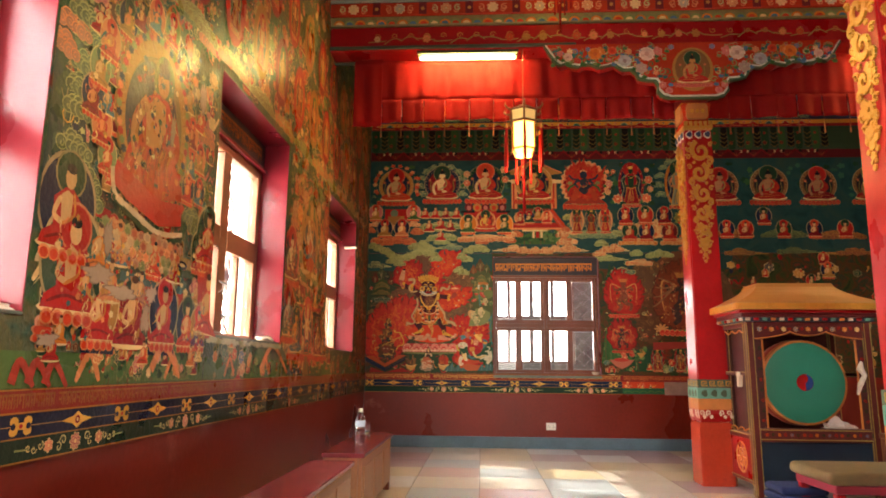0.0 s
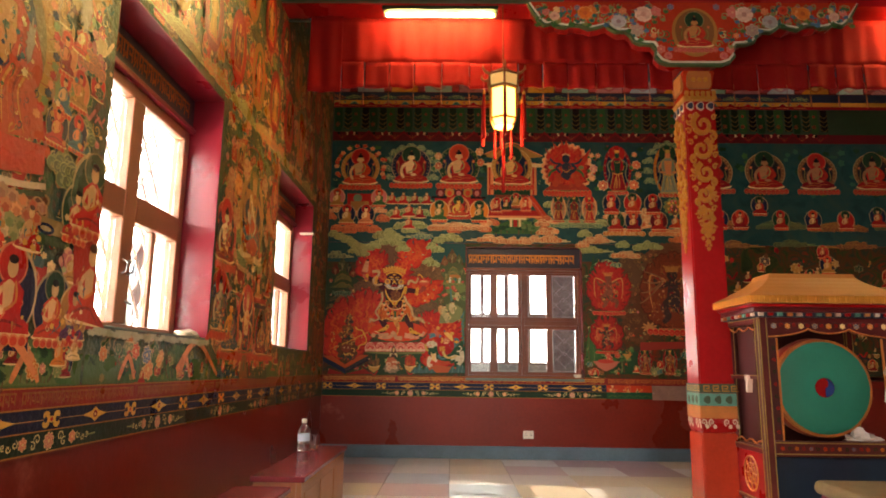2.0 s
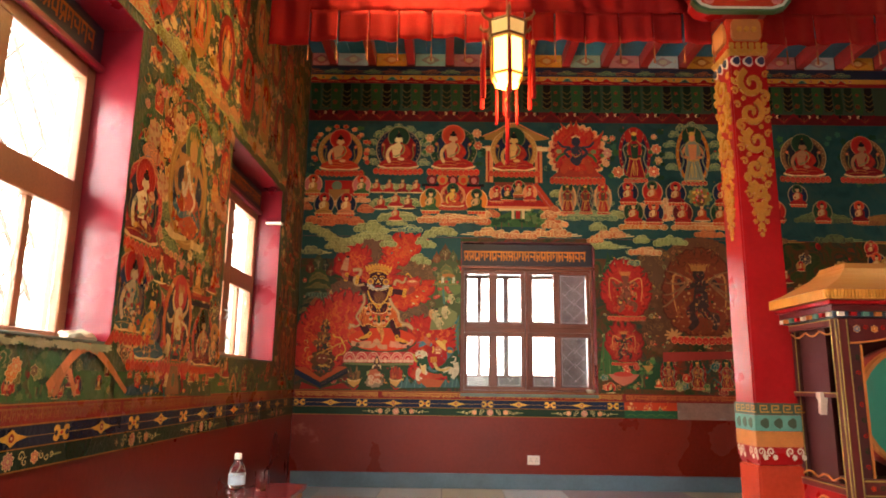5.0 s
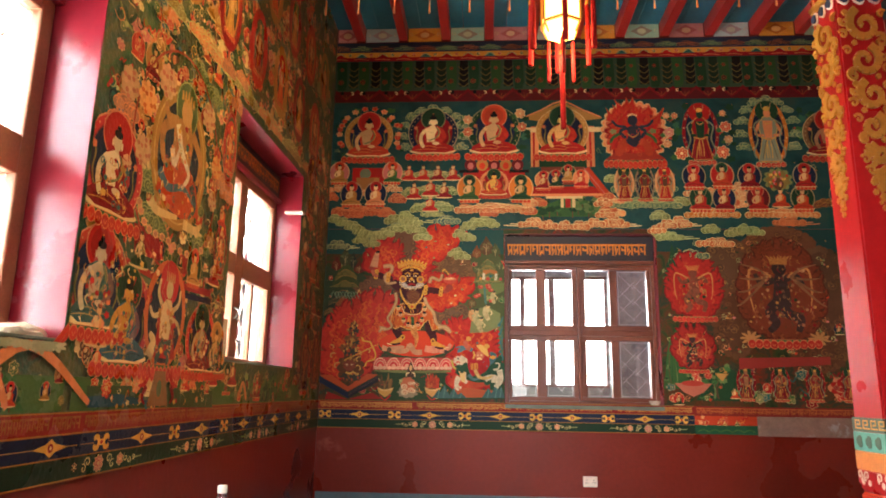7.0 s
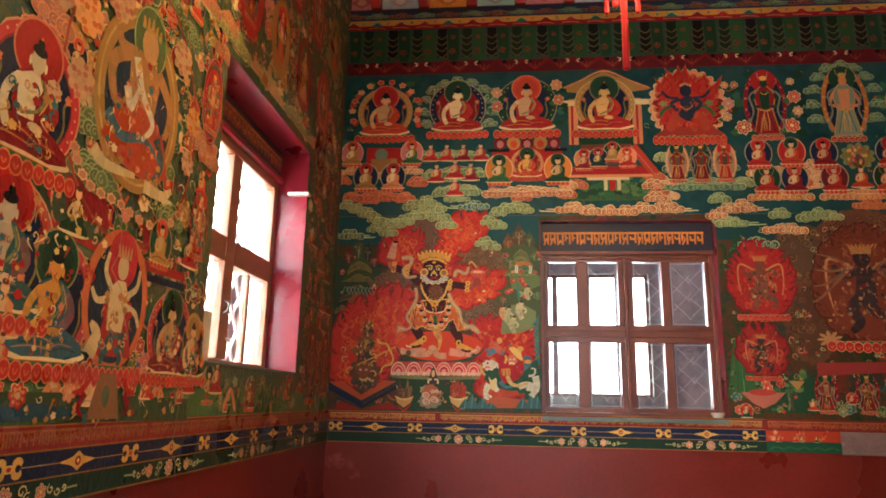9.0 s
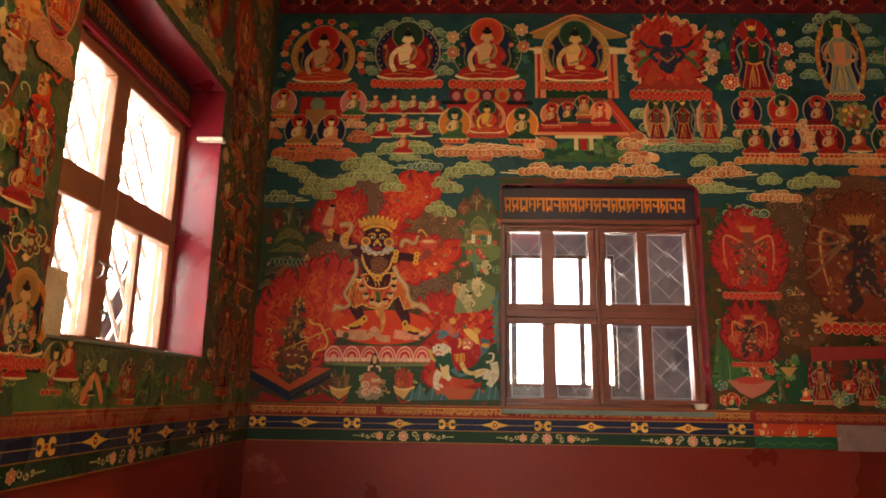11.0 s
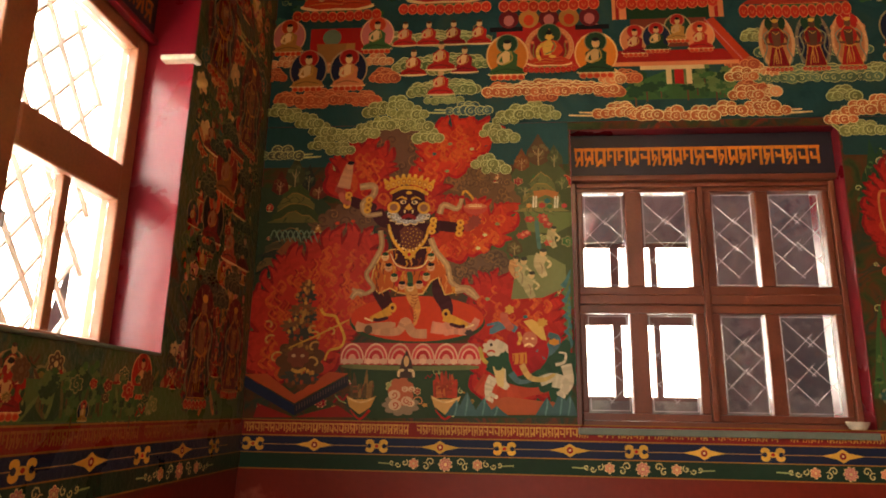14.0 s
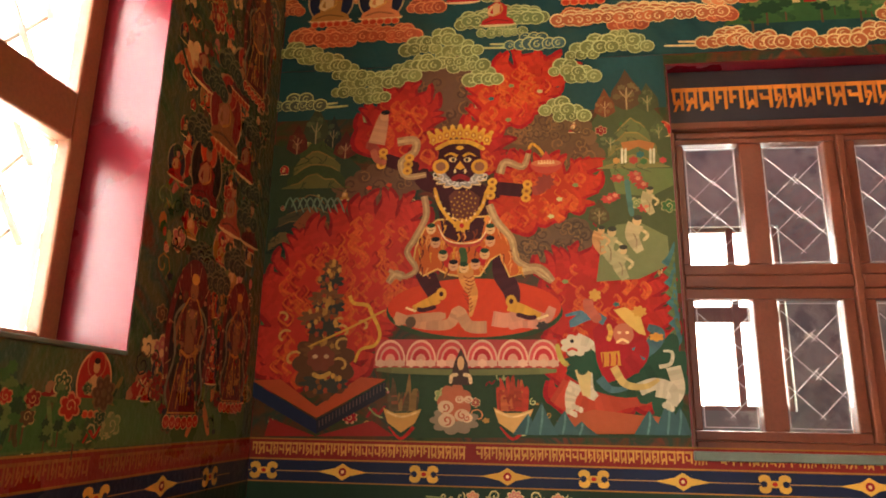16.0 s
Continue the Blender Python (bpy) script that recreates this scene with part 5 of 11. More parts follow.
def wrathful(A):
    skin, gold, sash = (0.055, 0.010, 0.012), (0.60, 0.29, 0.03), (0.36, 0.21, 0.085)
    tiger, flesh = (0.50, 0.10, 0.014), (0.50, 0.24, 0.11)
    # seat: orange disc, green rim, row of pink petals
    A.ell(*(-0.622, 1.460), 0.358, 0.125, (0.04, 0.07, 0.025), 0, 40)
    A.ell(*(-0.622, 1.476), 0.352, 0.120, (0.52, 0.042, 0.010), 1, 40)
    A.add([(-1.016, 1.346), (-0.291, 1.348), (-0.283, 1.238), (-1.025, 1.231)], (0.40, 0.05, 0.04), 0.4)
    A.stroke([(-1.011, 1.225), (-0.661, 1.217), (-0.294, 1.227)], 0.024, (0.14, 0.15, 0.05), 0.6)
    for k in range(6):
        for r, c, z in ((1.0, (0.62, 0.33, 0.19), 3), (0.88, (0.52, 0.07, 0.06), 4), (0.70, (0.62, 0.30, 0.18), 5), (0.58, (0.46, 0.03, 0.03), 6), (0.34, (0.60, 0.25, 0.15), 7)):
            x, y = sketch(692 + 54 * k, 640)
            A.ell(x, y, 0.062 * r, 0.085 * r, c, z + 0.03 * k, 14, 0, 180)
        for m in (-1, 0, 1):
            x, y = sketch(692 + 54 * k + 17 * m, 644)
            A.lobed(x, y, 0.024, 0.017, 6, 0.25, (0.62, 0.36, 0.22), 8 + 0.1 * m)
    # two pale shapes underfoot
    taper(A, [(-0.567, 1.397), (-0.640, 1.402), (-0.682, 1.462), (-0.721, 1.409), (-0.837, 1.409), (-0.944, 1.444)], 0.050, flesh, 3, 0.7)
    A.stroke([(-0.943, 1.416), (-0.861, 1.432), (-0.733, 1.443)], 0.035, flesh, 3.2)
    A.ell(*(-0.877, 1.416), 0.022, 0.024, (0.10, 0.06, 0.03), 3.6, 12)
    taper(A, [(-0.544, 1.432), (-0.480, 1.425), (-0.412, 1.452), (-0.334, 1.432), (-0.304, 1.477)], 0.062, (0.56, 0.22, 0.12), 3, 0.5)
    A.stroke([(-0.480, 1.398), (-0.424, 1.409), (-0.345, 1.402)], 0.03, (0.56, 0.22, 0.12), 3.2)
    A.lobed(*(-0.345, 1.402), 0.026, 0.02, 7, 0.3, (0.05, 0.04, 0.03), 3.8)
    # legs, anklets, feet
    taper(A, [(-0.803, 1.693), (-0.826, 1.633), (-0.786, 1.549), (-0.762, 1.502)], 0.088, skin, 4.5, 0.6)
    taper(A, [(-0.495, 1.714), (-0.502, 1.618), (-0.468, 1.547), (-0.461, 1.494)], 0.088, skin, 4.5, 0.6)
    for ax, ay, fx in ((782, 522, -1), (905, 535, 1)):
        x, y = sketch(ax, ay)
        A.ell(x, y, 0.022, 0.026, gold, 8, 14)
        A.ell(x, y, 0.009, 0.011, skin, 9, 10)
        taper(A, [(x - 0.012, y - 0.015), (x + fx * 0.05, y - 0.035), (x + fx * 0.115, y - 0.062)], 0.048, gold, 7, 0.55)
        A.stroke([(x + fx * 0.02, y - 0.052), (x + fx * 0.07, y - 0.066), (x + fx * 0.1, y - 0.062)], 0.018, skin, 8.2)
        for k in range(4):
            A.ell(x + fx * (0.108 + 0.011 * k), y - 0.070 + 0.004 * k, 0.007, 0.006, CREAM, 9, 6)
    # tiger skin with fringed edge, hanging tail
    skirt = [(-0.775, 1.848), (-0.830, 1.809), (-0.864, 1.731), (-0.874, 1.658), (-0.830, 1.609), (-0.771, 1.637), (-0.724, 1.613), (-0.660, 1.603), (-0.595, 1.607), (-0.553, 1.673), (-0.513, 1.697), (-0.474, 1.601), (-0.419, 1.615), (-0.443, 1.706), (-0.489, 1.798), (-0.558, 1.861)]
    A.add(skirt, tiger, 5.5)
    A.loop(skirt, 0.008, mixc(gold, CREAM, 0.3), 6.6)
    for i, (x, y) in enumerate(scattered(skirt, 75)):
        taper(A, [(x, y + 0.02), (x + rng.uniform(-0.008, 0.008), y), (x + rng.uniform(-0.02, 0.02), y - 0.026)], 0.009, (mixc(gold, tiger, 0.3), (0.16, 0.03, 0.01), (0.62, 0.22, 0.05))[i % 3], 6.7 + 0.01 * i)
    taper(A, [(-0.661, 1.655), (-0.646, 1.584), (-0.622, 1.525), (-0.633, 1.439)], 0.070, (0.58, 0.24, 0.05), 7.6, 0.15)
    for k in range(10):
        x, y = sketch(830 + 3 * math.sin(k), 492 + 6.5 * k)
        A.stroke([(x - 0.022 + 0.0015 * k, y + 0.004), (x, y - 0.006), (x + 0.022 - 0.0015 * k, y + 0.004)], 0.004, (0.22, 0.04, 0.012), 8.4)
    # dark trunk, breastplate, red and green apron
    A.add([(-0.795, 1.992), (-0.769, 1.878), (-0.750, 1.778), (-0.678, 1.748), (-0.591, 1.766), (-0.567, 1.874), (-0.553, 1.973), (-0.608, 2.021), (-0.742, 2.024)], skin, 6.2)
    A.add([(-0.729, 1.952), (-0.705, 1.977), (-0.632, 1.975), (-0.596, 1.944), (-0.608, 1.869), (-0.667, 1.821), (-0.716, 1.877)], (0.13, 0.035, 0.02), 7)
    for i in range(34):
        a, r = i * 2.4, 0.012 * i ** 0.5
        A.ell((-0.663, 1.906)[0] + 0.85 * r * math.cos(a), (-0.663, 1.911)[1] + r * math.sin(a), 0.0045, 0.0045, mixc(gold, BROWN, 0.4), 7.6, 5)
    for pts, w, c, z in (([(-0.790, 1.992), (-0.759, 1.898), (-0.679, 1.821), (-0.596, 1.887), (-0.567, 1.979)], 0.015, gold, 9), ([(-0.768, 1.815), (-0.733, 1.753), (-0.666, 1.733), (-0.595, 1.751), (-0.553, 1.836)], 0.012, (0.42, 0.05, 0.03), 9), ([(-0.773, 1.828), (-0.738, 1.763), (-0.666, 1.745), (-0.591, 1.763), (-0.548, 1.853)], 0.006, CREAM, 9.5), ([(-0.671, 1.728), (-0.661, 1.679), (-0.670, 1.620)], 0.03, (0.05, 0.10, 0.03), 8.8), ([(-0.714, 1.729), (-0.737, 1.692), (-0.724, 1.644)], 0.028, RED, 8.6), ([(-0.607, 1.727), (-0.583, 1.698), (-0.590, 1.650)], 0.028, RED, 8.6)):
        A.stroke(pts, w, c, z)
    A.lobed(*(-0.672, 1.821), 0.036, 0.030, 7, 0.3, gold, 10)
    A.ell(*(-0.672, 1.821), 0.010, 0.011, RED, 10.6, 8)
    for k in range(13):
        t = k / 12
        A.ell(sketch(772 + 92 * t, 350 + 44 * math.sin(math.pi * t))[0], sketch(772 + 92 * t, 350 + 44 * math.sin(math.pi * t))[1], 0.0065, 0.0065, mixc(CREAM, gold, 0.5), 10, 6)
    # garland of small pale heads
    for k, (x, y) in enumerate(((-0.801, 1.809), (-0.781, 1.749), (-0.749, 1.693), (-0.705, 1.651), (-0.661, 1.641), (-0.614, 1.655), (-0.576, 1.698), (-0.553, 1.751), (-0.553, 1.804))):
        A.ell(x, y, 0.021, 0.023, (SKIN, (0.56, 0.27, 0.12))[k % 2], 11 + 0.1 * k, 12)
        A.ell(x, y + 0.015, 0.019, 0.011, (DKGREEN, BLACK)[k % 2], 12.2, 8)
        A.stroke([(x - 0.009, y - 0.004), (x, y - 0.007), (x + 0.009, y - 0.004)], 0.003, BROWN, 12.4)
    # arms
    for up, fore, wrist, hand in (([(-0.786, 2.005), (-0.828, 2.019), (-0.861, 2.071)], [(-0.861, 2.079), (-0.942, 2.102), (-1.018, 2.131)], (678, 284), [(-1.039, 2.142), (-1.071, 2.191), (-1.097, 2.203)]), ([(-0.567, 1.994), (-0.543, 1.973), (-0.524, 1.978)], [(-0.534, 1.983), (-0.465, 1.976), (-0.377, 1.964)], (932, 341), [(-0.377, 1.964), (-0.335, 1.981), (-0.315, 2.023)])):
        A.stroke(up, 0.075, skin, 6.4)
        A.stroke(fore, 0.058, skin, 6.5)
        A.stroke(hand, 0.044, (0.30, 0.05, 0.03), 8)
        for w in (wrist, (wrist[0] + (46 if wrist[0] < 800 else -62), wrist[1] + (10 if wrist[0] < 800 else -4))):
            x, y = sketch(*w)
            for d in (-1, 0, 1):
                A.ell(x + 0.004 * d, y + 0.030 * d, 0.021, 0.019, gold, 8.6 + 0.1 * d, 12)
                A.ell(x + 0.004 * d, y + 0.030 * d, 0.008, 0.007, (0.3, 0.1, 0.02), 9.2, 8)
    # raised pale figure, skull cup
    taper(A, [(-1.051, 2.201), (-1.036, 2.271), (-1.021, 2.343)], 0.075, flesh, 9, 0.5)
    A.ell(*(-1.021, 2.330), 0.020, 0.022, flesh, 9.4, 12)
    A.ell(*(-1.016, 2.349), 0.021, 0.012, BLACK, 9.8, 10)
    A.stroke([(-1.066, 2.175), (-1.048, 2.129), (-1.005, 2.110)], 0.03, (0.40, 0.10, 0.05), 8.8)
    x, y = (-0.318, 2.089)
    A.ell(x, y, 0.068, 0.048, (0.46, 0.06, 0.03), 9, 20, 180, 360)
    A.ell(x, y, 0.062, 0.016, (0.55, 0.16, 0.06), 9.6, 18)
    A.add([(x - 0.03, y + 0.005), (x, y + 0.055), (x + 0.03, y + 0.005)], (0.5, 0.05, 0.03), 9.4)
    for k in range(6):
        A.add([(x - 0.036 + 0.012 * k, y - 0.004), (x - 0.030 + 0.012 * k, y + 0.016), (x - 0.024 + 0.012 * k, y - 0.004)], CREAM, 10)
    A.stroke([(-0.391, 2.153), (-0.374, 2.178), (-0.343, 2.151), (-0.327, 2.125)], 0.012, gold, 9)
    A.lobed(*(-0.322, 2.005), 0.040, 0.036, 9, 0.3, (0.30, 0.05, 0.03), 8.4)
    # scarves
    for pts, w in (([(-0.512, 2.048), (-0.488, 2.099), (-0.416, 2.076), (-0.391, 2.135)], 0.036), ([(-0.958, 2.206), (-0.882, 2.211), (-0.881, 2.158), (-0.937, 2.113), (-0.915, 2.047), (-0.828, 2.052)], 0.040), ([(-0.834, 1.955), (-0.824, 1.866), (-0.870, 1.768), (-0.900, 1.707), (-0.860, 1.638), (-0.914, 1.605), (-0.975, 1.634)], 0.030), ([(-0.558, 1.911), (-0.525, 1.836), (-0.466, 1.761), (-0.444, 1.672), (-0.375, 1.629), (-0.308, 1.581)], 0.034), ([(-0.421, 1.629), (-0.352, 1.633), (-0.301, 1.581)], 0.045), ([(-0.914, 1.605), (-0.950, 1.615), (-0.977, 1.579)], 0.040)):
        taper(A, pts, w, sash, 7.2, 0.6)
        taper(A, pts, w * 0.35, mixc(sash, CREAM, 0.35), 7.5, 0.3)
    # beard, head, earrings, gold crown
    A.lobed(*(-0.681, 2.033), 0.118, 0.052, 13, 0.25, mixc(CREAM, OCHRE, 0.3), 8.5)
    A.lobed(*(-0.681, 2.033), 0.108, 0.044, 13, 0.25, (0.30, 0.27, 0.22), 9)
    for k in range(11):
        A.stroke(spiral(*sketch(772 + 8.6 * k, 314 + 12 * math.sin(math.pi * k / 10)), 0.018, 1.0, (-1) ** k, k, 8), 0.005, (0.58, 0.52, 0.40), 10)
    A.add([(-0.774, 2.165), (-0.778, 2.113), (-0.755, 2.068), (-0.718, 2.023), (-0.681, 2.012), (-0.645, 2.022), (-0.608, 2.064), (-0.592, 2.107), (-0.597, 2.159), (-0.641, 2.187), (-0.730, 2.190)], skin, 10.5)
    A.stroke([(-0.718, 2.023), (-0.681, 2.040), (-0.640, 2.021)], 0.022, (0.22, 0.012, 0.012), 11)
    for s in (-1, 1):
        x, y = sketch(815 + 34 * s, 298)
        A.ell(x, y, 0.036, 0.034, gold, 11.2, 18)
        A.ell(x, y, 0.022, 0.021, (0.28, 0.12, 0.05), 11.8, 14)
        A.ell(*sketch(815 + 13 * s, 286), 0.017, 0.011, CREAM, 11.2, 10)
        A.ell(*sketch(815 + 12 * s, 286), 0.008, 0.008, BLACK, 11.6, 8)
        taper(A, [sketch(815 + 5 * s, 280), sketch(815 + 16 * s, 275), sketch(815 + 28 * s, 280)], 0.013, gold, 11.4, 0.3)
        A.ell(*sketch(815 + 9 * s, 306), 0.006, 0.011, CREAM, 11.6, 6)
    A.add([(-0.704, 2.080), (-0.682, 2.110), (-0.660, 2.078), (-0.682, 2.069)], gold, 11.6)
    A.ell(*(-0.683, 2.170), 0.017, 0.010, gold, 11.4, 10)
    A.stroke([(-0.789, 2.166), (-0.732, 2.196), (-0.683, 2.199), (-0.634, 2.192), (-0.577, 2.159)], 0.020, gold, 12)
    for k in range(9):
        t = k / 8
        x, y = sketch(768 + 94 * t, 256 - 12 * math.sin(math.pi * t))
        for m, (r, c) in enumerate(((0.021, gold), (0.012, (0.40, 0.14, 0.02)), (0.006, (0.66, 0.4, 0.08)))):
            A.lobed(x, y + 0.012, r, r * 1.25, 6, 0.3, c, 12.4 + 0.5 * m + 0.03 * k, k)
        taper(A, [(x, y + 0.02), (x + 0.003 * (k - 4), y + 0.035), (x + 0.005 * (k - 4), y + 0.05)], 0.034, gold, 12.2, 0.2)
        A.ell(x + 0.005 * (k - 4), y + 0.046, 0.010, 0.010, (0.66, 0.36, 0.05), 13.8, 8)


motif(wrathful, 4, "painted_wrathful_figure", label="dark wrathful figure with gold crown, striding on a lotus")


def offerings(A):
    for x0, c, top in ((712, (0.50, 0.26, 0.06), (0.13, 0.08, 0.03)), (908, (0.52, 0.28, 0.08), (0.40, 0.05, 0.02))):
        x, y = sketch(x0, 728)
        for k in range(26):
            a, r = rng.random() * 3.14, rng.random() ** 0.5
            taper(A, [(x + 0.05 * r * math.cos(a), y), (x + 0.06 * r * math.cos(a), y + 0.08 * r), (x + 0.07 * r * math.cos(a) + rng.uniform(-0.01, 0.01), y + 0.03 + 0.13 * r * math.sin(a))], 0.03, mixc(top, (OCHRE, BLACK, RED)[k % 3], 0.3), 1 + 0.06 * k)
        A.add([(x - 0.075, y + 0.012), (x - 0.03, y - 0.008), (x + 0.03, y - 0.006), (x + 0.08, y + 0.010), (x + 0.055, y - 0.045), (x, y - 0.082), (x - 0.055, y - 0.045)], c, 3)
        A.stroke([(x - 0.068, y), (x, y - 0.022), (x + 0.072, y)], 0.008, mixc(c, CREAM, 0.5), 4)
        taper(A, [(x + 0.05, y - 0.06), (x, y - 0.105), (x - 0.05, y - 0.06)], 0.014, RED, 2.6, 0.4)
    x, y = (-0.693, 1.052)
    A.lobed(x, y - 0.02, 0.10, 0.055, 9, 0.2, (0.24, 0.17, 0.10), 2)
    A.lobed(x, y + 0.05, 0.07, 0.075, 7, 0.2, (0.44, 0.12, 0.05), 2.4)
    for dx, dy, r in ((-0.035, 0.03, 0.032), (0.03, 0.0, 0.03), (-0.03, -0.02, 0.034), (0.05, -0.01, 0.022), (0.02, 0.06, 0.018), (0.055, 0.06, 0.018)):
        A.ell(x + dx, y + dy, r, r * 0.8, (0.62, 0.40, 0.22), 3, 14)
        A.stroke(spiral(x + dx, y + dy, r * 0.6, 1.1, 1, dx * 60, 8), r * 0.2, (0.36, 0.08, 0.04), 4)
    # dark stand with a small vase before the seat
    x, y = (-0.670, 1.228)
    A.add([(x - 0.045, y - 0.06), (x - 0.025, y + 0.03), (x, y + 0.085), (x + 0.025, y + 0.03), (x + 0.045, y - 0.06)], (0.06, 0.035, 0.025), 13.2)
    A.ell(x, y + 0.025, 0.014, 0.028, (0.52, 0.30, 0.12), 14, 12)
    for s in (-1, 1):
        A.stroke([(x + s * 0.01, y - 0.02), (x + s * 0.035, y - 0.025), (x + s * 0.04, y - 0.055)], 0.014, (0.60, 0.42, 0.2), 14)
    # altar edge and the gold, many-crowned archer on it
    A.add([(-1.528, 1.176), (-1.249, 1.032), (-0.972, 1.187), (-1.075, 1.195), (-1.252, 1.076), (-1.408, 1.182)], (0.40, 0.07, 0.02), 2)
    A.add([(-1.528, 1.172), (-1.249, 1.023), (-1.245, 0.970), (-1.523, 1.112)], NAVY, 2.2)
    A.add([(-0.972, 1.178), (-1.249, 1.023), (-1.245, 0.970), (-0.970, 1.124)], (0.02, 0.02, 0.025), 2.2)
    for k in range(20):
        A.add([sketch(566 + 6 * k, 745 - 3.5 * k), sketch(568 + 6 * k, 744 - 3.5 * k), sketch(568 + 6 * k, 756 - 3.5 * k), sketch(566 + 6 * k, 757 - 3.5 * k)], (0.09, 0.06, 0.05), 3)
    A.add([(-1.443, 1.028), (-1.249, 0.961), (-1.021, 1.025), (-0.928, 0.968), (-1.461, 0.957)], (0.26, 0.02, 0.015), 1)
    gold = (0.38, 0.19, 0.04)
    A.lobed(*(-1.232, 1.246), 0.135, 0.15, 11, 0.2, (0.13, 0.055, 0.022), 4)
    for k, (px, py, w) in enumerate(((590, 478, 16), (588, 500, 22), (580, 530, 30), (585, 545, 26), (565, 565, 34), (575, 580, 30), (570, 620, 34), (575, 680, 40))):
        x, y = sketch(px, py)
        A.lobed(x, y, w * 0.0027, 0.042, 9, 0.3, ((0.16, 0.07, 0.025), (0.05, 0.05, 0.035))[k % 2], 4.4 + 0.3 * k)
        for m in range(11):
            a = rng.random() * 6.28
            A.lobed(x + w * 0.0024 * math.cos(a) * rng.random(), y + 0.034 * math.sin(a), 0.010, 0.013, 5, 0.3, rng.choice((gold, (0.52, 0.27, 0.05), (0.20, 0.07, 0.02), (0.30, 0.05, 0.02))), 7 + 0.05 * m + 0.1 * k)
    for px, py, q, s in ((505, 600, 0.04, 1), (610, 590, 0.035, -1), (605, 615, 0.04, 1), (505, 565, 0.03, -1), (520, 640, 0.045, 1), (605, 650, 0.04, -1), (600, 575, 0.03, 1), (645, 580, 0.03, -1)):
        A.stroke(spiral(*sketch(px, py), q, 0.55, s, 0.8, 9), 0.011, (0.50, 0.27, 0.06), 9)
    A.lobed(*(-1.245, 1.268), 0.062, 0.055, 8, 0.15, (0.22, 0.06, 0.03), 9)
    for s in (-1, 1):
        A.ell(*sketch(570 + 10 * s, 632), 0.012, 0.009, (0.5, 0.3, 0.15), 9.6, 8)
    A.stroke([(-1.277, 1.206), (-1.241, 1.193), (-1.199, 1.212)], 0.018, (0.52, 0.30, 0.06), 9.6)
    taper(A, [(-1.137, 1.527), (-1.118, 1.496), (-1.060, 1.486), (-1.040, 1.453), (-1.003, 1.374), (-1.022, 1.323), (-1.080, 1.304), (-1.102, 1.253)], 0.016, (0.60, 0.33, 0.04), 10, 0.7)
    A.stroke([(-1.301, 1.314), (-1.132, 1.392), (-0.983, 1.467)], 0.009, (0.56, 0.30, 0.04), 10.2)


motif(offerings, 3.6, "painted_offerings", label="offering bowls, a gilded archer and an altar edge")


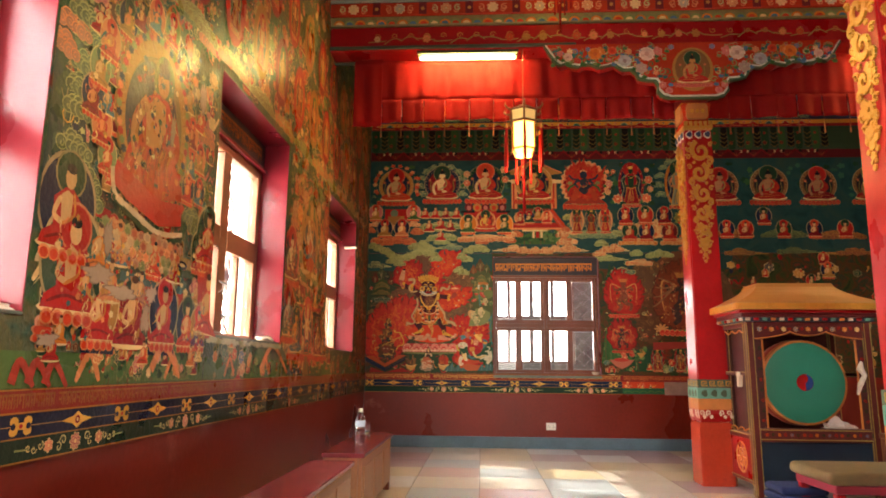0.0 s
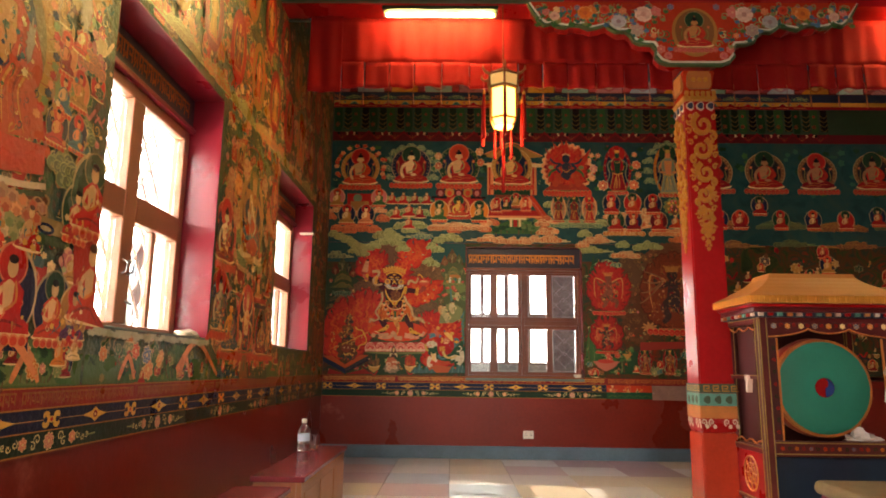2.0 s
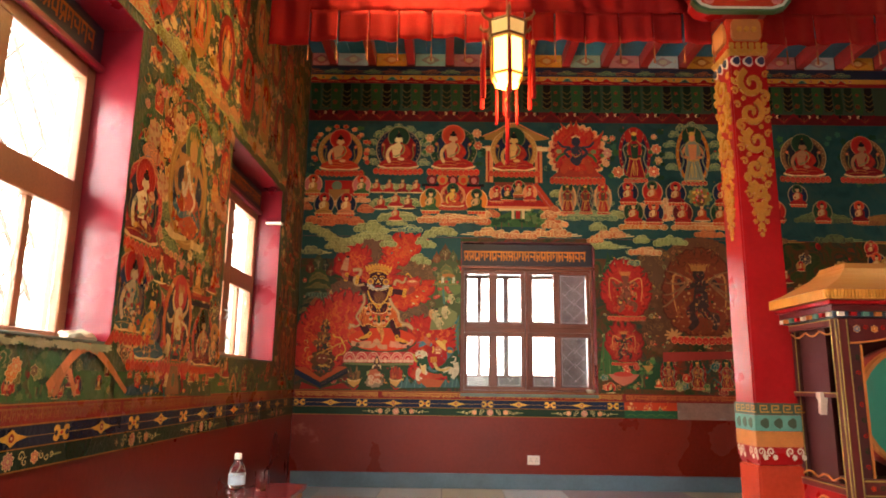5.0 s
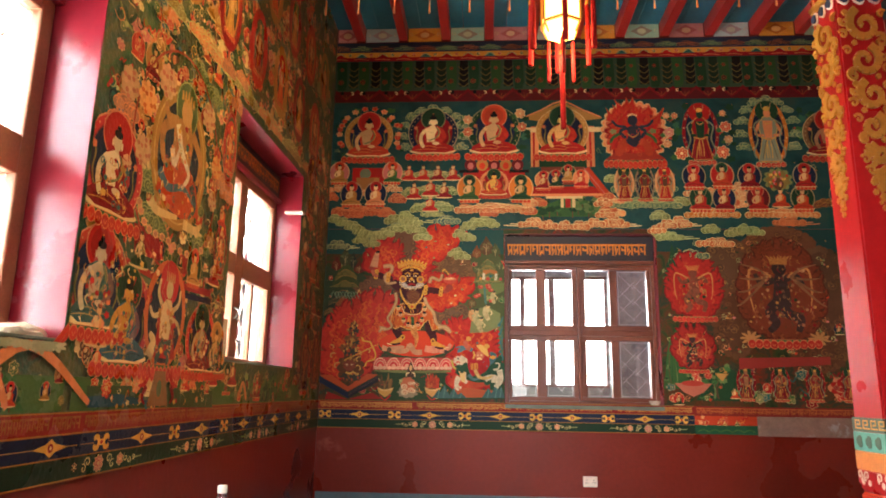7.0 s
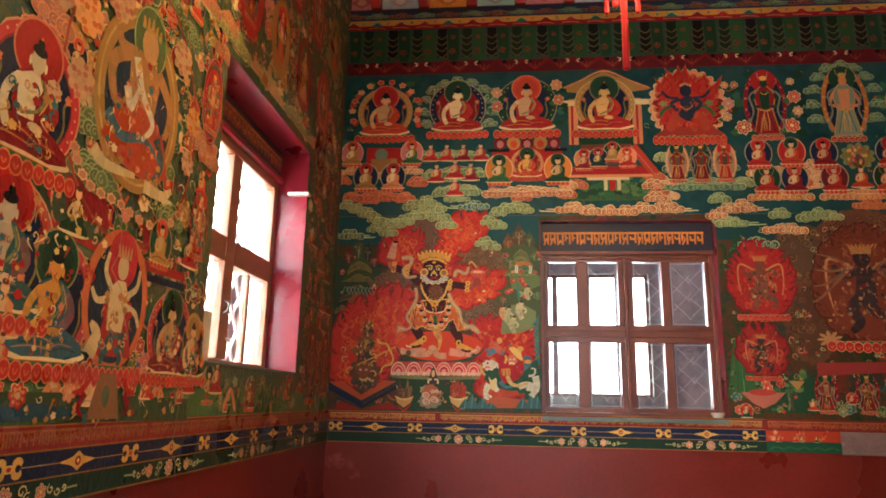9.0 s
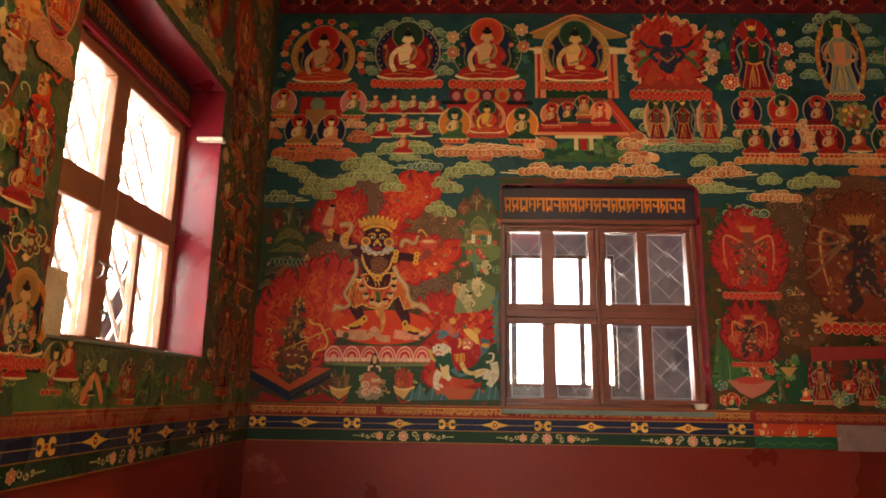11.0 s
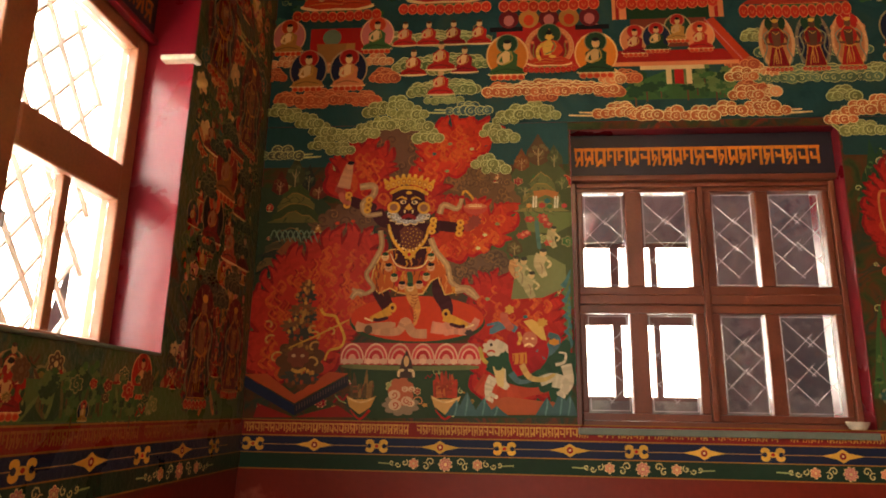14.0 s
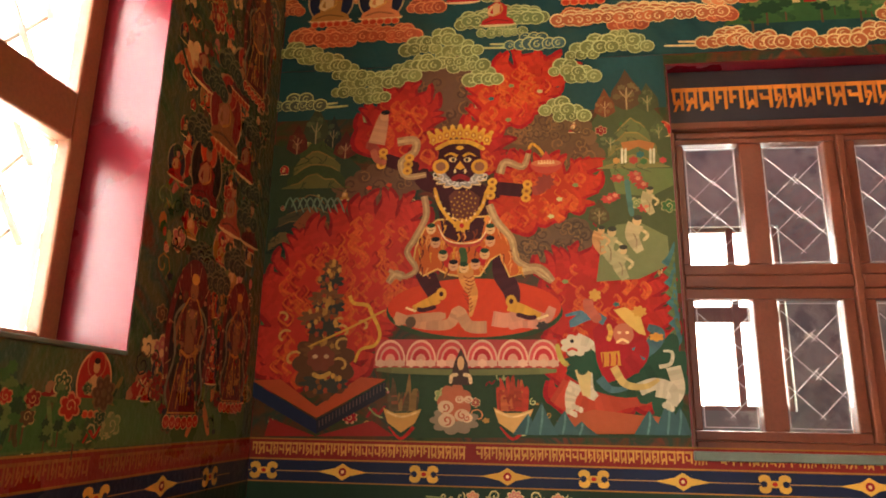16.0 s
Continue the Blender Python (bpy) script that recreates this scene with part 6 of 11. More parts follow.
def rider(A):
    mane, white, teal = (0.02, 0.06, 0.028), (0.52, 0.43, 0.27), (0.06, 0.13, 0.13)
    A.lobed(*(0.103, 1.224), 0.12, 0.17, 9, 0.25, mane, 1)
    taper(A, [(-0.296, 1.155), (-0.179, 1.093), (-0.029, 1.127), (0.140, 1.140)], 0.10, (0.40, 0.05, 0.02), 0.6, 0.5)
    A.add([(-0.298, 1.038), (-0.158, 1.082), (0.010, 1.064), (0.166, 1.056), (0.131, 0.998), (-0.246, 0.990)], (0.42, 0.09, 0.03), 0.8)
    for x0, h in ((1000, 0.09), (1030, 0.05), (1150, 0.09), (1185, 0.13), (1205, 0.10), (960, 0.12), (935, 0.08)):
        x, y = sketch(x0, 770)
        A.add([(x - 0.06, y), (x - 0.02, y + h * 0.7), (x, y + h), (x + 0.02, y + h * 0.6), (x + 0.06, y)], (0.05, 0.11, 0.10), 1.2)
        A.stroke([(x - 0.01, y), (x, y + h * 0.5), (x + 0.002, y + h * 0.9)], 0.008, (0.10, 0.20, 0.17), 1.8)
    # the beast: body, pale legs, maned pale head looking back
    taper(A, [(-0.227, 1.265), (-0.132, 1.205), (-0.005, 1.180), (0.125, 1.235)], 0.12, mane, 2.4, 0.7)
    for pts in ([(-0.185, 1.232), (-0.177, 1.157), (-0.146, 1.125)], [(-0.219, 1.178), (-0.242, 1.134), (-0.248, 1.081)], [(0.079, 1.160), (0.140, 1.140), (0.117, 1.097)], [(0.147, 1.246), (0.162, 1.161), (0.138, 1.108)]):
        taper(A, pts, 0.055, white, 3, 0.5)
    A.add([(-0.228, 1.243), (-0.161, 1.239), (-0.169, 1.125), (-0.199, 1.135)], (0.60, 0.42, 0.16), 3.4)
    for px, py in ((1005, 728), (1015, 720), (1175, 718), (1008, 690)):
        for m in range(3):
            A.ell(sketch(px, py)[0] + 0.013 * m, sketch(px, py)[1] - 0.006 * m, 0.010, 0.012, white, 4, 8)
    A.lobed(*(-0.219, 1.326), 0.06, 0.045, 8, 0.2, white, 4.2)
    taper(A, [(-0.214, 1.353), (-0.160, 1.331), (-0.139, 1.298)], 0.045, white, 4.3, 0.1)
    A.lobed(*(-0.184, 1.265), 0.09, 0.055, 9, 0.3, mane, 3.8)
    A.stroke([(-0.291, 1.331), (-0.277, 1.275), (-0.250, 1.247)], 0.02, (0.45, 0.33, 0.06), 4.4)
    A.ell(*(-0.232, 1.342), 0.008, 0.008, BLACK, 5, 8)
    A.stroke([(-0.252, 1.304), (-0.232, 1.313), (-0.211, 1.304)], 0.010, (0.45, 0.05, 0.03), 5)
    taper(A, [(0.015, 1.159), (0.080, 1.181), (0.141, 1.161), (0.142, 1.098)], 0.05, white, 4, 0.4)
    taper(A, [(0.094, 1.245), (0.137, 1.257), (0.146, 1.300), (0.113, 1.306)], 0.016, white, 4, 0.5)
    # rider in red with ochre hat and blue scarves
    A.add([(-0.151, 1.387), (-0.090, 1.443), (-0.016, 1.376), (0.045, 1.310), (0.019, 1.223), (-0.111, 1.179), (-0.140, 1.265)], (0.30, 0.012, 0.014), 5)
    A.add([(-0.124, 1.298), (-0.052, 1.305), (-0.048, 1.249), (-0.117, 1.244)], (0.55, 0.24, 0.03), 5.4)
    for k in range(3):
        A.stroke([sketch(1066 + 12 * k, 626), sketch(1067 + 12 * k, 638), sketch(1066 + 12 * k, 650)], 0.006, (0.30, 0.02, 0.015), 5.8)
    taper(A, [(-0.056, 1.223), (0.010, 1.266), (0.035, 1.321), (0.005, 1.376)], 0.07, (0.32, 0.014, 0.014), 5.2, 0.5)
    taper(A, [(0.011, 1.288), (0.078, 1.332), (0.102, 1.376), (0.060, 1.398)], 0.06, teal, 5.1, 0.4)
    taper(A, [(-0.102, 1.420), (-0.156, 1.443), (-0.234, 1.409), (-0.188, 1.454), (-0.255, 1.443)], 0.035, (0.08, 0.16, 0.18), 5.6, 0.3)
    A.stroke([(-0.164, 1.511), (-0.161, 1.470), (-0.123, 1.420)], 0.04, (0.42, 0.10, 0.05), 6)
    A.lobed(*(-0.137, 1.525), 0.026, 0.026, 6, 0.3, (0.60, 0.30, 0.05), 6.4)
    A.ell(*(-0.034, 1.371), 0.040, 0.042, (0.42, 0.13, 0.06), 6.4, 16)
    for s in (-1, 1):
        A.ell(*sketch(1102 + 7 * s, 590), 0.008, 0.006, CREAM, 7, 8)
    A.stroke([(-0.062, 1.336), (-0.039, 1.349), (-0.014, 1.336)], 0.010, CREAM, 7)
    A.add([(-0.067, 1.465), (-0.023, 1.477), (0.034, 1.443), (0.052, 1.365), (0.026, 1.372), (-0.025, 1.416)], (0.60, 0.36, 0.08), 7.4)
    A.lobed(*(0.031, 1.459), 0.030, 0.024, 7, 0.3, (0.58, 0.30, 0.05), 7.8)
    A.lobed(*(0.090, 1.359), 0.030, 0.018, 6, 0.3, (0.55, 0.24, 0.03), 6)
    A.stroke([(-0.091, 1.409), (-0.082, 1.376), (-0.094, 1.343)], 0.018, (0.56, 0.30, 0.05), 6.8)
    taper(A, [(-0.076, 1.244), (-0.037, 1.180), (0.037, 1.170), (0.091, 1.198)], 0.032, (0.50, 0.33, 0.10), 6.2, 0.4)
    taper(A, [(-0.132, 1.200), (-0.091, 1.158), (-0.027, 1.163)], 0.035, teal, 6, 0.3)


motif(rider, 3.8, "painted_rider", label="rider in red and ochre hat on a pale maned beast")


def hermits(A):
    for x0, y0, w, h, c in ((1108, 190, 0.14, 0.17, (0.14, 0.07, 0.025)), (1070, 205, 0.09, 0.12, (0.24, 0.07, 0.02)), (1145, 195, 0.10, 0.12, (0.08, 0.09, 0.03)), (1060, 395, 0.09, 0.10, (0.13, 0.09, 0.03)), (1080, 265, 0.10, 0.09, (0.10, 0.12, 0.045)), (1165, 245, 0.08, 0.09, (0.10, 0.12, 0.04))):
        leafy(A, *sketch(x0, y0), w, h, c, 1)
    ridge(A, *(0.039, 2.058), 0.34, 0.22, (0.13, 0.15, 0.045), 4)
    A.add([(-0.128, 1.580), (-0.107, 1.720), (-0.040, 1.815), (0.050, 1.825), (0.158, 1.764), (0.162, 1.647), (0.038, 1.590)], (0.17, 0.18, 0.065), 3)
    A.add([(-0.057, 2.061), (-0.034, 1.948), (0.101, 1.933), (0.194, 1.979), (0.198, 2.053)], (0.13, 0.16, 0.045), 3)
    A.add([(-0.006, 2.173), (0.069, 2.183), (0.132, 2.166), (0.116, 2.126), (0.063, 2.153), (0.006, 2.129)], (0.38, 0.13, 0.03), 4)
    for px in (1100, 1106, 1150, 1156):
        A.stroke([sketch(px, 265), sketch(px, 278), sketch(px, 292)], 0.010, (0.62, 0.55, 0.35), 4.4)
    for px, py, r, c in ((1120, 286, 0.020, (0.42, 0.05, 0.03)), (1132, 276, 0.018, TEAL), (1138, 288, 0.016, GREEN), (1090, 287, 0.016, (0.55, 0.25, 0.06)), (1172, 286, 0.016, (0.45, 0.05, 0.04))):
        A.lobed(*sketch(px, py), r, r * 0.9, 6, 0.25, c, 4.6)
    A.stroke([(0.010, 2.009), (0.015, 1.935), (0.024, 1.850)], 0.022, (0.07, 0.16, 0.12), 4)
    for px, py in ((1092, 318), (1122, 312), (1135, 330), (1085, 350), (1075, 355), (1140, 370), (1125, 320)):
        A.lobed(*sketch(px, py), 0.030, 0.020, 7, 0.35, (0.44, 0.05, 0.03), 4.6)
        A.lobed(*sketch(px + 3, py - 2), 0.012, 0.010, 5, 0.35, (0.55, 0.18, 0.08), 5)
    # pale seated and leaning people of the hermitage
    for px, py, q, c in ((1148, 360, 0.10, (0.40, 0.32, 0.14)), (1080, 440, 0.13, (0.34, 0.30, 0.13)), (1125, 420, 0.13, (0.42, 0.32, 0.15)), (1100, 470, 0.12, (0.36, 0.30, 0.13)), (1062, 430, 0.10, (0.50, 0.24, 0.08))):
        x, y = sketch(px, py)
        taper(A, [(x, y + q * 0.4), (x - q * 0.12, y), (x + q * 0.1, y - q * 0.5)], q * 0.5, c, 5, 0.5)
        A.ell(x + q * 0.05, y + q * 0.5, q * 0.14, q * 0.16, mixc(c, SKIN, 0.6), 5.6, 10)
        A.ell(x + q * 0.07, y + q * 0.6, q * 0.14, q * 0.09, (0.05, 0.05, 0.03), 6, 8)
        A.stroke([(x + q * 0.1, y + q * 0.25), (x + q * 0.35, y + q * 0.05), (x + q * 0.2, y - q * 0.15)], q * 0.1, mixc(c, CREAM, 0.4), 5.8)
        A.stroke([(x - q * 0.1, y + q * 0.1), (x, y - q * 0.1), (x - q * 0.02, y - q * 0.4)], q * 0.04, mixc(c, BROWN, 0.5), 5.9)
    for k in range(9):
        taper(A, [sketch(1175 + 2 * k, 470 + 18 * k), sketch(1185 + 2 * k, 455 + 18 * k), sketch(1192, 430 + 18 * k)], 0.03, ((0.05, 0.14, 0.13), (0.10, 0.14, 0.05))[k % 2], 4 + 0.1 * k)


motif(hermits, 2.6, "painted_hermits", label="pale hermits on a green hillside with trees and a small hut")

# right of the window
def oval(x, y, rx, ry, n=16):
    return [(x + rx * math.cos(2 * math.pi * i / n), y + ry * (math.sin(2 * math.pi * i / n) + 0.12 * max(0, math.sin(2 * math.pi * i / n)) ** 3)) for i in range(n)]


def dancer(A, x, y, q, body, fire, edge, hot):
    """A figure dancing in an oval of fire, hung with ornament, on a petal seat."""
    blaze(A, oval(x, y, q * 0.72, q * 0.86), fire, edge, hot, 0.05, 46)
    for pts, w in (([(-0.05, -0.1), (0.12, -0.34), (0.32, -0.42), (0.26, -0.66)], 0.20), ([(-0.05, -0.1), (-0.22, -0.3), (-0.12, -0.5), (-0.26, -0.66)], 0.20), ([(0.08, 0.3), (0.3, 0.36), (0.42, 0.2)], 0.13), ([(-0.1, 0.3), (-0.32, 0.22), (-0.44, 0.4)], 0.13), ([(0, -0.2), (0.02, 0.1), (0, 0.38)], 0.34)):
        taper(A, [(x + q * u, y + q * v) for u, v in pts], q * w, body, 8, 0.5)
    A.ell(x, y + q * 0.5, q * 0.13, q * 0.14, body, 8.6, 16)
    for k in range(7):
        taper(A, [(x + q * (0.04 * k - 0.12), y + q * 0.58), (x + q * (0.05 * k - 0.15), y + q * 0.68), (x + q * (0.07 * k - 0.21), y + q * 0.74)], q * 0.06, mixc(OCHRE, hot, 0.4), 9, 0.2)
    for s in (-1, 1):
        taper(A, [(x + s * q * 0.14, y + q * 0.34), (x + s * q * 0.5, y + q * 0.5), (x + s * q * 0.56, y + q * 0.1), (x + s * q * 0.5, y - q * 0.3)], q * 0.05, mixc(OCHRE, PEACH, 0.4), 8.8, 0.3)
    jewels(A, x, y - q * 0.05, q * 0.36, q * 0.42, 46, 9.4, (OCHRE, (0.5, 0.22, 0.08), CRIM, BROWN, DKGREEN))
    lotus(A, x, y - q * 0.95, q * 1.3, q * 0.24, (0.42, 0.04, 0.02), PEACH, 10, 9)


motif(lambda A: dancer(A, 1.94, 2.0, 0.31, (0.20, 0.06, 0.03), (0.36, 0.02, 0.014), (0.20, 0.012, 0.012), (0.50, 0.09, 0.025)), 3, "painted_fire_figure", label="brown figure dancing in a red fire")
motif(lambda A: (dancer(A, 1.90, 1.44, 0.21, (0.06, 0.03, 0.025), (0.30, 0.02, 0.014), (0.16, 0.012, 0.012), (0.44, 0.10, 0.03)), A.add([(1.72, 1.15), (2.05, 1.15), (1.97, 1.07), (1.88, 1.03), (1.8, 1.07)], (0.42, 0.12, 0.07), 12), A.ell(1.88, 1.15, 0.1, 0.025, (0.5, 0.05, 0.03), 12.6), A.add([(2.08, 1.24), (2.2, 1.24), (2.14, 1.17)], (0.46, 0.22, 0.05), 12)), 2.8, "painted_fire_figure", label="small dark figure in fire above an offering bowl")
for pts, c in ((oval(2.3, 2.2, 0.26, 0.24), (0.11, 0.055, 0.025)), (oval(2.75, 2.38, 0.34, 0.2), (0.13, 0.05, 0.022)), (oval(2.28, 1.68, 0.18, 0.3), (0.11, 0.045, 0.02)), (oval(3.1, 2.0, 0.26, 0.36), (0.10, 0.05, 0.025)), (oval(3.02, 1.52, 0.26, 0.26), (0.11, 0.045, 0.02))):
    motif(lambda A: smoke(A, pts, c, 0.07, 30), 1, "painted_smoke")
motif(lambda A: (dancer(A, 2.72, 1.95, 0.5, (0.055, 0.03, 0.026), (0.17, 0.035, 0.015), (0.09, 0.02, 0.012), (0.34, 0.11, 0.03)), [taper(A, [(2.72 + s * 0.1, 2.12), (2.72 + s * (0.2 + 0.04 * k), 2.2 - 0.1 * k), (2.72 + s * (0.34 + 0.02 * k), 2.24 - 0.13 * k)], 0.026, (0.22, 0.10, 0.04), 9, 0.3) for s in (-1, 1) for k in range(4)], [A.lobed(2.72 + s * 0.3, 1.56, 0.1, 0.07, 9, 0.6, (0.42, 0.2, 0.06), 10) for s in (-1, 1)], jewels(A, 2.72, 1.98, 0.3, 0.34, 110, 13, (OCHRE, (0.4, 0.2, 0.08), CRIM, BROWN, (0.3, 0.12, 0.05))), A.add([(2.3, 1.38), (3.1, 1.4), (3.1, 1.33), (2.3, 1.28)], (0.26, 0.03, 0.022), 12)), 2.8, "painted_fire_figure", label="dark many-armed figure in smoke and fire")
for x in (2.35, 2.65, 2.95, 3.25):
    motif(lambda A: (standing(A, x, 1.0, 0.32, DKGREEN, MAROON, CRIM, (0.24, 0.02, 0.018), (0.3, 0.13, 0.05)), jewels(A, x, 1.15, 0.05, 0.1, 16, 12, (CRIM, OCHRE, DKGREEN, BROWN))), 3, "painted_attendant")
motif(lambda A: filler(A, 1.65, 3.4, 0.98, 1.3, 40, (0.05, 0.1), (BROWN, CRIM, GREEN, OLIVE, TEAL, RED)), 1.8, "painted_foliage")
motif(lambda A: filler(A, 3.0, 6.5, 1.0, 2.5, 120, (0.08, 0.2), (RED, CRIM, OCHRE, DKGREEN, BROWN, NAVY)), 1, "painted_foliage")
motif(lambda A: filler(A, -1.5, 0.18, 0.97, 2.4, 70, (0.03, 0.07), (DKGREEN, GREEN, BROWN, OLIVE, CRIM)), 0.3, "painted_foliage")

for a, b, c, d, n in ((-1.5, 0.18, 1.0, 1.3, 20), (1.66, 3.2, 1.0, 2.5, 150), (-1.5, 3.2, 2.72, 3.86, 50)):
    def tendrils(A):
        for k in range(n):
            x, y, q = rng.uniform(a, b), rng.uniform(c, d), rng.uniform(0.012, 0.035)
            A.stroke(spiral(x, y, q, rng.uniform(0.7, 1.4), rng.choice((-1, 1)), rng.random() * 6, 8), 0.005, rng.choice((PALE, mixc(PALE, GREEN, 0.5), PEACH, OCHRE, DKGREEN)), 0.2 * (k % 9))
            A.lobed(x + q, y - q * 0.5, q * 0.5, q * 0.35, 5, 0.35, rng.choice((VERM, OLIVE, PINK, DKGREEN, OCHRE)), 2.5 + 0.2 * (k % 9))
    motif(tendrils, 1.3, "painted_tendrils")

# painted pleated hanging and frieze below the ceiling
val = thing("painted_valance", "painted green and red pleated hanging below the frieze", "mural", "", "structure")
panel("north", [(LX + 0.01, RX, 3.90, 4.35)], mat("valance_green", (0.022, 0.055, 0.02), 0.5, 0, 0.3, 5, 0.2), "valance_ground", val)


def valance(A):
    x = LX + 0.02
    A.rect(LX + 0.012, RX, 3.9, 4.02, MAROON, 0)
    k = 0
    while x < 4.6:
        w = 0.225
        A.add([(x, 4.345), (x + w * 0.45, 4.345), (x + w * 0.5, 4.1), (x + w * 0.42, 4.03), (x + 0.02, 4.03)], (DKGREEN, mixc(DKGREEN, GREEN, 0.6))[k % 2], 1)
        A.add([(x + w * 0.62, 4.345), (x + w * 0.98, 4.345), (x + w, 4.06), (x + w * 0.6, 4.06)], BLACK if k % 2 else mixc(BLACK, DKGREEN, 0.4), 1)
        for m in range(4):
            A.stroke([(x + w * 0.55, 4.28 - 0.06 * m), (x + w * 0.8, 4.24 - 0.06 * m), (x + w * 1.02, 4.28 - 0.06 * m)], 0.010, mixc(OCHRE, DKGREEN, 0.65), 3)
        flower(A, x + w * 0.22, 4.12, 0.03, MAROON, mixc(OCHRE, MAROON, 0.4), 6, 3)
        flower(A, x + w * 0.24, 4.26, 0.022, CRIM, mixc(OCHRE, DKGREEN, 0.5), 5, 3)
        A.add([(x, 4.04), (x + w / 2, 3.93), (x + w, 4.04), (x + w, 4.0), (x + w / 2, 3.905), (x, 4.0)], mixc(CRIM, MAROON, 0.5), 2)
        A.ell(x + w * 0.3, 4.0, 0.02, 0.02, BLACK, 3, 10)
        A.stroke(spiral(x + w * (0.2 if k % 2 else 0.75), 3.99, 0.022, 0.7, 1 if k % 2 else -1, 1.0, 7), 0.012, CREAM, 4)
        for m in range(3):
            A.stroke([(x + w * 0.5, 3.93), (x + w * (0.3 + 0.2 * m), 3.98)], 0.01, mixc(CRIM, OCHRE, 0.35), 4)
        x += w
        k += 1


motif(valance, 1, "pleats", parent=val)
frieze = thing("painted_frieze", "blue, orange and red painted frieze under the ceiling", "mural", "", "structure")
panel("north", [(LX + 0.01, RX, 4.35, 4.56)], mat("frieze_navy", (0.012, 0.02, 0.05), 0.5), "frieze_ground", frieze)


def frieze_art(A):
    A.rect(LX + 0.012, RX, 4.352, 4.395, CRIM, 0)
    A.rect(LX + 0.012, RX, 4.395, 4.45, (0.66, 0.30, 0.04), 0)
    x, k = LX + 0.05, 0
    while x < 4.6:
        cloud(A, x, 4.50, 0.2, 0.06, (NAVY, TEAL)[k % 2], (PEACH, PALE)[k % 2], 4)
        A.add([(x - 0.06, 4.39), (x - 0.03, 4.43), (x, 4.44), (x + 0.03, 4.43), (x + 0.06, 4.39)], (RED, TEAL, CRIM)[k % 3], 2)
        A.stroke([(x - 0.05, 4.4), (x, 4.435), (x + 0.05, 4.4)], 0.009, PALE, 4)
        flower(A, x + 0.1, 4.42, 0.02, (GREEN, RED)[k % 2], CREAM, 5, 3)
        A.stroke([(x - 0.08, 4.37), (x, 4.375), (x + 0.08, 4.365)], 0.009, mixc(PEACH, CRIM, 0.3), 3)
        x += 0.22
        k += 1


motif(frieze_art, 1, "frieze_band", parent=frieze)
SQ = [(0.62, 0.24, 0.22), (0.58, 0.68, 0.66), (0.72, 0.31, 0.04), (0.38, 0.54, 0.38)]
for i, x in enumerate([LX - 0.18 + 0.002] + JX[:-1]):
    def square(A):
        a, b = max(LX + 0.02, x + 0.05), x + 0.44 - 0.05
        c = SQ[i % 4]
        A.rect(a, b, 4.565, 4.715, c, 0)
        m = (a + b) / 2
        A.add([(m - 0.11, 4.64), (m, 4.7), (m + 0.11, 4.64), (m, 4.58)], mixc(c, RED, 0.45), 1)
        A.ell(m, 4.64, 0.045, 0.03, mixc(c, CREAM, 0.5), 2, 12)
        for s in (-1, 1):
            A.stroke(spiral(m + s * 0.14, 4.64, 0.025, 1, s, 0, 8), 0.008, mixc(c, CREAM, 0.5), 2)
    motif(square, 1, "joist_panel", parent=frieze)


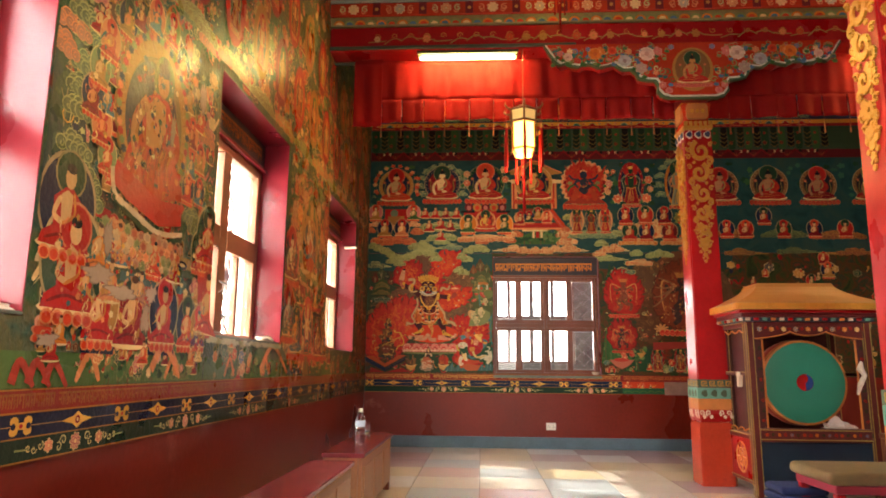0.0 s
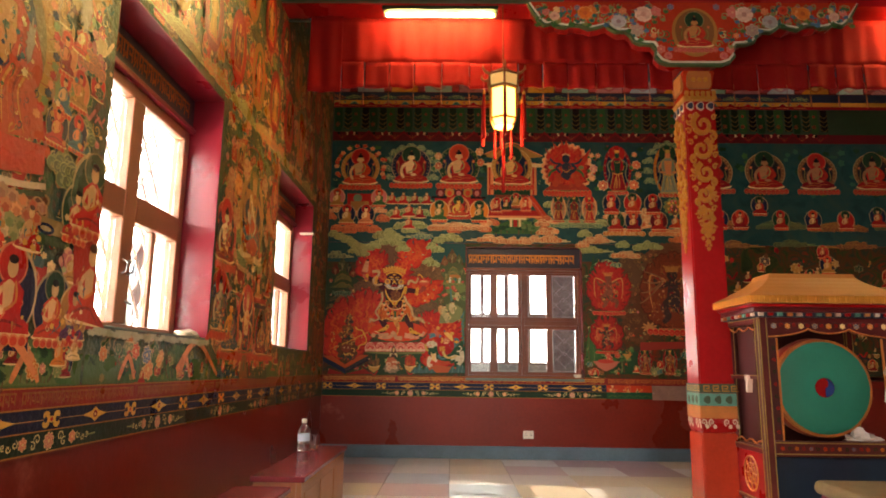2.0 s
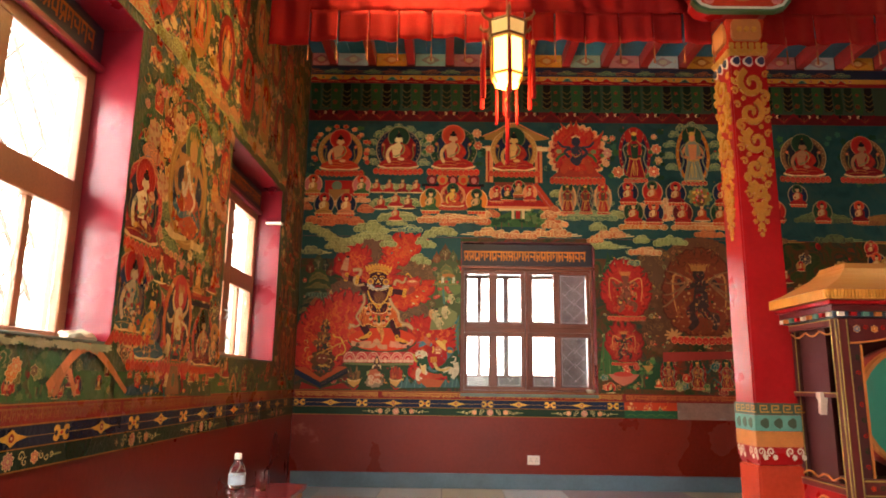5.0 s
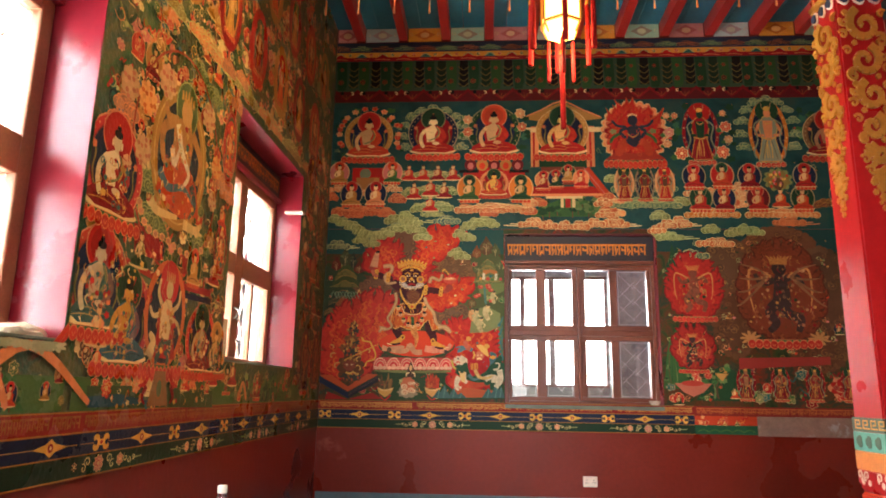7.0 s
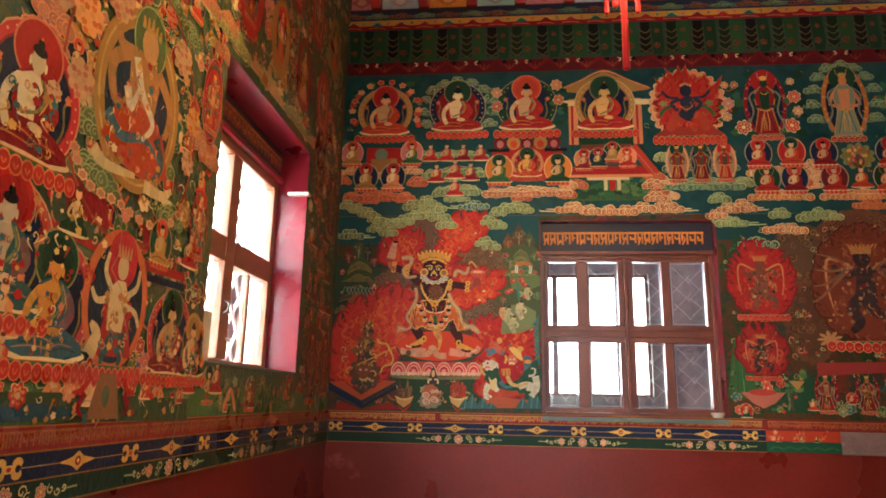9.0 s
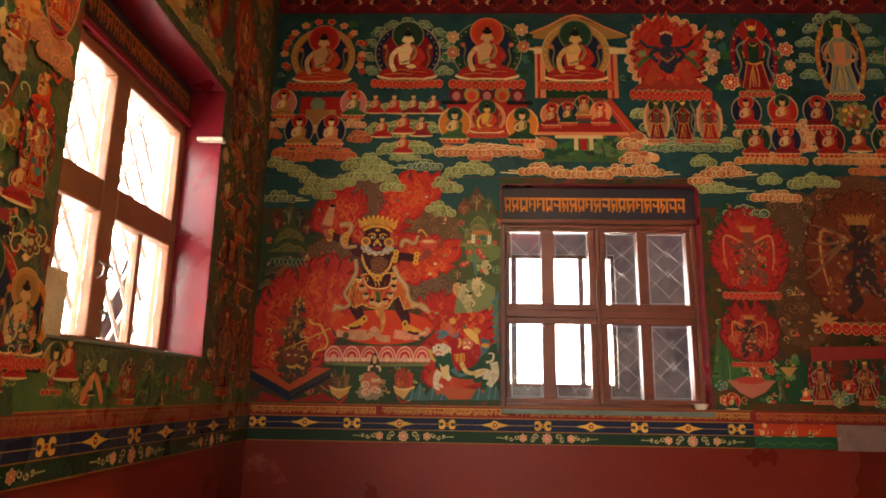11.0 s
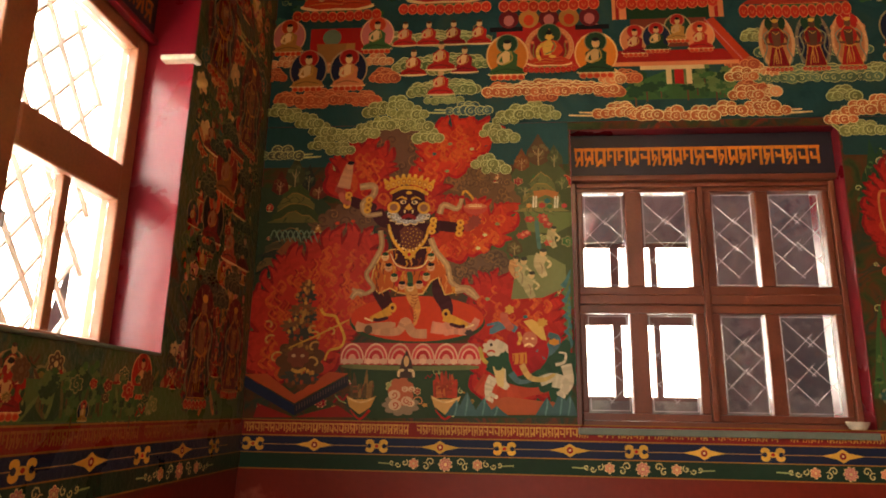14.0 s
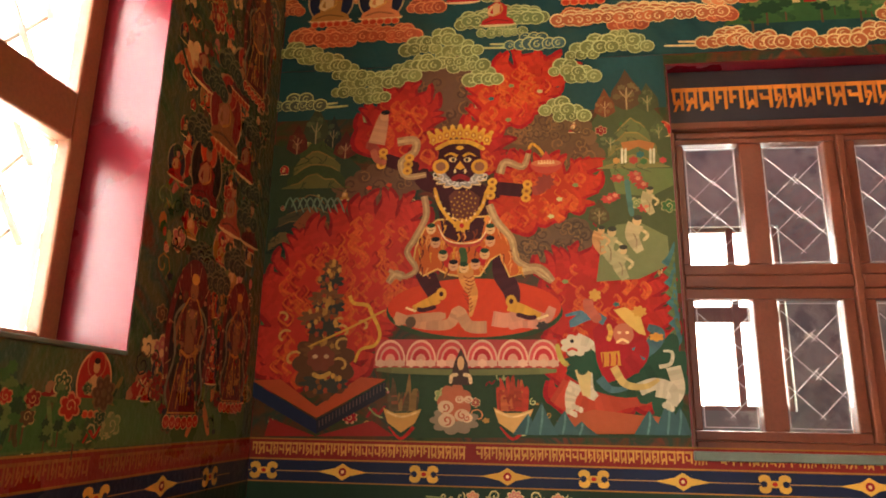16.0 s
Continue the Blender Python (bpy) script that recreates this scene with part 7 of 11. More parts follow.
# ---- dado border, on both walls ----
def border(A, u0, u1, u_knot, u_rose, tone=(0.5, 0.24, 0.05), skip=None):
    A.rect(u0, u1, 0.872, 0.95, (0.22, 0.02, 0.015), 0)
    A.rect(u0, u1, 0.946, 0.952, GILT, 1)
    A.rect(u0, u1, 0.869, 0.875, GILT, 1)
    A.rect(u0, u1, 0.788, 0.868, NAVY, 0)
    A.rect(u0, u1, 0.785, 0.79, GILT, 1)
    A.rect(u0, u1, 0.71, 0.785, (0.014, 0.035, 0.018), 0)
    A.rect(u0, u1, 0.705, 0.711, GILT, 1)
    g0 = u0
    while g0 < u1 - 0.1:
        g1 = min(u1, g0 + 0.9)
        if not (skip and skip[0] < (g0 + g1) / 2 < skip[1]):
            glyphs(A, g0 + 0.01, g1 - 0.01, 0.887, 0.936, tone, 2)
        g0 = g1
    k = math.ceil((u0 - u_knot) / 0.322)
    while u_knot + 0.322 * k < u1 - 0.04:
        x = u_knot + 0.322 * k
        A.stroke([(x - 0.16, 0.828), (x + 0.16, 0.828)], 0.006, mixc(GILT, CREAM, 0.2), 1)
        if k % 2 == 0:
            for s in (-1, 1):
                A.ell(x + s * 0.035, 0.845, 0.022, 0.016, YELLOW, 2, 10)
                A.ell(x + s * 0.035, 0.812, 0.022, 0.016, YELLOW, 2, 10)
                A.ell(x + s * 0.038, 0.828, 0.012, 0.012, NAVY, 3, 8)
            A.rect(x - 0.03, x + 0.03, 0.816, 0.84, YELLOW, 2)
            A.ell(x, 0.828, 0.01, 0.008, RED, 4, 8)
        else:
            A.add([(x - 0.1, 0.828), (x - 0.03, 0.842), (x, 0.86), (x + 0.03, 0.842), (x + 0.1, 0.828), (x + 0.03, 0.814), (x, 0.796), (x - 0.03, 0.814)], YELLOW, 2)
            A.ell(x, 0.828, 0.016, 0.016, CRIM, 3, 10)
            A.ell(x, 0.828, 0.007, 0.007, CREAM, 4, 7)
        k += 1
    k = math.ceil((u0 + 0.1 - u_rose) / 0.965)
    while u_rose + 0.965 * k < u1 - 0.1:
        x = u_rose + 0.965 * k
        flower(A, x, 0.747, 0.036, (0.5, 0.14, 0.12), CREAM, 9, 2)
        for s in (-1, 1):
            flower(A, x + s * 0.16, 0.748, 0.027, mixc(PINK, PEACH, 0.5), CREAM, 6, 2)
            for m, (dx, dy) in enumerate(((0.075, 0.758), (0.1, 0.736), (0.205, 0.752), (0.24, 0.742), (0.27, 0.75))):
                A.stroke(spiral(x + s * dx, dy, 0.022 - 0.002 * m, 1.1, s, m, 8), 0.006, mixc(PALE, CREAM, 0.5), 2)
            A.stroke([(x + s * 0.27, 0.745), (x + s * 0.34, 0.748)], 0.012, mixc(PALE, GREEN, 0.4), 2)
        k += 1


bord = thing("border_north", "painted border of writing, gold knots and flowers along the end wall", "mural", "", "structure")
motif(lambda A: border(A, LX + 0.012, 1.88, -0.81, -0.46, skip=None), 1, "border_band", parent=bord)
motif(lambda A: (A.rect(1.88, 2.42, 0.79, 0.868, VERM, 0), A.rect(1.88, RX, 0.872, 0.95, (0.2, 0.02, 0.015), 0), glyphs(A, 1.9, 3.4, 0.885, 0.938, mixc(OCHRE, RED, 0.5), 2), A.rect(1.88, 2.42, 0.71, 0.788, (0.02, 0.09, 0.04), 0), [A.stroke([(1.9 + 0.1 * k, 0.73), (1.95 + 0.1 * k, 0.75), (2.0 + 0.1 * k, 0.73)], 0.012, GREEN, 2) for k in range(5)], filler(A, 1.9, 2.4, 0.8, 0.86, 18, (0.03, 0.05), (PEACH, ORANGE, RED))), 1.1, "border_patch", parent=bord)
tagged(part("plaster_patch", box(2.42, 3.4, BY - 0.008, BY - 0.001, 0.70, 0.868, 0.002, 1), mat("bare_grey_pink_plaster", (0.26, 0.15, 0.11), 0.75, 0, 0.35, 9, 0.5, 50, (0.35, 0.3, 0.27), 0.55)), "bare unpainted plaster patch in the border", "wall", "", "structure")
bord_w = thing("border_west", "painted border of writing, gold knots and flowers along the window wall", "mural", "", "structure")
for a, b in ((-3.0, 1.5), (1.5, 5.3), (5.3, BY - 0.012)):
    motif(lambda A: border(A, a, b, 2.22, 2.54, (0.30, 0.11, 0.03)), 1, "border_band", "west", bord_w)

# ---- the window wall's mural ----
mural_w = thing("mural_west", "crowded religious mural painted on the window wall", "mural", "", "structure")
panel("west", wall_pieces(-3.0, BY - 0.007, 0.95, 4.9, [(a - 0.002, b + 0.002, SILL - 0.002, HEAD + 0.002) for a, b in WINDOW_Y]), M_LEFT, "painted_ground", mural_w, "dark green, ochre and red painted ground")
free = lambda x, y: not any(a - 0.07 < x < b + 0.07 and SILL - 0.07 < y < HEAD + 0.07 for a, b in WINDOW_Y)


def west(draw, level=3.0, name="painted_figure", label=""):
    return motif(draw, level, name, "west", mural_w, label)


for a, b, c, d, n in ((-1, 2.2, 2.9, 4.8, 60), (2.2, 3.7, 1.0, 2.9, 150), (2.2, 5.2, 2.85, 3.6, 130), (2.5, 5.2, 3.6, 4.8, 90), (5.15, 6.55, 1.0, 2.9, 130), (5.2, 8.0, 2.85, 3.7, 130), (5.2, 8.98, 3.7, 4.8, 120), (8.1, 8.95, 1.0, 3.7, 90), (3.7, 5.2, 0.98, 1.2, 46), (6.6, 8.1, 0.98, 1.2, 40)):
    dim = (DKGREEN, GREEN, BROWN, OLIVE, CRIM, mixc(GREEN, BLACK, 0.4), RED, mixc(OCHRE, GREEN, 0.5)) if d < 1.3 else None
    west(lambda A: filler(A, a + 0.06, b - 0.06, c, d, int(n * (0.7 if dim else 1.6)), (0.07, 0.16), dim, free), 0.6, "painted_foliage")
    west(lambda A: filler(A, a + 0.05, b - 0.05, c, d, int(n * (1.2 if dim else 2.2)), (0.03, 0.075), dim, free), 1.4, "painted_petals")
# the last patch, by the far corner, has its shade mixed into darker colours
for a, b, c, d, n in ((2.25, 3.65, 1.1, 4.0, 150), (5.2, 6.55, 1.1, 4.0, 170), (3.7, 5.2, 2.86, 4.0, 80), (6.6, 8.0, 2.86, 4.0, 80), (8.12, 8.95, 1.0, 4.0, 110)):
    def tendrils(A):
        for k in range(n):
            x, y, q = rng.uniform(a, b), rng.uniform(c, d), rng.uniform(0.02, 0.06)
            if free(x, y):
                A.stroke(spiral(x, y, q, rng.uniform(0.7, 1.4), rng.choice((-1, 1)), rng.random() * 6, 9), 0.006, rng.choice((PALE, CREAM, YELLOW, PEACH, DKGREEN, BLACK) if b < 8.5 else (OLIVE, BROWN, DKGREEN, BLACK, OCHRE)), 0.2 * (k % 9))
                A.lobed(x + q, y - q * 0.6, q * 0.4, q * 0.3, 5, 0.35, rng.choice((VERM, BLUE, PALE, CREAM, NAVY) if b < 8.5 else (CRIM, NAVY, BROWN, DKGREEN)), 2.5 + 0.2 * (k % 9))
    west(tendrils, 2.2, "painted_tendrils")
# green meadow strip below the windows
for a, b in ((-0.5, 2.2), (2.2, 3.68), (3.7, 5.15), (5.2, 6.6), (6.6, 8.9)):
    west(lambda A: [A.rect(a, b, 0.955, 1.08, mixc(GREEN, OLIVE, 0.25), 0)] + [hill(A, rng.uniform(a + 0.3, b - 0.3), 0.96, 0.5, rng.uniform(0.1, 0.2), rng.choice((GREEN, DKGREEN, mixc(GREEN, OLIVE, 0.5))), 7) for _ in range(4)], 1.2, "painted_meadow", "green painted meadow with hills")
    # flowers from the far window on are painted darker, for the shade there
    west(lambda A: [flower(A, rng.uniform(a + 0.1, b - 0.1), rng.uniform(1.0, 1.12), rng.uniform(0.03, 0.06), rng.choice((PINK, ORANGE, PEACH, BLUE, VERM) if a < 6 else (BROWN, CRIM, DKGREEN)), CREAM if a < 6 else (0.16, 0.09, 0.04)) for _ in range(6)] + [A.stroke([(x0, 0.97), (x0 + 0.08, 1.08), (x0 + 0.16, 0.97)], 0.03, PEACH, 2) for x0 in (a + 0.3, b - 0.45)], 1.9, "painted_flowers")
def sketch_near(u, v):
    """Drawing grid of the panel between the near windows, laid on the wall in metres."""
    u, v = u / 1000, v / 1000
    w = -1.1762 * u + 0.0023 * v + 1
    return ((0.1228 * u + 0.3238 * v + 1.8943) / w, (-1.2057 * u + -1.8131 * v + 2.2054) / w)


def sketch_far(u, v):
    """Drawing grid of the panel between the far windows, laid on the wall in metres."""
    u, v = u / 1000, v / 1000
    w = -1.1294 * u + 0.0040 * v + 1
    return ((-3.6680 * u + 0.3756 * v + 5.0445) / w, (-1.1668 * u + -1.6534 * v + 2.1916) / w)


# figures between the near windows
def ring(A, x, y, rx, ry, w, col, z=2, n=40):
    A.loop([(x + rx * math.cos(2 * math.pi * i / n), y + ry * math.sin(2 * math.pi * i / n)) for i in range(n)], w, col, z)


DUSK, ROSE, DULL = (0.035, 0.055, 0.045), (0.44, 0.19, 0.10), (0.12, 0.15, 0.06)
west(lambda A: [A.add([(2.127, 2.331), (2.288, 2.438), (2.450, 1.730), (2.316, 1.671), (2.182, 1.625)], DUSK, 0)] + [leafy(A, *sketch_near(x, y), 0.17, 0.26, c, 1) for x, y, c in ((120, 130, (0.06, 0.10, 0.045)), (108, 210, (0.05, 0.09, 0.04)), (100, 290, (0.04, 0.08, 0.05)), (85, 330, (0.05, 0.08, 0.06)))], 1.9, "painted_tree")
west(lambda A: [cloud(A, *sketch_near(x, y), 0.2, 0.13, f, l, 3) for x, y, f, l in ((130, 35, ROSE, PEACH), (105, 65, ROSE, PEACH), (150, 20, DULL, mixc(OLIVE, PALE, 0.45)), (158, 60, DULL, mixc(OLIVE, PALE, 0.45)), (150, 110, DULL, mixc(OLIVE, PALE, 0.45)), (142, 150, DULL, mixc(OLIVE, PALE, 0.45)), (140, 185, DULL, mixc(OLIVE, PALE, 0.45)), (128, 250, DULL, mixc(OLIVE, PALE, 0.45)), (132, 285, DULL, mixc(OLIVE, PALE, 0.45)), (150, 315, DULL, mixc(OLIVE, PALE, 0.45)), (150, 345, DULL, mixc(OLIVE, PALE, 0.45)), (275, 45, ROSE, PEACH), (330, 20, DULL, mixc(OLIVE, PALE, 0.45)), (365, 70, ROSE, PEACH), (395, 95, ROSE, PEACH), (362, 240, ROSE, PEACH), (352, 330, DULL, mixc(OLIVE, PALE, 0.45)), (345, 400, DULL, mixc(OLIVE, PALE, 0.45)), (335, 380, DULL, mixc(OLIVE, PALE, 0.45)), (225, 25, DULL, mixc(OLIVE, PALE, 0.45)))], 2.3, "painted_cloud")
for i, (x, y, s) in enumerate(((2.42, 2.36, 0.17), (2.50, 2.30, 0.18), (2.45, 2.16, 0.17), (2.42, 2.02, 0.18), (2.52, 2.06, 0.16), (2.50, 1.93, 0.17), (2.56, 1.82, 0.16), (2.62, 2.46, 0.18), (2.72, 2.54, 0.17), (2.86, 2.60, 0.18), (3.02, 2.62, 0.18), (3.16, 2.50, 0.18), (3.26, 2.36, 0.17), (3.32, 2.18, 0.18), (3.34, 2.02, 0.17), (3.32, 1.88, 0.17), (3.42, 2.30, 0.17), (3.44, 2.08, 0.17), (2.58, 2.20, 0.15), (3.46, 1.90, 0.16))):
    west(lambda A: (monk(A, x, y, s, (RED, VERM, OCHRE, CRIM, (0.06, 0.14, 0.16))[i % 5], (None, PEACH, OLIVE, NAVY)[i % 4], (SKIN, PEACH)[i % 2]), jewels(A, x, y + 0.05, 0.06, 0.06, 5, 9)), 2.8, "painted_attendant")


def enthroned(A):
    x, y = 2.93, 1.72
    A.lobed(x, 2.20, 0.37, 0.42, 28, 0.05, (0.30, 0.16, 0.04), 0)
    A.ell(x, 2.20, 0.345, 0.395, (0.42, 0.21, 0.04), 0.5, 36)
    A.ell(x, 2.17, 0.27, 0.32, (0.20, 0.13, 0.04), 1, 32)
    A.ell(x - 0.03, 2.16, 0.245, 0.295, (0.025, 0.03, 0.045), 1.4, 32)
    for k in range(30):
        a = radians(-30 + 8 * k)
        A.stroke([(x + 0.28 * math.cos(a), 2.2 + 0.33 * math.sin(a)), (x + 0.335 * math.cos(a + 0.06), 2.2 + 0.385 * math.sin(a + 0.06))], 0.010, (mixc(OCHRE, CREAM, 0.35), (0.34, 0.08, 0.02))[k % 2], 1.2)
    A.ell(x + 0.05, 2.40, 0.105, 0.13, (0.14, 0.17, 0.05), 2, 24)
    A.ell(x + 0.05, 2.40, 0.085, 0.108, (0.07, 0.11, 0.035), 2.5, 24)
    # robe, knees, bare shoulder
    A.add([(x - 0.26, y + 0.16), (x - 0.22, y + 0.28), (x - 0.12, y + 0.36), (x - 0.13, y + 0.52), (x - 0.03, y + 0.60), (x + 0.1, y + 0.60), (x + 0.2, y + 0.5), (x + 0.19, y + 0.34), (x + 0.28, y + 0.26), (x + 0.32, y + 0.15), (x + 0.1, y + 0.10), (x - 0.12, y + 0.10)], (0.50, 0.05, 0.018), 3)
    A.add([(x - 0.08, y + 0.32), (x - 0.1, y + 0.5), (x - 0.02, y + 0.58), (x + 0.08, y + 0.57), (x + 0.1, y + 0.44), (x + 0.05, y + 0.32)], (0.46, 0.20, 0.06), 4)
    taper(A, [(x - 0.09, y + 0.53), (x - 0.18, y + 0.40), (x - 0.16, y + 0.26), (x - 0.06, y + 0.22)], 0.07, (0.46, 0.20, 0.06), 4.4, 0.6)
    taper(A, [(x + 0.15, y + 0.53), (x + 0.22, y + 0.38), (x + 0.12, y + 0.28), (x + 0.02, y + 0.27)], 0.09, (0.46, 0.06, 0.02), 4.6, 0.6)
    for k in range(12):
        taper(A, [(x + 0.18 - 0.03 * k, y + 0.36 - 0.006 * k), (x + 0.14 - 0.028 * k, y + 0.26), (x + 0.2 - 0.04 * k, y + 0.13)], 0.014, ((0.56, 0.22, 0.05), (0.22, 0.02, 0.012), (0.52, 0.10, 0.03))[k % 3], 5 + 0.05 * k)
    A.ell(x + 0.04, y + 0.67, 0.058, 0.075, (0.50, 0.24, 0.08), 5, 16)
    A.ell(x + 0.04, y + 0.735, 0.058, 0.035, (0.03, 0.02, 0.02), 5.4, 14)
    A.ell(x + 0.04, y + 0.78, 0.026, 0.026, (0.03, 0.02, 0.02), 5.5, 10)
    jewels(A, x, y + 0.26, 0.24, 0.13, 90, 6, (NAVY, CREAM, (0.5, 0.2, 0.04), CRIM, DKGREEN, (0.3, 0.05, 0.02)))
    jewels(A, x, y + 0.56, 0.2, 0.16, 110, 6, (NAVY, CREAM, OCHRE, CRIM, DKGREEN, (0.05, 0.12, 0.12)))
    for k in range(44):
        a = radians(-40 + 6 * k)
        A.lobed(x + 0.33 * math.cos(a), 2.2 + 0.385 * math.sin(a), 0.024, 0.02, 6, 0.3, (PEACH, RED, OLIVE, NAVY)[k % 4], 6.2 + 0.02 * (k % 9))
    # red cushion with cream edges and tiered pale petals
    A.add([(x - 0.30, y + 0.18), (x - 0.33, y + 0.08), (x - 0.2, y + 0.03), (x + 0.1, y - 0.03), (x + 0.34, y + 0.02), (x + 0.33, y + 0.13), (x + 0.1, y + 0.1), (x - 0.12, y + 0.14)], (0.44, 0.03, 0.018), 7)
    taper(A, [(x - 0.33, y + 0.14), (x - 0.29, y + 0.03), (x - 0.14, y - 0.01), (x + 0.1, y - 0.06), (x + 0.36, y - 0.02)], 0.030, (0.62, 0.45, 0.24), 7.4, 0.8)
    taper(A, [(x - 0.31, y + 0.02), (x - 0.14, y - 0.04), (x + 0.1, y - 0.09), (x + 0.36, y - 0.05)], 0.024, (0.05, 0.08, 0.03), 7.3, 0.8)
    for r in range(4):
        for k in range(13 - r):
            c = rng.choice((PEACH, (0.50, 0.33, 0.16), OLIVE, ROSE, (0.46, 0.10, 0.04)))
            A.lobed(x - 0.34 + 0.058 * k + 0.03 * r, y - 0.10 - 0.045 * r + 0.008 * math.sin(k), 0.034, 0.028, 6, 0.25, mixc(c, CREAM, 0.25), 8 + 0.02 * k - 0.3 * r)
            A.lobed(x - 0.34 + 0.058 * k + 0.03 * r, y - 0.105 - 0.045 * r, 0.022, 0.018, 5, 0.25, c, 8.6 + 0.02 * k - 0.3 * r)


west(enthroned, 3.2, label="large seated figure in orange before an ochre halo, on a red cushion")


def court(A):
    """The crowded court below: red robes, dark steps and pale arches."""
    for pts, c in (([(2.494, 1.264), (2.733, 1.286), (2.745, 1.096), (2.502, 1.111)], CRIM), ([(2.757, 1.276), (2.923, 1.283), (2.945, 1.096), (2.748, 1.101)], RED), ([(3.003, 1.298), (3.275, 1.322), (3.302, 1.096), (3.037, 1.103)], RED), ([(2.783, 1.389), (3.364, 1.403), (3.366, 1.315), (2.787, 1.291)], (0.42, 0.04, 0.025)), ([(2.494, 1.477), (3.207, 1.572), (3.341, 1.460), (2.761, 1.387), (2.531, 1.267)], (0.07, 0.085, 0.04)), ([(3.488, 1.697), (3.673, 1.831), (3.737, 1.185), (3.584, 1.184)], (0.40, 0.03, 0.018))):
        A.add(pts, c, 0)
    for pts, c in (([(2.464, 1.607), (2.733, 1.600), (2.723, 1.549), (2.461, 1.561)], (0.30, 0.20, 0.07)), ([(2.462, 1.554), (2.725, 1.539), (2.718, 1.503), (2.461, 1.518)], (0.07, 0.10, 0.035)), ([(2.458, 1.682), (2.631, 1.670), (2.630, 1.628), (2.468, 1.624)], (0.34, 0.02, 0.02)), ([(3.192, 1.584), (3.469, 1.593), (3.466, 1.531), (3.190, 1.526)], (0.30, 0.20, 0.07)), ([(3.203, 1.522), (3.467, 1.525), (3.459, 1.490), (3.199, 1.476)], (0.06, 0.09, 0.035)), ([(2.743, 1.438), (3.345, 1.437), (3.339, 1.395), (2.741, 1.394)], (0.07, 0.13, 0.11)), ([(2.193, 1.455), (2.336, 1.460), (2.342, 1.423), (2.200, 1.416)], NAVY), ([(2.299, 1.205), (2.500, 1.229), (2.500, 1.190), (2.320, 1.174)], (0.16, 0.01, 0.012)), ([(2.505, 1.116), (2.747, 1.110), (2.744, 1.077), (2.511, 1.081)], NAVY), ([(3.034, 1.119), (3.299, 1.115), (3.305, 1.082), (3.040, 1.082)], NAVY)):
        A.add(pts, c, 1)
    for u, v in ((178, 415), (318, 470)):
        x, y = sketch_near(u, v)
        A.ell(x, y, 0.055, 0.022, NAVY, 2, 14)
        A.ell(x, y, 0.035, 0.010, (0.42, 0.30, 0.12), 2.5, 12)
    for u, v, r, c in ((228, 520, 0.09, ROSE), (278, 545, 0.10, (0.60, 0.42, 0.2)), (322, 570, 0.07, (0.60, 0.42, 0.2)), (155, 585, 0.11, (0.56, 0.28, 0.08)), (344, 570, 0.06, (0.5, 0.3, 0.1)), (90, 470, 0.11, (0.55, 0.42, 0.22)), (140, 480, 0.10, (0.50, 0.40, 0.2))):
        x, y = sketch_near(u, v)
        A.ell(x, y, r, r * 0.85, c, 2, 20, 0, 180)
        A.ell(x, y, r * 0.82, r * 0.7, ((0.03, 0.06, 0.035), NAVY)[u % 2], 2.5, 20, 0, 180)
    jewels(A, *(2.901, 1.404), 0.42, 0.10, 120, 4)
    jewels(A, *(2.890, 1.187), 0.36, 0.10, 110, 4)


west(court, 2.5, "painted_pavilion", "red and olive painted pavilion with arches and dark steps")
for u, v, s, robe, halo in ((105, 445, 0.40, RED, NAVY), (112, 555, 0.44, RED, (0.05, 0.08, 0.045)), (165, 480, 0.24, ORANGE, None), (200, 470, 0.22, (0.10, 0.18, 0.2), None), (232, 470, 0.2, RED, None), (345, 480, 0.24, RED, DKGREEN), (358, 590, 0.40, VERM, None), (360, 470, 0.36, RED, DKGREEN), (165, 605, 0.32, RED, OCHRE), (222, 615, 0.38, CRIM, None), (280, 610, 0.34, RED, NAVY), (322, 615, 0.28, VERM, NAVY), (343, 615, 0.24, (0.12, 0.04, 0.10), OCHRE), (185, 535, 0.22, PEACH, None), (240, 545, 0.2, ROSE, None), (300, 500, 0.2, RED, None), (265, 490, 0.2, VERM, OLIVE), (140, 540, 0.2, OCHRE, None)):
    x, y = sketch_near(u, v)
    west(lambda A: (monk(A, x, y, s, robe, halo), jewels(A, x, y + 0.2 * s, 0.28 * s, 0.22 * s, 14, 9)), 3.4, "painted_attendant")
west(lambda A: [taper(A, [sketch_near(u - 24, 655), sketch_near(u, 612), sketch_near(u + 24, 660)], 0.05, PEACH, 1, 0.5) for u in (285, 480)] + [taper(A, [sketch_near(u, 680), sketch_near(u + 18, 640), sketch_near(u + 40, 685)], 0.04, (0.40, 0.05, 0.03), 1, 0.5) for u in (10, 40, 70)] + [monk(A, *sketch_near(u, v), 0.13, c) for u, v, c in ((95, 610, ORANGE), (405, 615, ORANGE), (425, 612, VERM), (80, 640, RED), (245, 645, VERM), (330, 648, ORANGE), (345, 640, CREAM))], 3.4, "painted_people")

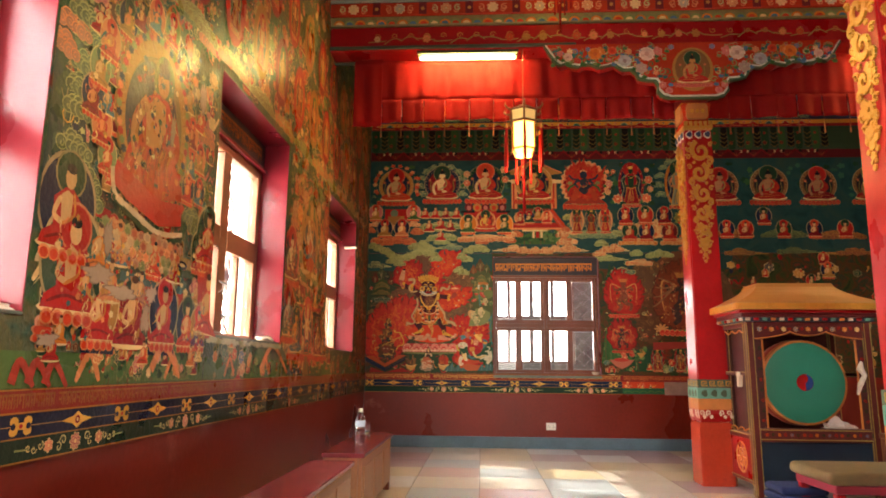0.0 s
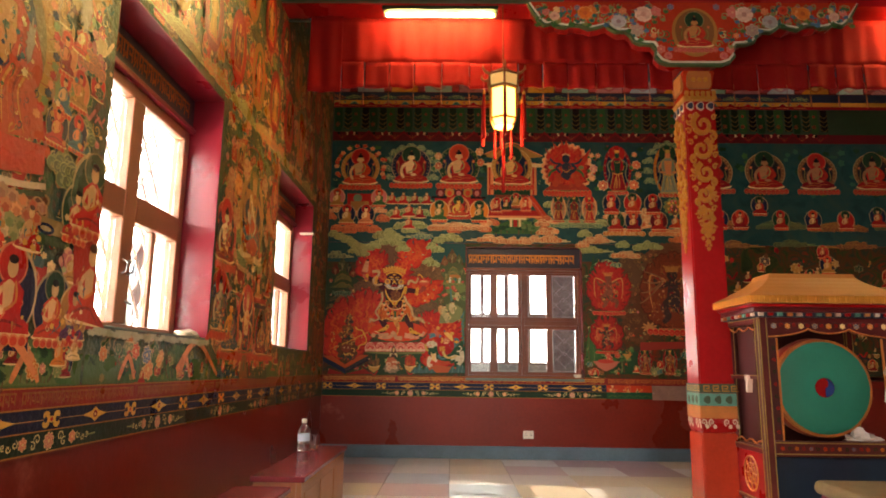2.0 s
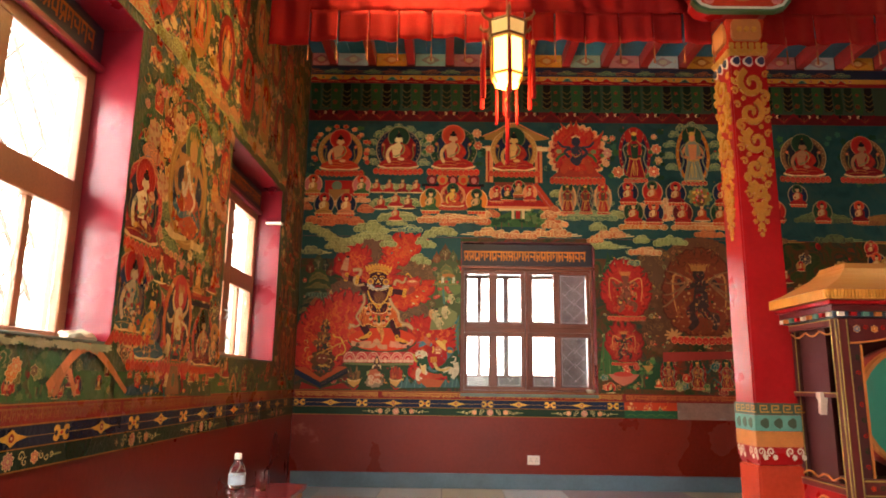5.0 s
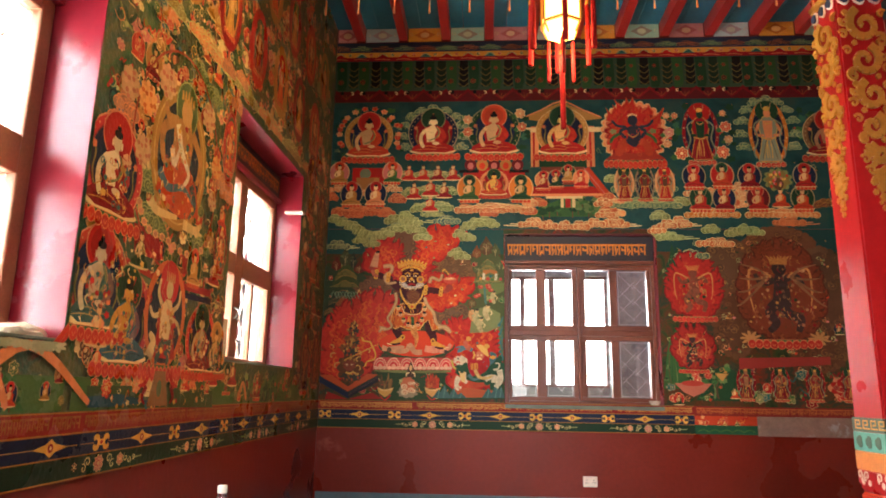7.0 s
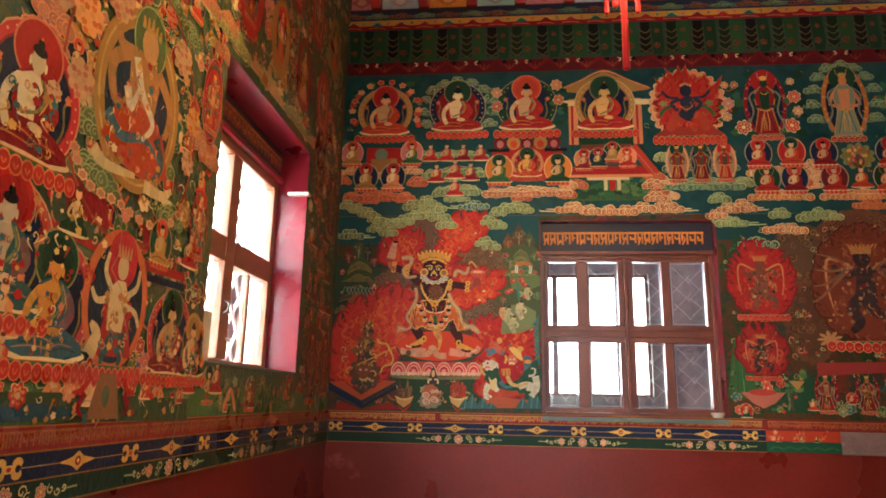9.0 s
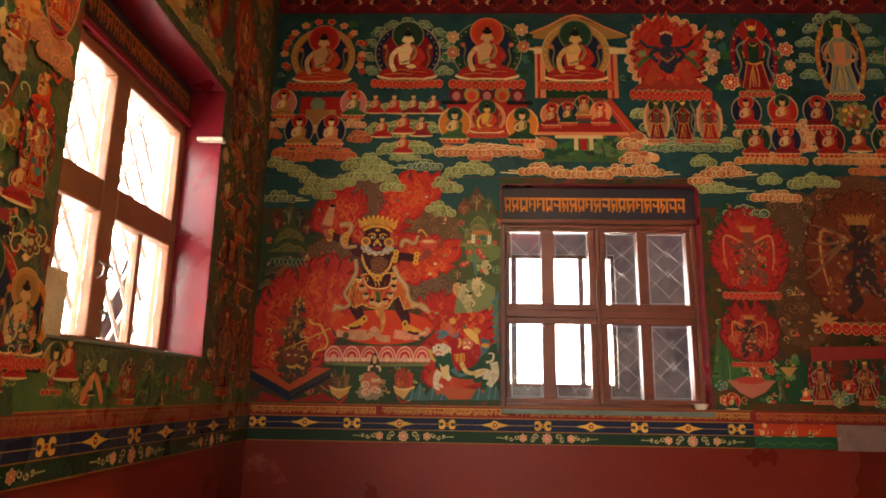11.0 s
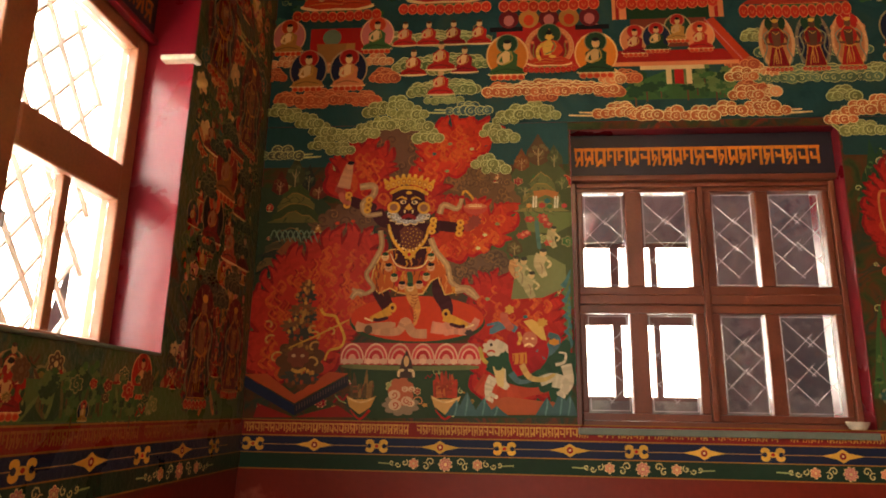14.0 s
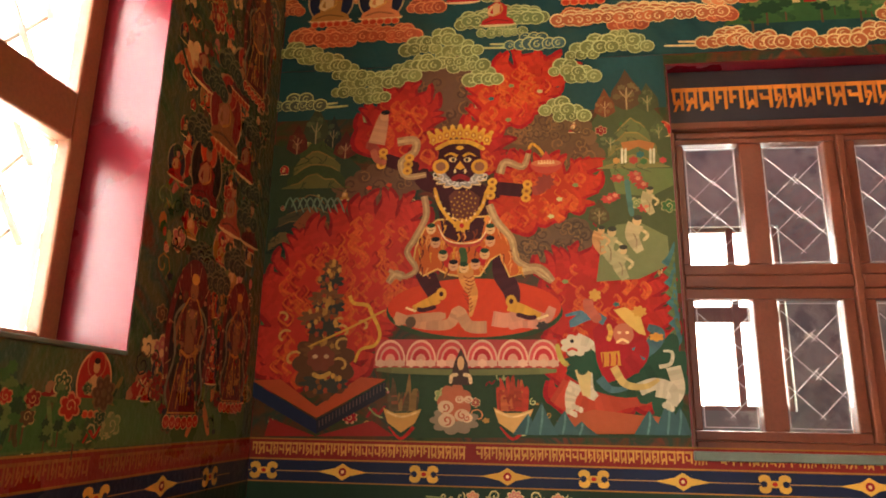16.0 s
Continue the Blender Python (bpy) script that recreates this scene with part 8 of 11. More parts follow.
# figures between the far windows
west(lambda A: [A.add([(5.229, 1.665), (5.535, 1.848), (5.649, 1.799), (5.742, 1.536), (5.358, 1.421)], (0.06, 0.09, 0.045), 0), A.add([(5.289, 1.048), (5.704, 1.051), (6.502, 1.030), (6.522, 0.938), (5.307, 0.965)], (0.05, 0.075, 0.03), 0), A.add([(5.298, 1.006), (5.527, 1.016), (5.824, 0.979), (5.455, 0.964), (5.307, 0.965)], (0.04, 0.09, 0.11), 0.5)] + [A.add(pts, c, 1) for pts, c in (([(5.294, 1.720), (5.464, 1.728), (5.464, 1.699), (5.294, 1.694)], (0.05, 0.08, 0.03)), ([(5.491, 1.749), (5.715, 1.752), (5.760, 1.629), (5.518, 1.622)], (0.24, 0.012, 0.014)), ([(5.433, 1.591), (5.756, 1.561), (5.744, 1.526), (5.433, 1.561)], (0.34, 0.03, 0.02)), ([(5.435, 1.556), (5.746, 1.519), (5.744, 1.493), (5.440, 1.530)], (0.13, 0.15, 0.06)), ([(5.441, 1.526), (5.745, 1.488), (5.744, 1.458), (5.447, 1.496)], NAVY), ([(6.004, 1.565), (6.358, 1.579), (6.365, 1.542), (6.011, 1.532)], (0.30, 0.02, 0.018)), ([(6.027, 1.520), (6.368, 1.532), (6.374, 1.500), (6.033, 1.492)], NAVY), ([(5.974, 1.704), (6.199, 1.681), (6.211, 1.625), (5.994, 1.611)], (0.26, 0.015, 0.016)))], 2.0, "painted_pavilion")


def aureole(A):
    x, y = (5.852, 2.173)
    ring(A, x, y - 0.02, 0.46, 0.56, 0.013, (0.34, 0.06, 0.03), 0.2)
    A.ell(x, y, 0.30, 0.37, (0.34, 0.17, 0.035), 0.5, 36)
    A.ell(x, y - 0.01, 0.235, 0.30, (0.025, 0.035, 0.055), 1, 32)
    ring(A, x, y, 0.268, 0.335, 0.010, mixc(OCHRE, CREAM, 0.3), 1)
    A.ell(x + 0.02, y + 0.27, 0.125, 0.15, (0.09, 0.12, 0.04), 2, 26)
    ring(A, x + 0.02, y + 0.27, 0.118, 0.142, 0.008, mixc(OLIVE, PALE, 0.5), 2.4)
    body = (0.38, 0.17, 0.05)
    A.add([(x - 0.08, y - 0.02), (x - 0.1, y + 0.12), (x - 0.05, y + 0.2), (x + 0.08, y + 0.2), (x + 0.12, y + 0.1), (x + 0.1, y - 0.04)], body, 3)
    A.add([(x - 0.22, y - 0.22), (x - 0.16, y - 0.08), (x - 0.04, y - 0.02), (x + 0.1, y - 0.02), (x + 0.2, y - 0.1), (x + 0.26, y - 0.24), (x + 0.06, y - 0.3), (x - 0.1, y - 0.28)], (0.40, 0.06, 0.02), 3.2)
    for pts in ([(x - 0.08, y + 0.17), (x - 0.2, y + 0.08), (x - 0.17, y - 0.06), (x - 0.08, y - 0.05)], [(x + 0.1, y + 0.17), (x + 0.22, y + 0.06), (x + 0.2, y - 0.08)], [(x - 0.06, y + 0.17), (x - 0.16, y + 0.16), (x - 0.2, y + 0.22)]):
        taper(A, pts, 0.06, body, 3.6, 0.5)
    for pts, c in (([(x - 0.06, y + 0.16), (x + 0.0, y + 0.04), (x + 0.1, y - 0.06), (x + 0.02, y - 0.16)], (0.60, 0.50, 0.34)), ([(x - 0.1, y + 0.02), (x - 0.06, y - 0.05), (x - 0.02, y + 0.05)], (0.58, 0.48, 0.34)), ([(x - 0.2, y - 0.12), (x - 0.1, y - 0.18), (x + 0.06, y - 0.14), (x + 0.2, y - 0.2)], (0.08, 0.14, 0.17)), ([(x + 0.14, y - 0.1), (x + 0.2, y - 0.2), (x + 0.14, y - 0.28)], (0.07, 0.11, 0.12))):
        taper(A, pts, 0.05, c, 4.2, 0.3)
    A.ell(x + 0.02, y + 0.25, 0.06, 0.075, mixc(body, SKIN, 0.4), 4.5, 16)
    for k in range(5):
        taper(A, [(x - 0.04 + 0.03 * k, y + 0.30), (x - 0.045 + 0.032 * k, y + 0.34), (x - 0.05 + 0.035 * k, y + 0.37 - 0.01 * abs(k - 2))], 0.024, (0.48, 0.24, 0.05), 5, 0.2)
    jewels(A, x, y - 0.1, 0.19, 0.18, 70, 5.4)
    jewels(A, x, y + 0.12, 0.1, 0.08, 24, 5.4)
    # cream crescents of the seat and the hanging swag
    for pts in ([(5.601, 1.890), (5.675, 1.853), (5.872, 1.871)], [(5.942, 1.855), (6.085, 1.855), (6.152, 1.901)]):
        taper(A, pts, 0.055, (0.60, 0.42, 0.18), 6, 0.4)
    for u, v in ((142, 285), (146, 305), (155, 330), (168, 348), (185, 360), (202, 368), (218, 378), (232, 390), (248, 402), (265, 410), (283, 412), (300, 405), (312, 392), (318, 380)):
        A.lobed(*sketch_far(u, v), 0.030, 0.022, 6, 0.25, mixc(PEACH, CREAM, 0.35), 6.4)
        A.lobed(*sketch_far(u, v), 0.020, 0.014, 6, 0.25, ROSE, 6.9)
    for u, v, r, c in ((165, 62, 0.085, ORANGE), (152, 172, 0.075, ROSE), (218, 35, 0.09, ROSE), (320, 130, 0.085, ROSE), (337, 235, 0.07, ORANGE), (327, 305, 0.06, ROSE), (118, 20, 0.08, ROSE), (108, 196, 0.04, ROSE), (300, 62, 0.05, RED), (262, 26, 0.04, RED)):
        x0, y0 = sketch_far(u, v)
        A.lobed(x0, y0, r, r, 9, 0.2, mixc(c, CREAM, 0.35), 7)
        for k in range(16):
            a, q = k * 2.4, r * 0.2 * (k + 1) ** 0.5
            A.lobed(x0 + q * math.cos(a), y0 + q * math.sin(a), r * 0.2, r * 0.16, 5, 0.3, mixc(c, (CREAM, RED)[k % 2], 0.3), 7.5 + 0.03 * k)


west(aureole, 3.0, label="ornate figure in an ochre and navy halo ringed by peach flowers")
west(lambda A: [cloud(A, *sketch_far(u, v), 0.2, 0.13, f, l, 3) for u, v, f, l in ((110, 60, ROSE, PEACH), (100, 95, ROSE, PEACH), (335, 80, DULL, mixc(OLIVE, PALE, 0.45)), (110, 120, DULL, mixc(OLIVE, PALE, 0.45)), (155, 230, DULL, mixc(OLIVE, PALE, 0.45)), (190, 235, DULL, mixc(OLIVE, PALE, 0.45)), (165, 310, DULL, mixc(OLIVE, PALE, 0.45)), (190, 340, DULL, OLIVE), (365, 290, ROSE, PEACH), (350, 260, ROSE, PEACH), (390, 110, ROSE, PEACH), (400, 60, ROSE, PEACH), (300, 20, DULL, mixc(OLIVE, PALE, 0.45)), (370, 30, ROSE, PEACH), (300, 390, DULL, mixc(OLIVE, PALE, 0.45)), (285, 300, DULL, mixc(OLIVE, PALE, 0.45)))], 2.4, "painted_cloud")
for x, y, s, halo, rim, robe, body in ((5.29, 1.66, 0.52, RED, (0.44, 0.03, 0.03), CRIM, (0.60, 0.46, 0.24)), (5.27, 1.20, 0.50, RED, (0.46, 0.06, 0.03), (0.05, 0.12, 0.10), (0.56, 0.42, 0.24)), (5.51, 1.07, 0.50, DKGREEN, (0.42, 0.05, 0.05), (0.05, 0.12, 0.14), (0.56, 0.25, 0.03)), (6.28, 1.07, 0.43, DKGREEN, (0.40, 0.03, 0.02), CRIM, (0.54, 0.34, 0.14)), (6.49, 1.08, 0.34, OCHRE, ORANGE, DKGREEN, SKIN)):
    west(lambda A: (seated(A, x, y, s, halo, NAVY, rim, robe, body, VERM, False), jewels(A, x, y + 0.38 * s, 0.2 * s, 0.2 * s, 40, 20)), 3.2, label="seated figure with a coloured halo on a lotus")


def bodhi(A):
    x, y = 5.86, 1.15
    A.ell(x, y + 0.24, 0.205, 0.26, (0.50, 0.12, 0.03), 0, 36)
    A.ell(x, y + 0.23, 0.17, 0.225, (0.025, 0.035, 0.05), 1, 32)
    A.ell(x + 0.01, y + 0.39, 0.095, 0.11, (0.46, 0.03, 0.03), 2, 24)
    A.add([(x - 0.10, y + 0.03), (x - 0.07, y + 0.16), (x - 0.09, y + 0.24), (x + 0.1, y + 0.24), (x + 0.09, y + 0.16), (x + 0.13, y + 0.03)], (0.42, 0.025, 0.02), 3)
    skin = (0.60, 0.44, 0.20)
    A.add([(x - 0.045, y + 0.12), (x - 0.055, y + 0.27), (x - 0.01, y + 0.31), (x + 0.04, y + 0.31), (x + 0.07, y + 0.26), (x + 0.05, y + 0.12)], skin, 4)
    A.ell(x + 0.015, y + 0.36, 0.035, 0.048, skin, 5, 14)
    for pts in ([(x - 0.04, y + 0.27), (x - 0.09, y + 0.33), (x - 0.08, y + 0.40)], [(x - 0.04, y + 0.24), (x - 0.12, y + 0.22), (x - 0.16, y + 0.26)], [(x + 0.06, y + 0.26), (x + 0.12, y + 0.3), (x + 0.13, y + 0.37)], [(x + 0.06, y + 0.22), (x + 0.13, y + 0.2), (x + 0.16, y + 0.15)], [(x - 0.03, y + 0.2), (x + 0.0, y + 0.17), (x + 0.03, y + 0.2)]):
        taper(A, pts, 0.028, skin, 4.6, 0.6)
    taper(A, [(x - 0.13, y + 0.03), (x - 0.1, y + 0.1), (x - 0.14, y + 0.14)], 0.07, (0.60, 0.42, 0.18), 4.4, 0.3)
    taper(A, [(x + 0.0, y + 0.12), (x - 0.04, y + 0.05), (x - 0.06, y)], 0.05, (0.05, 0.09, 0.08), 4.8, 0.4)
    taper(A, [(x + 0.05, y + 0.12), (x + 0.06, y + 0.05), (x + 0.05, y)], 0.05, (0.05, 0.09, 0.08), 4.8, 0.4)
    for k in range(5):
        taper(A, [(x - 0.02 + 0.018 * k, y + 0.395), (x - 0.022 + 0.019 * k, y + 0.42), (x - 0.03 + 0.022 * k, y + 0.445)], 0.016, (0.46, 0.26, 0.08), 5.4, 0.2)
    jewels(A, x + 0.01, y + 0.16, 0.09, 0.12, 44, 6)
    lotus(A, x, y - 0.07, 0.42, 0.11, (0.50, 0.07, 0.05), PEACH, 11, 8)
    A.add([(x - 0.1, y - 0.19), (x - 0.05, y - 0.03), (x + 0.05, y - 0.03), (x + 0.1, y - 0.19)], (0.24, 0.11, 0.04), 12)
    A.ell(x, y - 0.11, 0.035, 0.05, (0.30, 0.11, 0.03), 12.6, 16)
    A.ell(x, y - 0.11, 0.025, 0.04, (0.12, 0.15, 0.07), 13, 16)
    for s in (-1, 1):
        taper(A, [(x + s * 0.1, y - 0.04), (x + s * 0.14, y - 0.09), (x + s * 0.19, y - 0.1)], 0.03, RED, 11, 0.3)
        taper(A, [(x + s * 0.12, y - 0.1), (x + s * 0.15, y - 0.15), (x + s * 0.12, y - 0.18)], 0.03, CRIM, 11, 0.3)


west(bodhi, 3.6, label="pale many-armed figure standing in an orange halo")
west(lambda A: (A.ell(6.45, 2.46, 0.105, 0.23, CRIM, 0, 26), ring(A, 6.45, 2.46, 0.1, 0.22, 0.01, ROSE, 1), A.ell(6.45, 2.46, 0.08, 0.19, (0.05, 0.07, 0.04), 1, 26), standing(A, 6.45, 2.29, 0.34, RED, CRIM, RED, RED), jewels(A, 6.45, 2.46, 0.05, 0.12, 30, 12), standing(A, 6.44, 1.66, 0.34, RED, DKGREEN, CRIM, RED, ROSE), jewels(A, 6.44, 1.84, 0.06, 0.12, 24, 12)), 3.2, "painted_attendant")
west(lambda A: [monk(A, *sketch_far(u, v), s, c, h) for u, v, s, c, h in ((330, 480, 0.2, RED, None), (280, 475, 0.2, OCHRE, DKGREEN), (140, 430, 0.2, DKGREEN, None), (20, 600, 0.2, PEACH, None), (165, 712, 0.12, CREAM, None), (260, 700, 0.14, VERM, None), (330, 690, 0.15, RED, None), (20, 660, 0.14, VERM, None), (375, 690, 0.2, RED, None))] + [jewels(A, *sketch_far(200, 715), 0.5, 0.05, 50, 9), jewels(A, *sketch_far(130, 440), 0.22, 0.14, 60, 9)], 3.4, "painted_people")


# flaked plaster and cracks
def flaked(A):
    bare = (0.42, 0.30, 0.19)
    for x in np.arange(3.72, 5.1, 0.045):
        A.lobed(x, 1.185 + rng.uniform(-0.012, 0.006), rng.uniform(0.03, 0.06), rng.uniform(0.01, 0.03), 7, 0.4, mixc((0.45, 0.40, 0.22), GREEN, rng.uniform(0, 0.35)), 3 + rng.random() * 3)
    for x, y, rx, ry in ((2.58, 1.40, 0.12, 0.05), (2.75, 1.34, 0.14, 0.035), (3.02, 1.36, 0.06, 0.05), (2.98, 1.24, 0.05, 0.07), (2.3, 1.12, 0.07, 0.03), (3.42, 2.5, 0.05, 0.12), (3.1, 2.2, 0.03, 0.09), (2.62, 1.56, 0.04, 0.08)):
        pts = [(x + rx * math.cos(a) * r, y + ry * math.sin(a) * r) for a, r in ((2 * math.pi * i / 26, rng.uniform(0.55, 1.15)) for i in range(26))]
        A.add(pts, mixc(bare, BROWN, 0.5), 0)
        A.add([(x + (a - x) * 0.86, y + (b - y) * 0.86) for a, b in pts], bare, 1)
    for x, y in ((2.7, 2.9), (3.3, 2.5), (5.75, 1.75), (6.3, 1.2)):
        for k in range(7):
            nx, ny = x + rng.uniform(-0.05, 0.08), y - rng.uniform(0.04, 0.1)
            A.stroke([(x, y), (nx, ny)], 0.006, mixc(bare, BROWN, 0.3), 2)
            x, y = nx, ny


west(flaked, 4.2, "flaked_plaster", "bare beige patches of flaked plaster")
# upper band over the windows
for i in range(26):
    x, y = 2.3 + (i % 13) * 0.5 + (i // 13) * 0.25, 3.1 + (i // 13) * 0.62
    if x < 8.8:
        west(lambda A: (A.ell(x, y + 0.2, 0.17, 0.28, (RED, OCHRE, CRIM)[i % 3], 1, 24), standing(A, x, y, 0.42, (RED, GREEN)[i % 2], (NAVY, DKGREEN)[i % 2], (ORANGE, RED)[i % 2], (CRIM, VERM, OCHRE)[i % 3], SKIN)), 2.6, "painted_attendant")
for i in range(12):
    west(lambda A: cloud(A, 2.2 + 0.55 * i, 2.93, 0.5, 0.16, (mixc(OLIVE, OCHRE, 0.4), PEACH)[i % 2], PALE, 5, 1), 2, "painted_cloud")
# by the far corner: figures in dark pigments, the corner's shade put into their colour
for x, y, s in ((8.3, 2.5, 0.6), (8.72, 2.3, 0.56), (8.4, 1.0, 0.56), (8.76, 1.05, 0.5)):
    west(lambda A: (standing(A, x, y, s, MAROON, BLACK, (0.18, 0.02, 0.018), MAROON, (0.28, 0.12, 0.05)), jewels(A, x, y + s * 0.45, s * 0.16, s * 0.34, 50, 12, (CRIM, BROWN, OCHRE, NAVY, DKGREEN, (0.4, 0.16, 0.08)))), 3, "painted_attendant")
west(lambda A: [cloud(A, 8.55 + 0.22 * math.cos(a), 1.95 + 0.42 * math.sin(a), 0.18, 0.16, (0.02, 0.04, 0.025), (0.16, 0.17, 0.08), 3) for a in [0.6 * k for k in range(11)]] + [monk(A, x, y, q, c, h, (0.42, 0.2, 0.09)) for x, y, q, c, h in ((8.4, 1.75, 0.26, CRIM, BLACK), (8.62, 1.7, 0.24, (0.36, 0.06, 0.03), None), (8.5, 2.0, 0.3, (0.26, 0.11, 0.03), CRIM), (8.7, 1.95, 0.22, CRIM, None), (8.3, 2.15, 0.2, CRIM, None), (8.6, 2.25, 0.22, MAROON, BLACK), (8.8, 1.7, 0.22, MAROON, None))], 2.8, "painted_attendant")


# ---- windows ----
M_LEAD = mat("pale_leading", (0.75, 0.74, 0.7), 0.35)
M_IRON = mat("cream_painted_grille", (0.36, 0.33, 0.28), 0.6)
def west_window(y0, y1):
    """Wooden window of the window wall: two upper lights, two lower casements with a middle bar."""
    w = thing("window_west", "varnished brown wooden window with four lights, overexposed daylight behind", "window", "", "structure")
    xa, xb = LX - 0.29, LX - 0.21
    m, h2 = (y0 + y1) / 2 - 0.01, HEAD - 0.245
    t0, t1 = 1.822, 1.974
    a, b, z0 = y0 + 0.006, y1 - 0.006, SILL + 0.014
    for q in ((a, a + 0.075, z0, h2), (b - 0.075, b, z0, h2)):
        part("window_frame", box(xa, xb, q[0], q[1], q[2], q[3], 0.008), M_WOOD_LIGHT, w)
    part("window_frame", box(xa, xb, a + 0.077, b - 0.077, z0, z0 + 0.04, 0.008), M_WOOD_LIGHT, w)
    part("window_frame", box(xa, xb, a + 0.077, b - 0.077, h2 - 0.06, h2, 0.008), M_WOOD_LIGHT, w)
    part("mullion", box(xa + 0.002, xb + 0.003, m - 0.067, m + 0.067, z0 + 0.042, h2 - 0.062, 0.008), M_WOOD_LIGHT, w)
    for s0, s1 in ((a + 0.077, m - 0.069), (m + 0.069, b - 0.077)):
        part("transom", box(xa + 0.004, xb + 0.004, s0, s1, t0, t1, 0.008), M_WOOD_LIGHT, w)
        part("sash_bar", box(xa + 0.02, xb - 0.015, (s0 + s1) / 2 - 0.022, (s0 + s1) / 2 + 0.022, z0 + 0.042, t0 - 0.002, 0.005), M_WOOD_LIGHT, w)
        for q0, q1, p0, p1 in ((s0, s1, t1 + 0.001, h2 - 0.061), (s0, (s0 + s1) / 2 - 0.023, z0 + 0.041, t0 - 0.001), ((s0 + s1) / 2 + 0.023, s1, z0 + 0.041, t0 - 0.001)):
            g = part("pane", box(xa + 0.035, xa + 0.039, q0, q1, p0, p1), M_GLASS, w)
            g.visible_shadow = False
    board = part("head_board", box(LX - 0.215, LX - 0.195, a, b, h2 + 0.035, HEAD - 0.006, 0.003, 1), mat("dark_blue_board", (0.02, 0.016, 0.03), 0.45), w, "dark board with a line of gold writing")
    part("head_fill", box(xa, LX - 0.216, a, b, h2 + 0.001, HEAD - 0.005), M_WOOD_LIGHT, w)
    part("head_rail", box(LX - 0.21, LX - 0.17, a, b, h2 + 0.002, h2 + 0.034, 0.006), M_REVEAL, w)
    A = Art(0)
    glyphs(A, a + 0.05, b - 0.05, HEAD - 0.165, HEAD - 0.06, mixc(OCHRE, RED, 0.35))
    A.build(lambda u, v, d: (LX - 0.194 + d, u, v), "writing", board, "gold painted writing")
    for s in (-1, 1):
        part("handle", tube([(xb, m + s * 0.03, 1.52), (xb + 0.03, m + s * 0.035, 1.535), (xb + 0.035, m + s * 0.035, 1.58), (xb, m + s * 0.03, 1.6)], 0.006, 6), M_STEEL, w, "small iron pull handle", True)
    part("latch", tube([(xb, m + 0.03, 1.38), (xb + 0.03, m + 0.06, 1.36)], 0.007, 6), M_STEEL, w, "iron latch")
    # diagonal iron lattice outside the panes
    k = -6
    while k < 16:
        for s in (-1, 1):
            p, q = [], 0.19 * k
            ya, yb = y0 + q, y0 + q + s * 1.1
            pts = []
            for i in range(23):
                t = i / 22
                y, z = ya + (yb - ya) * t, z0 + (h2 - z0) * t
                if y0 + 0.02 < y < y1 - 0.02:
                    pts.append((xa - 0.09 - 0.008 * s, y, z))
            if len(pts) > 2:
                part("grille_bar", tube([pts[0], pts[-1]], 0.012, 5), M_IRON, w)
        k += 1
    return w


for y0, y1 in WINDOW_Y:
    west_window(y0, y1)


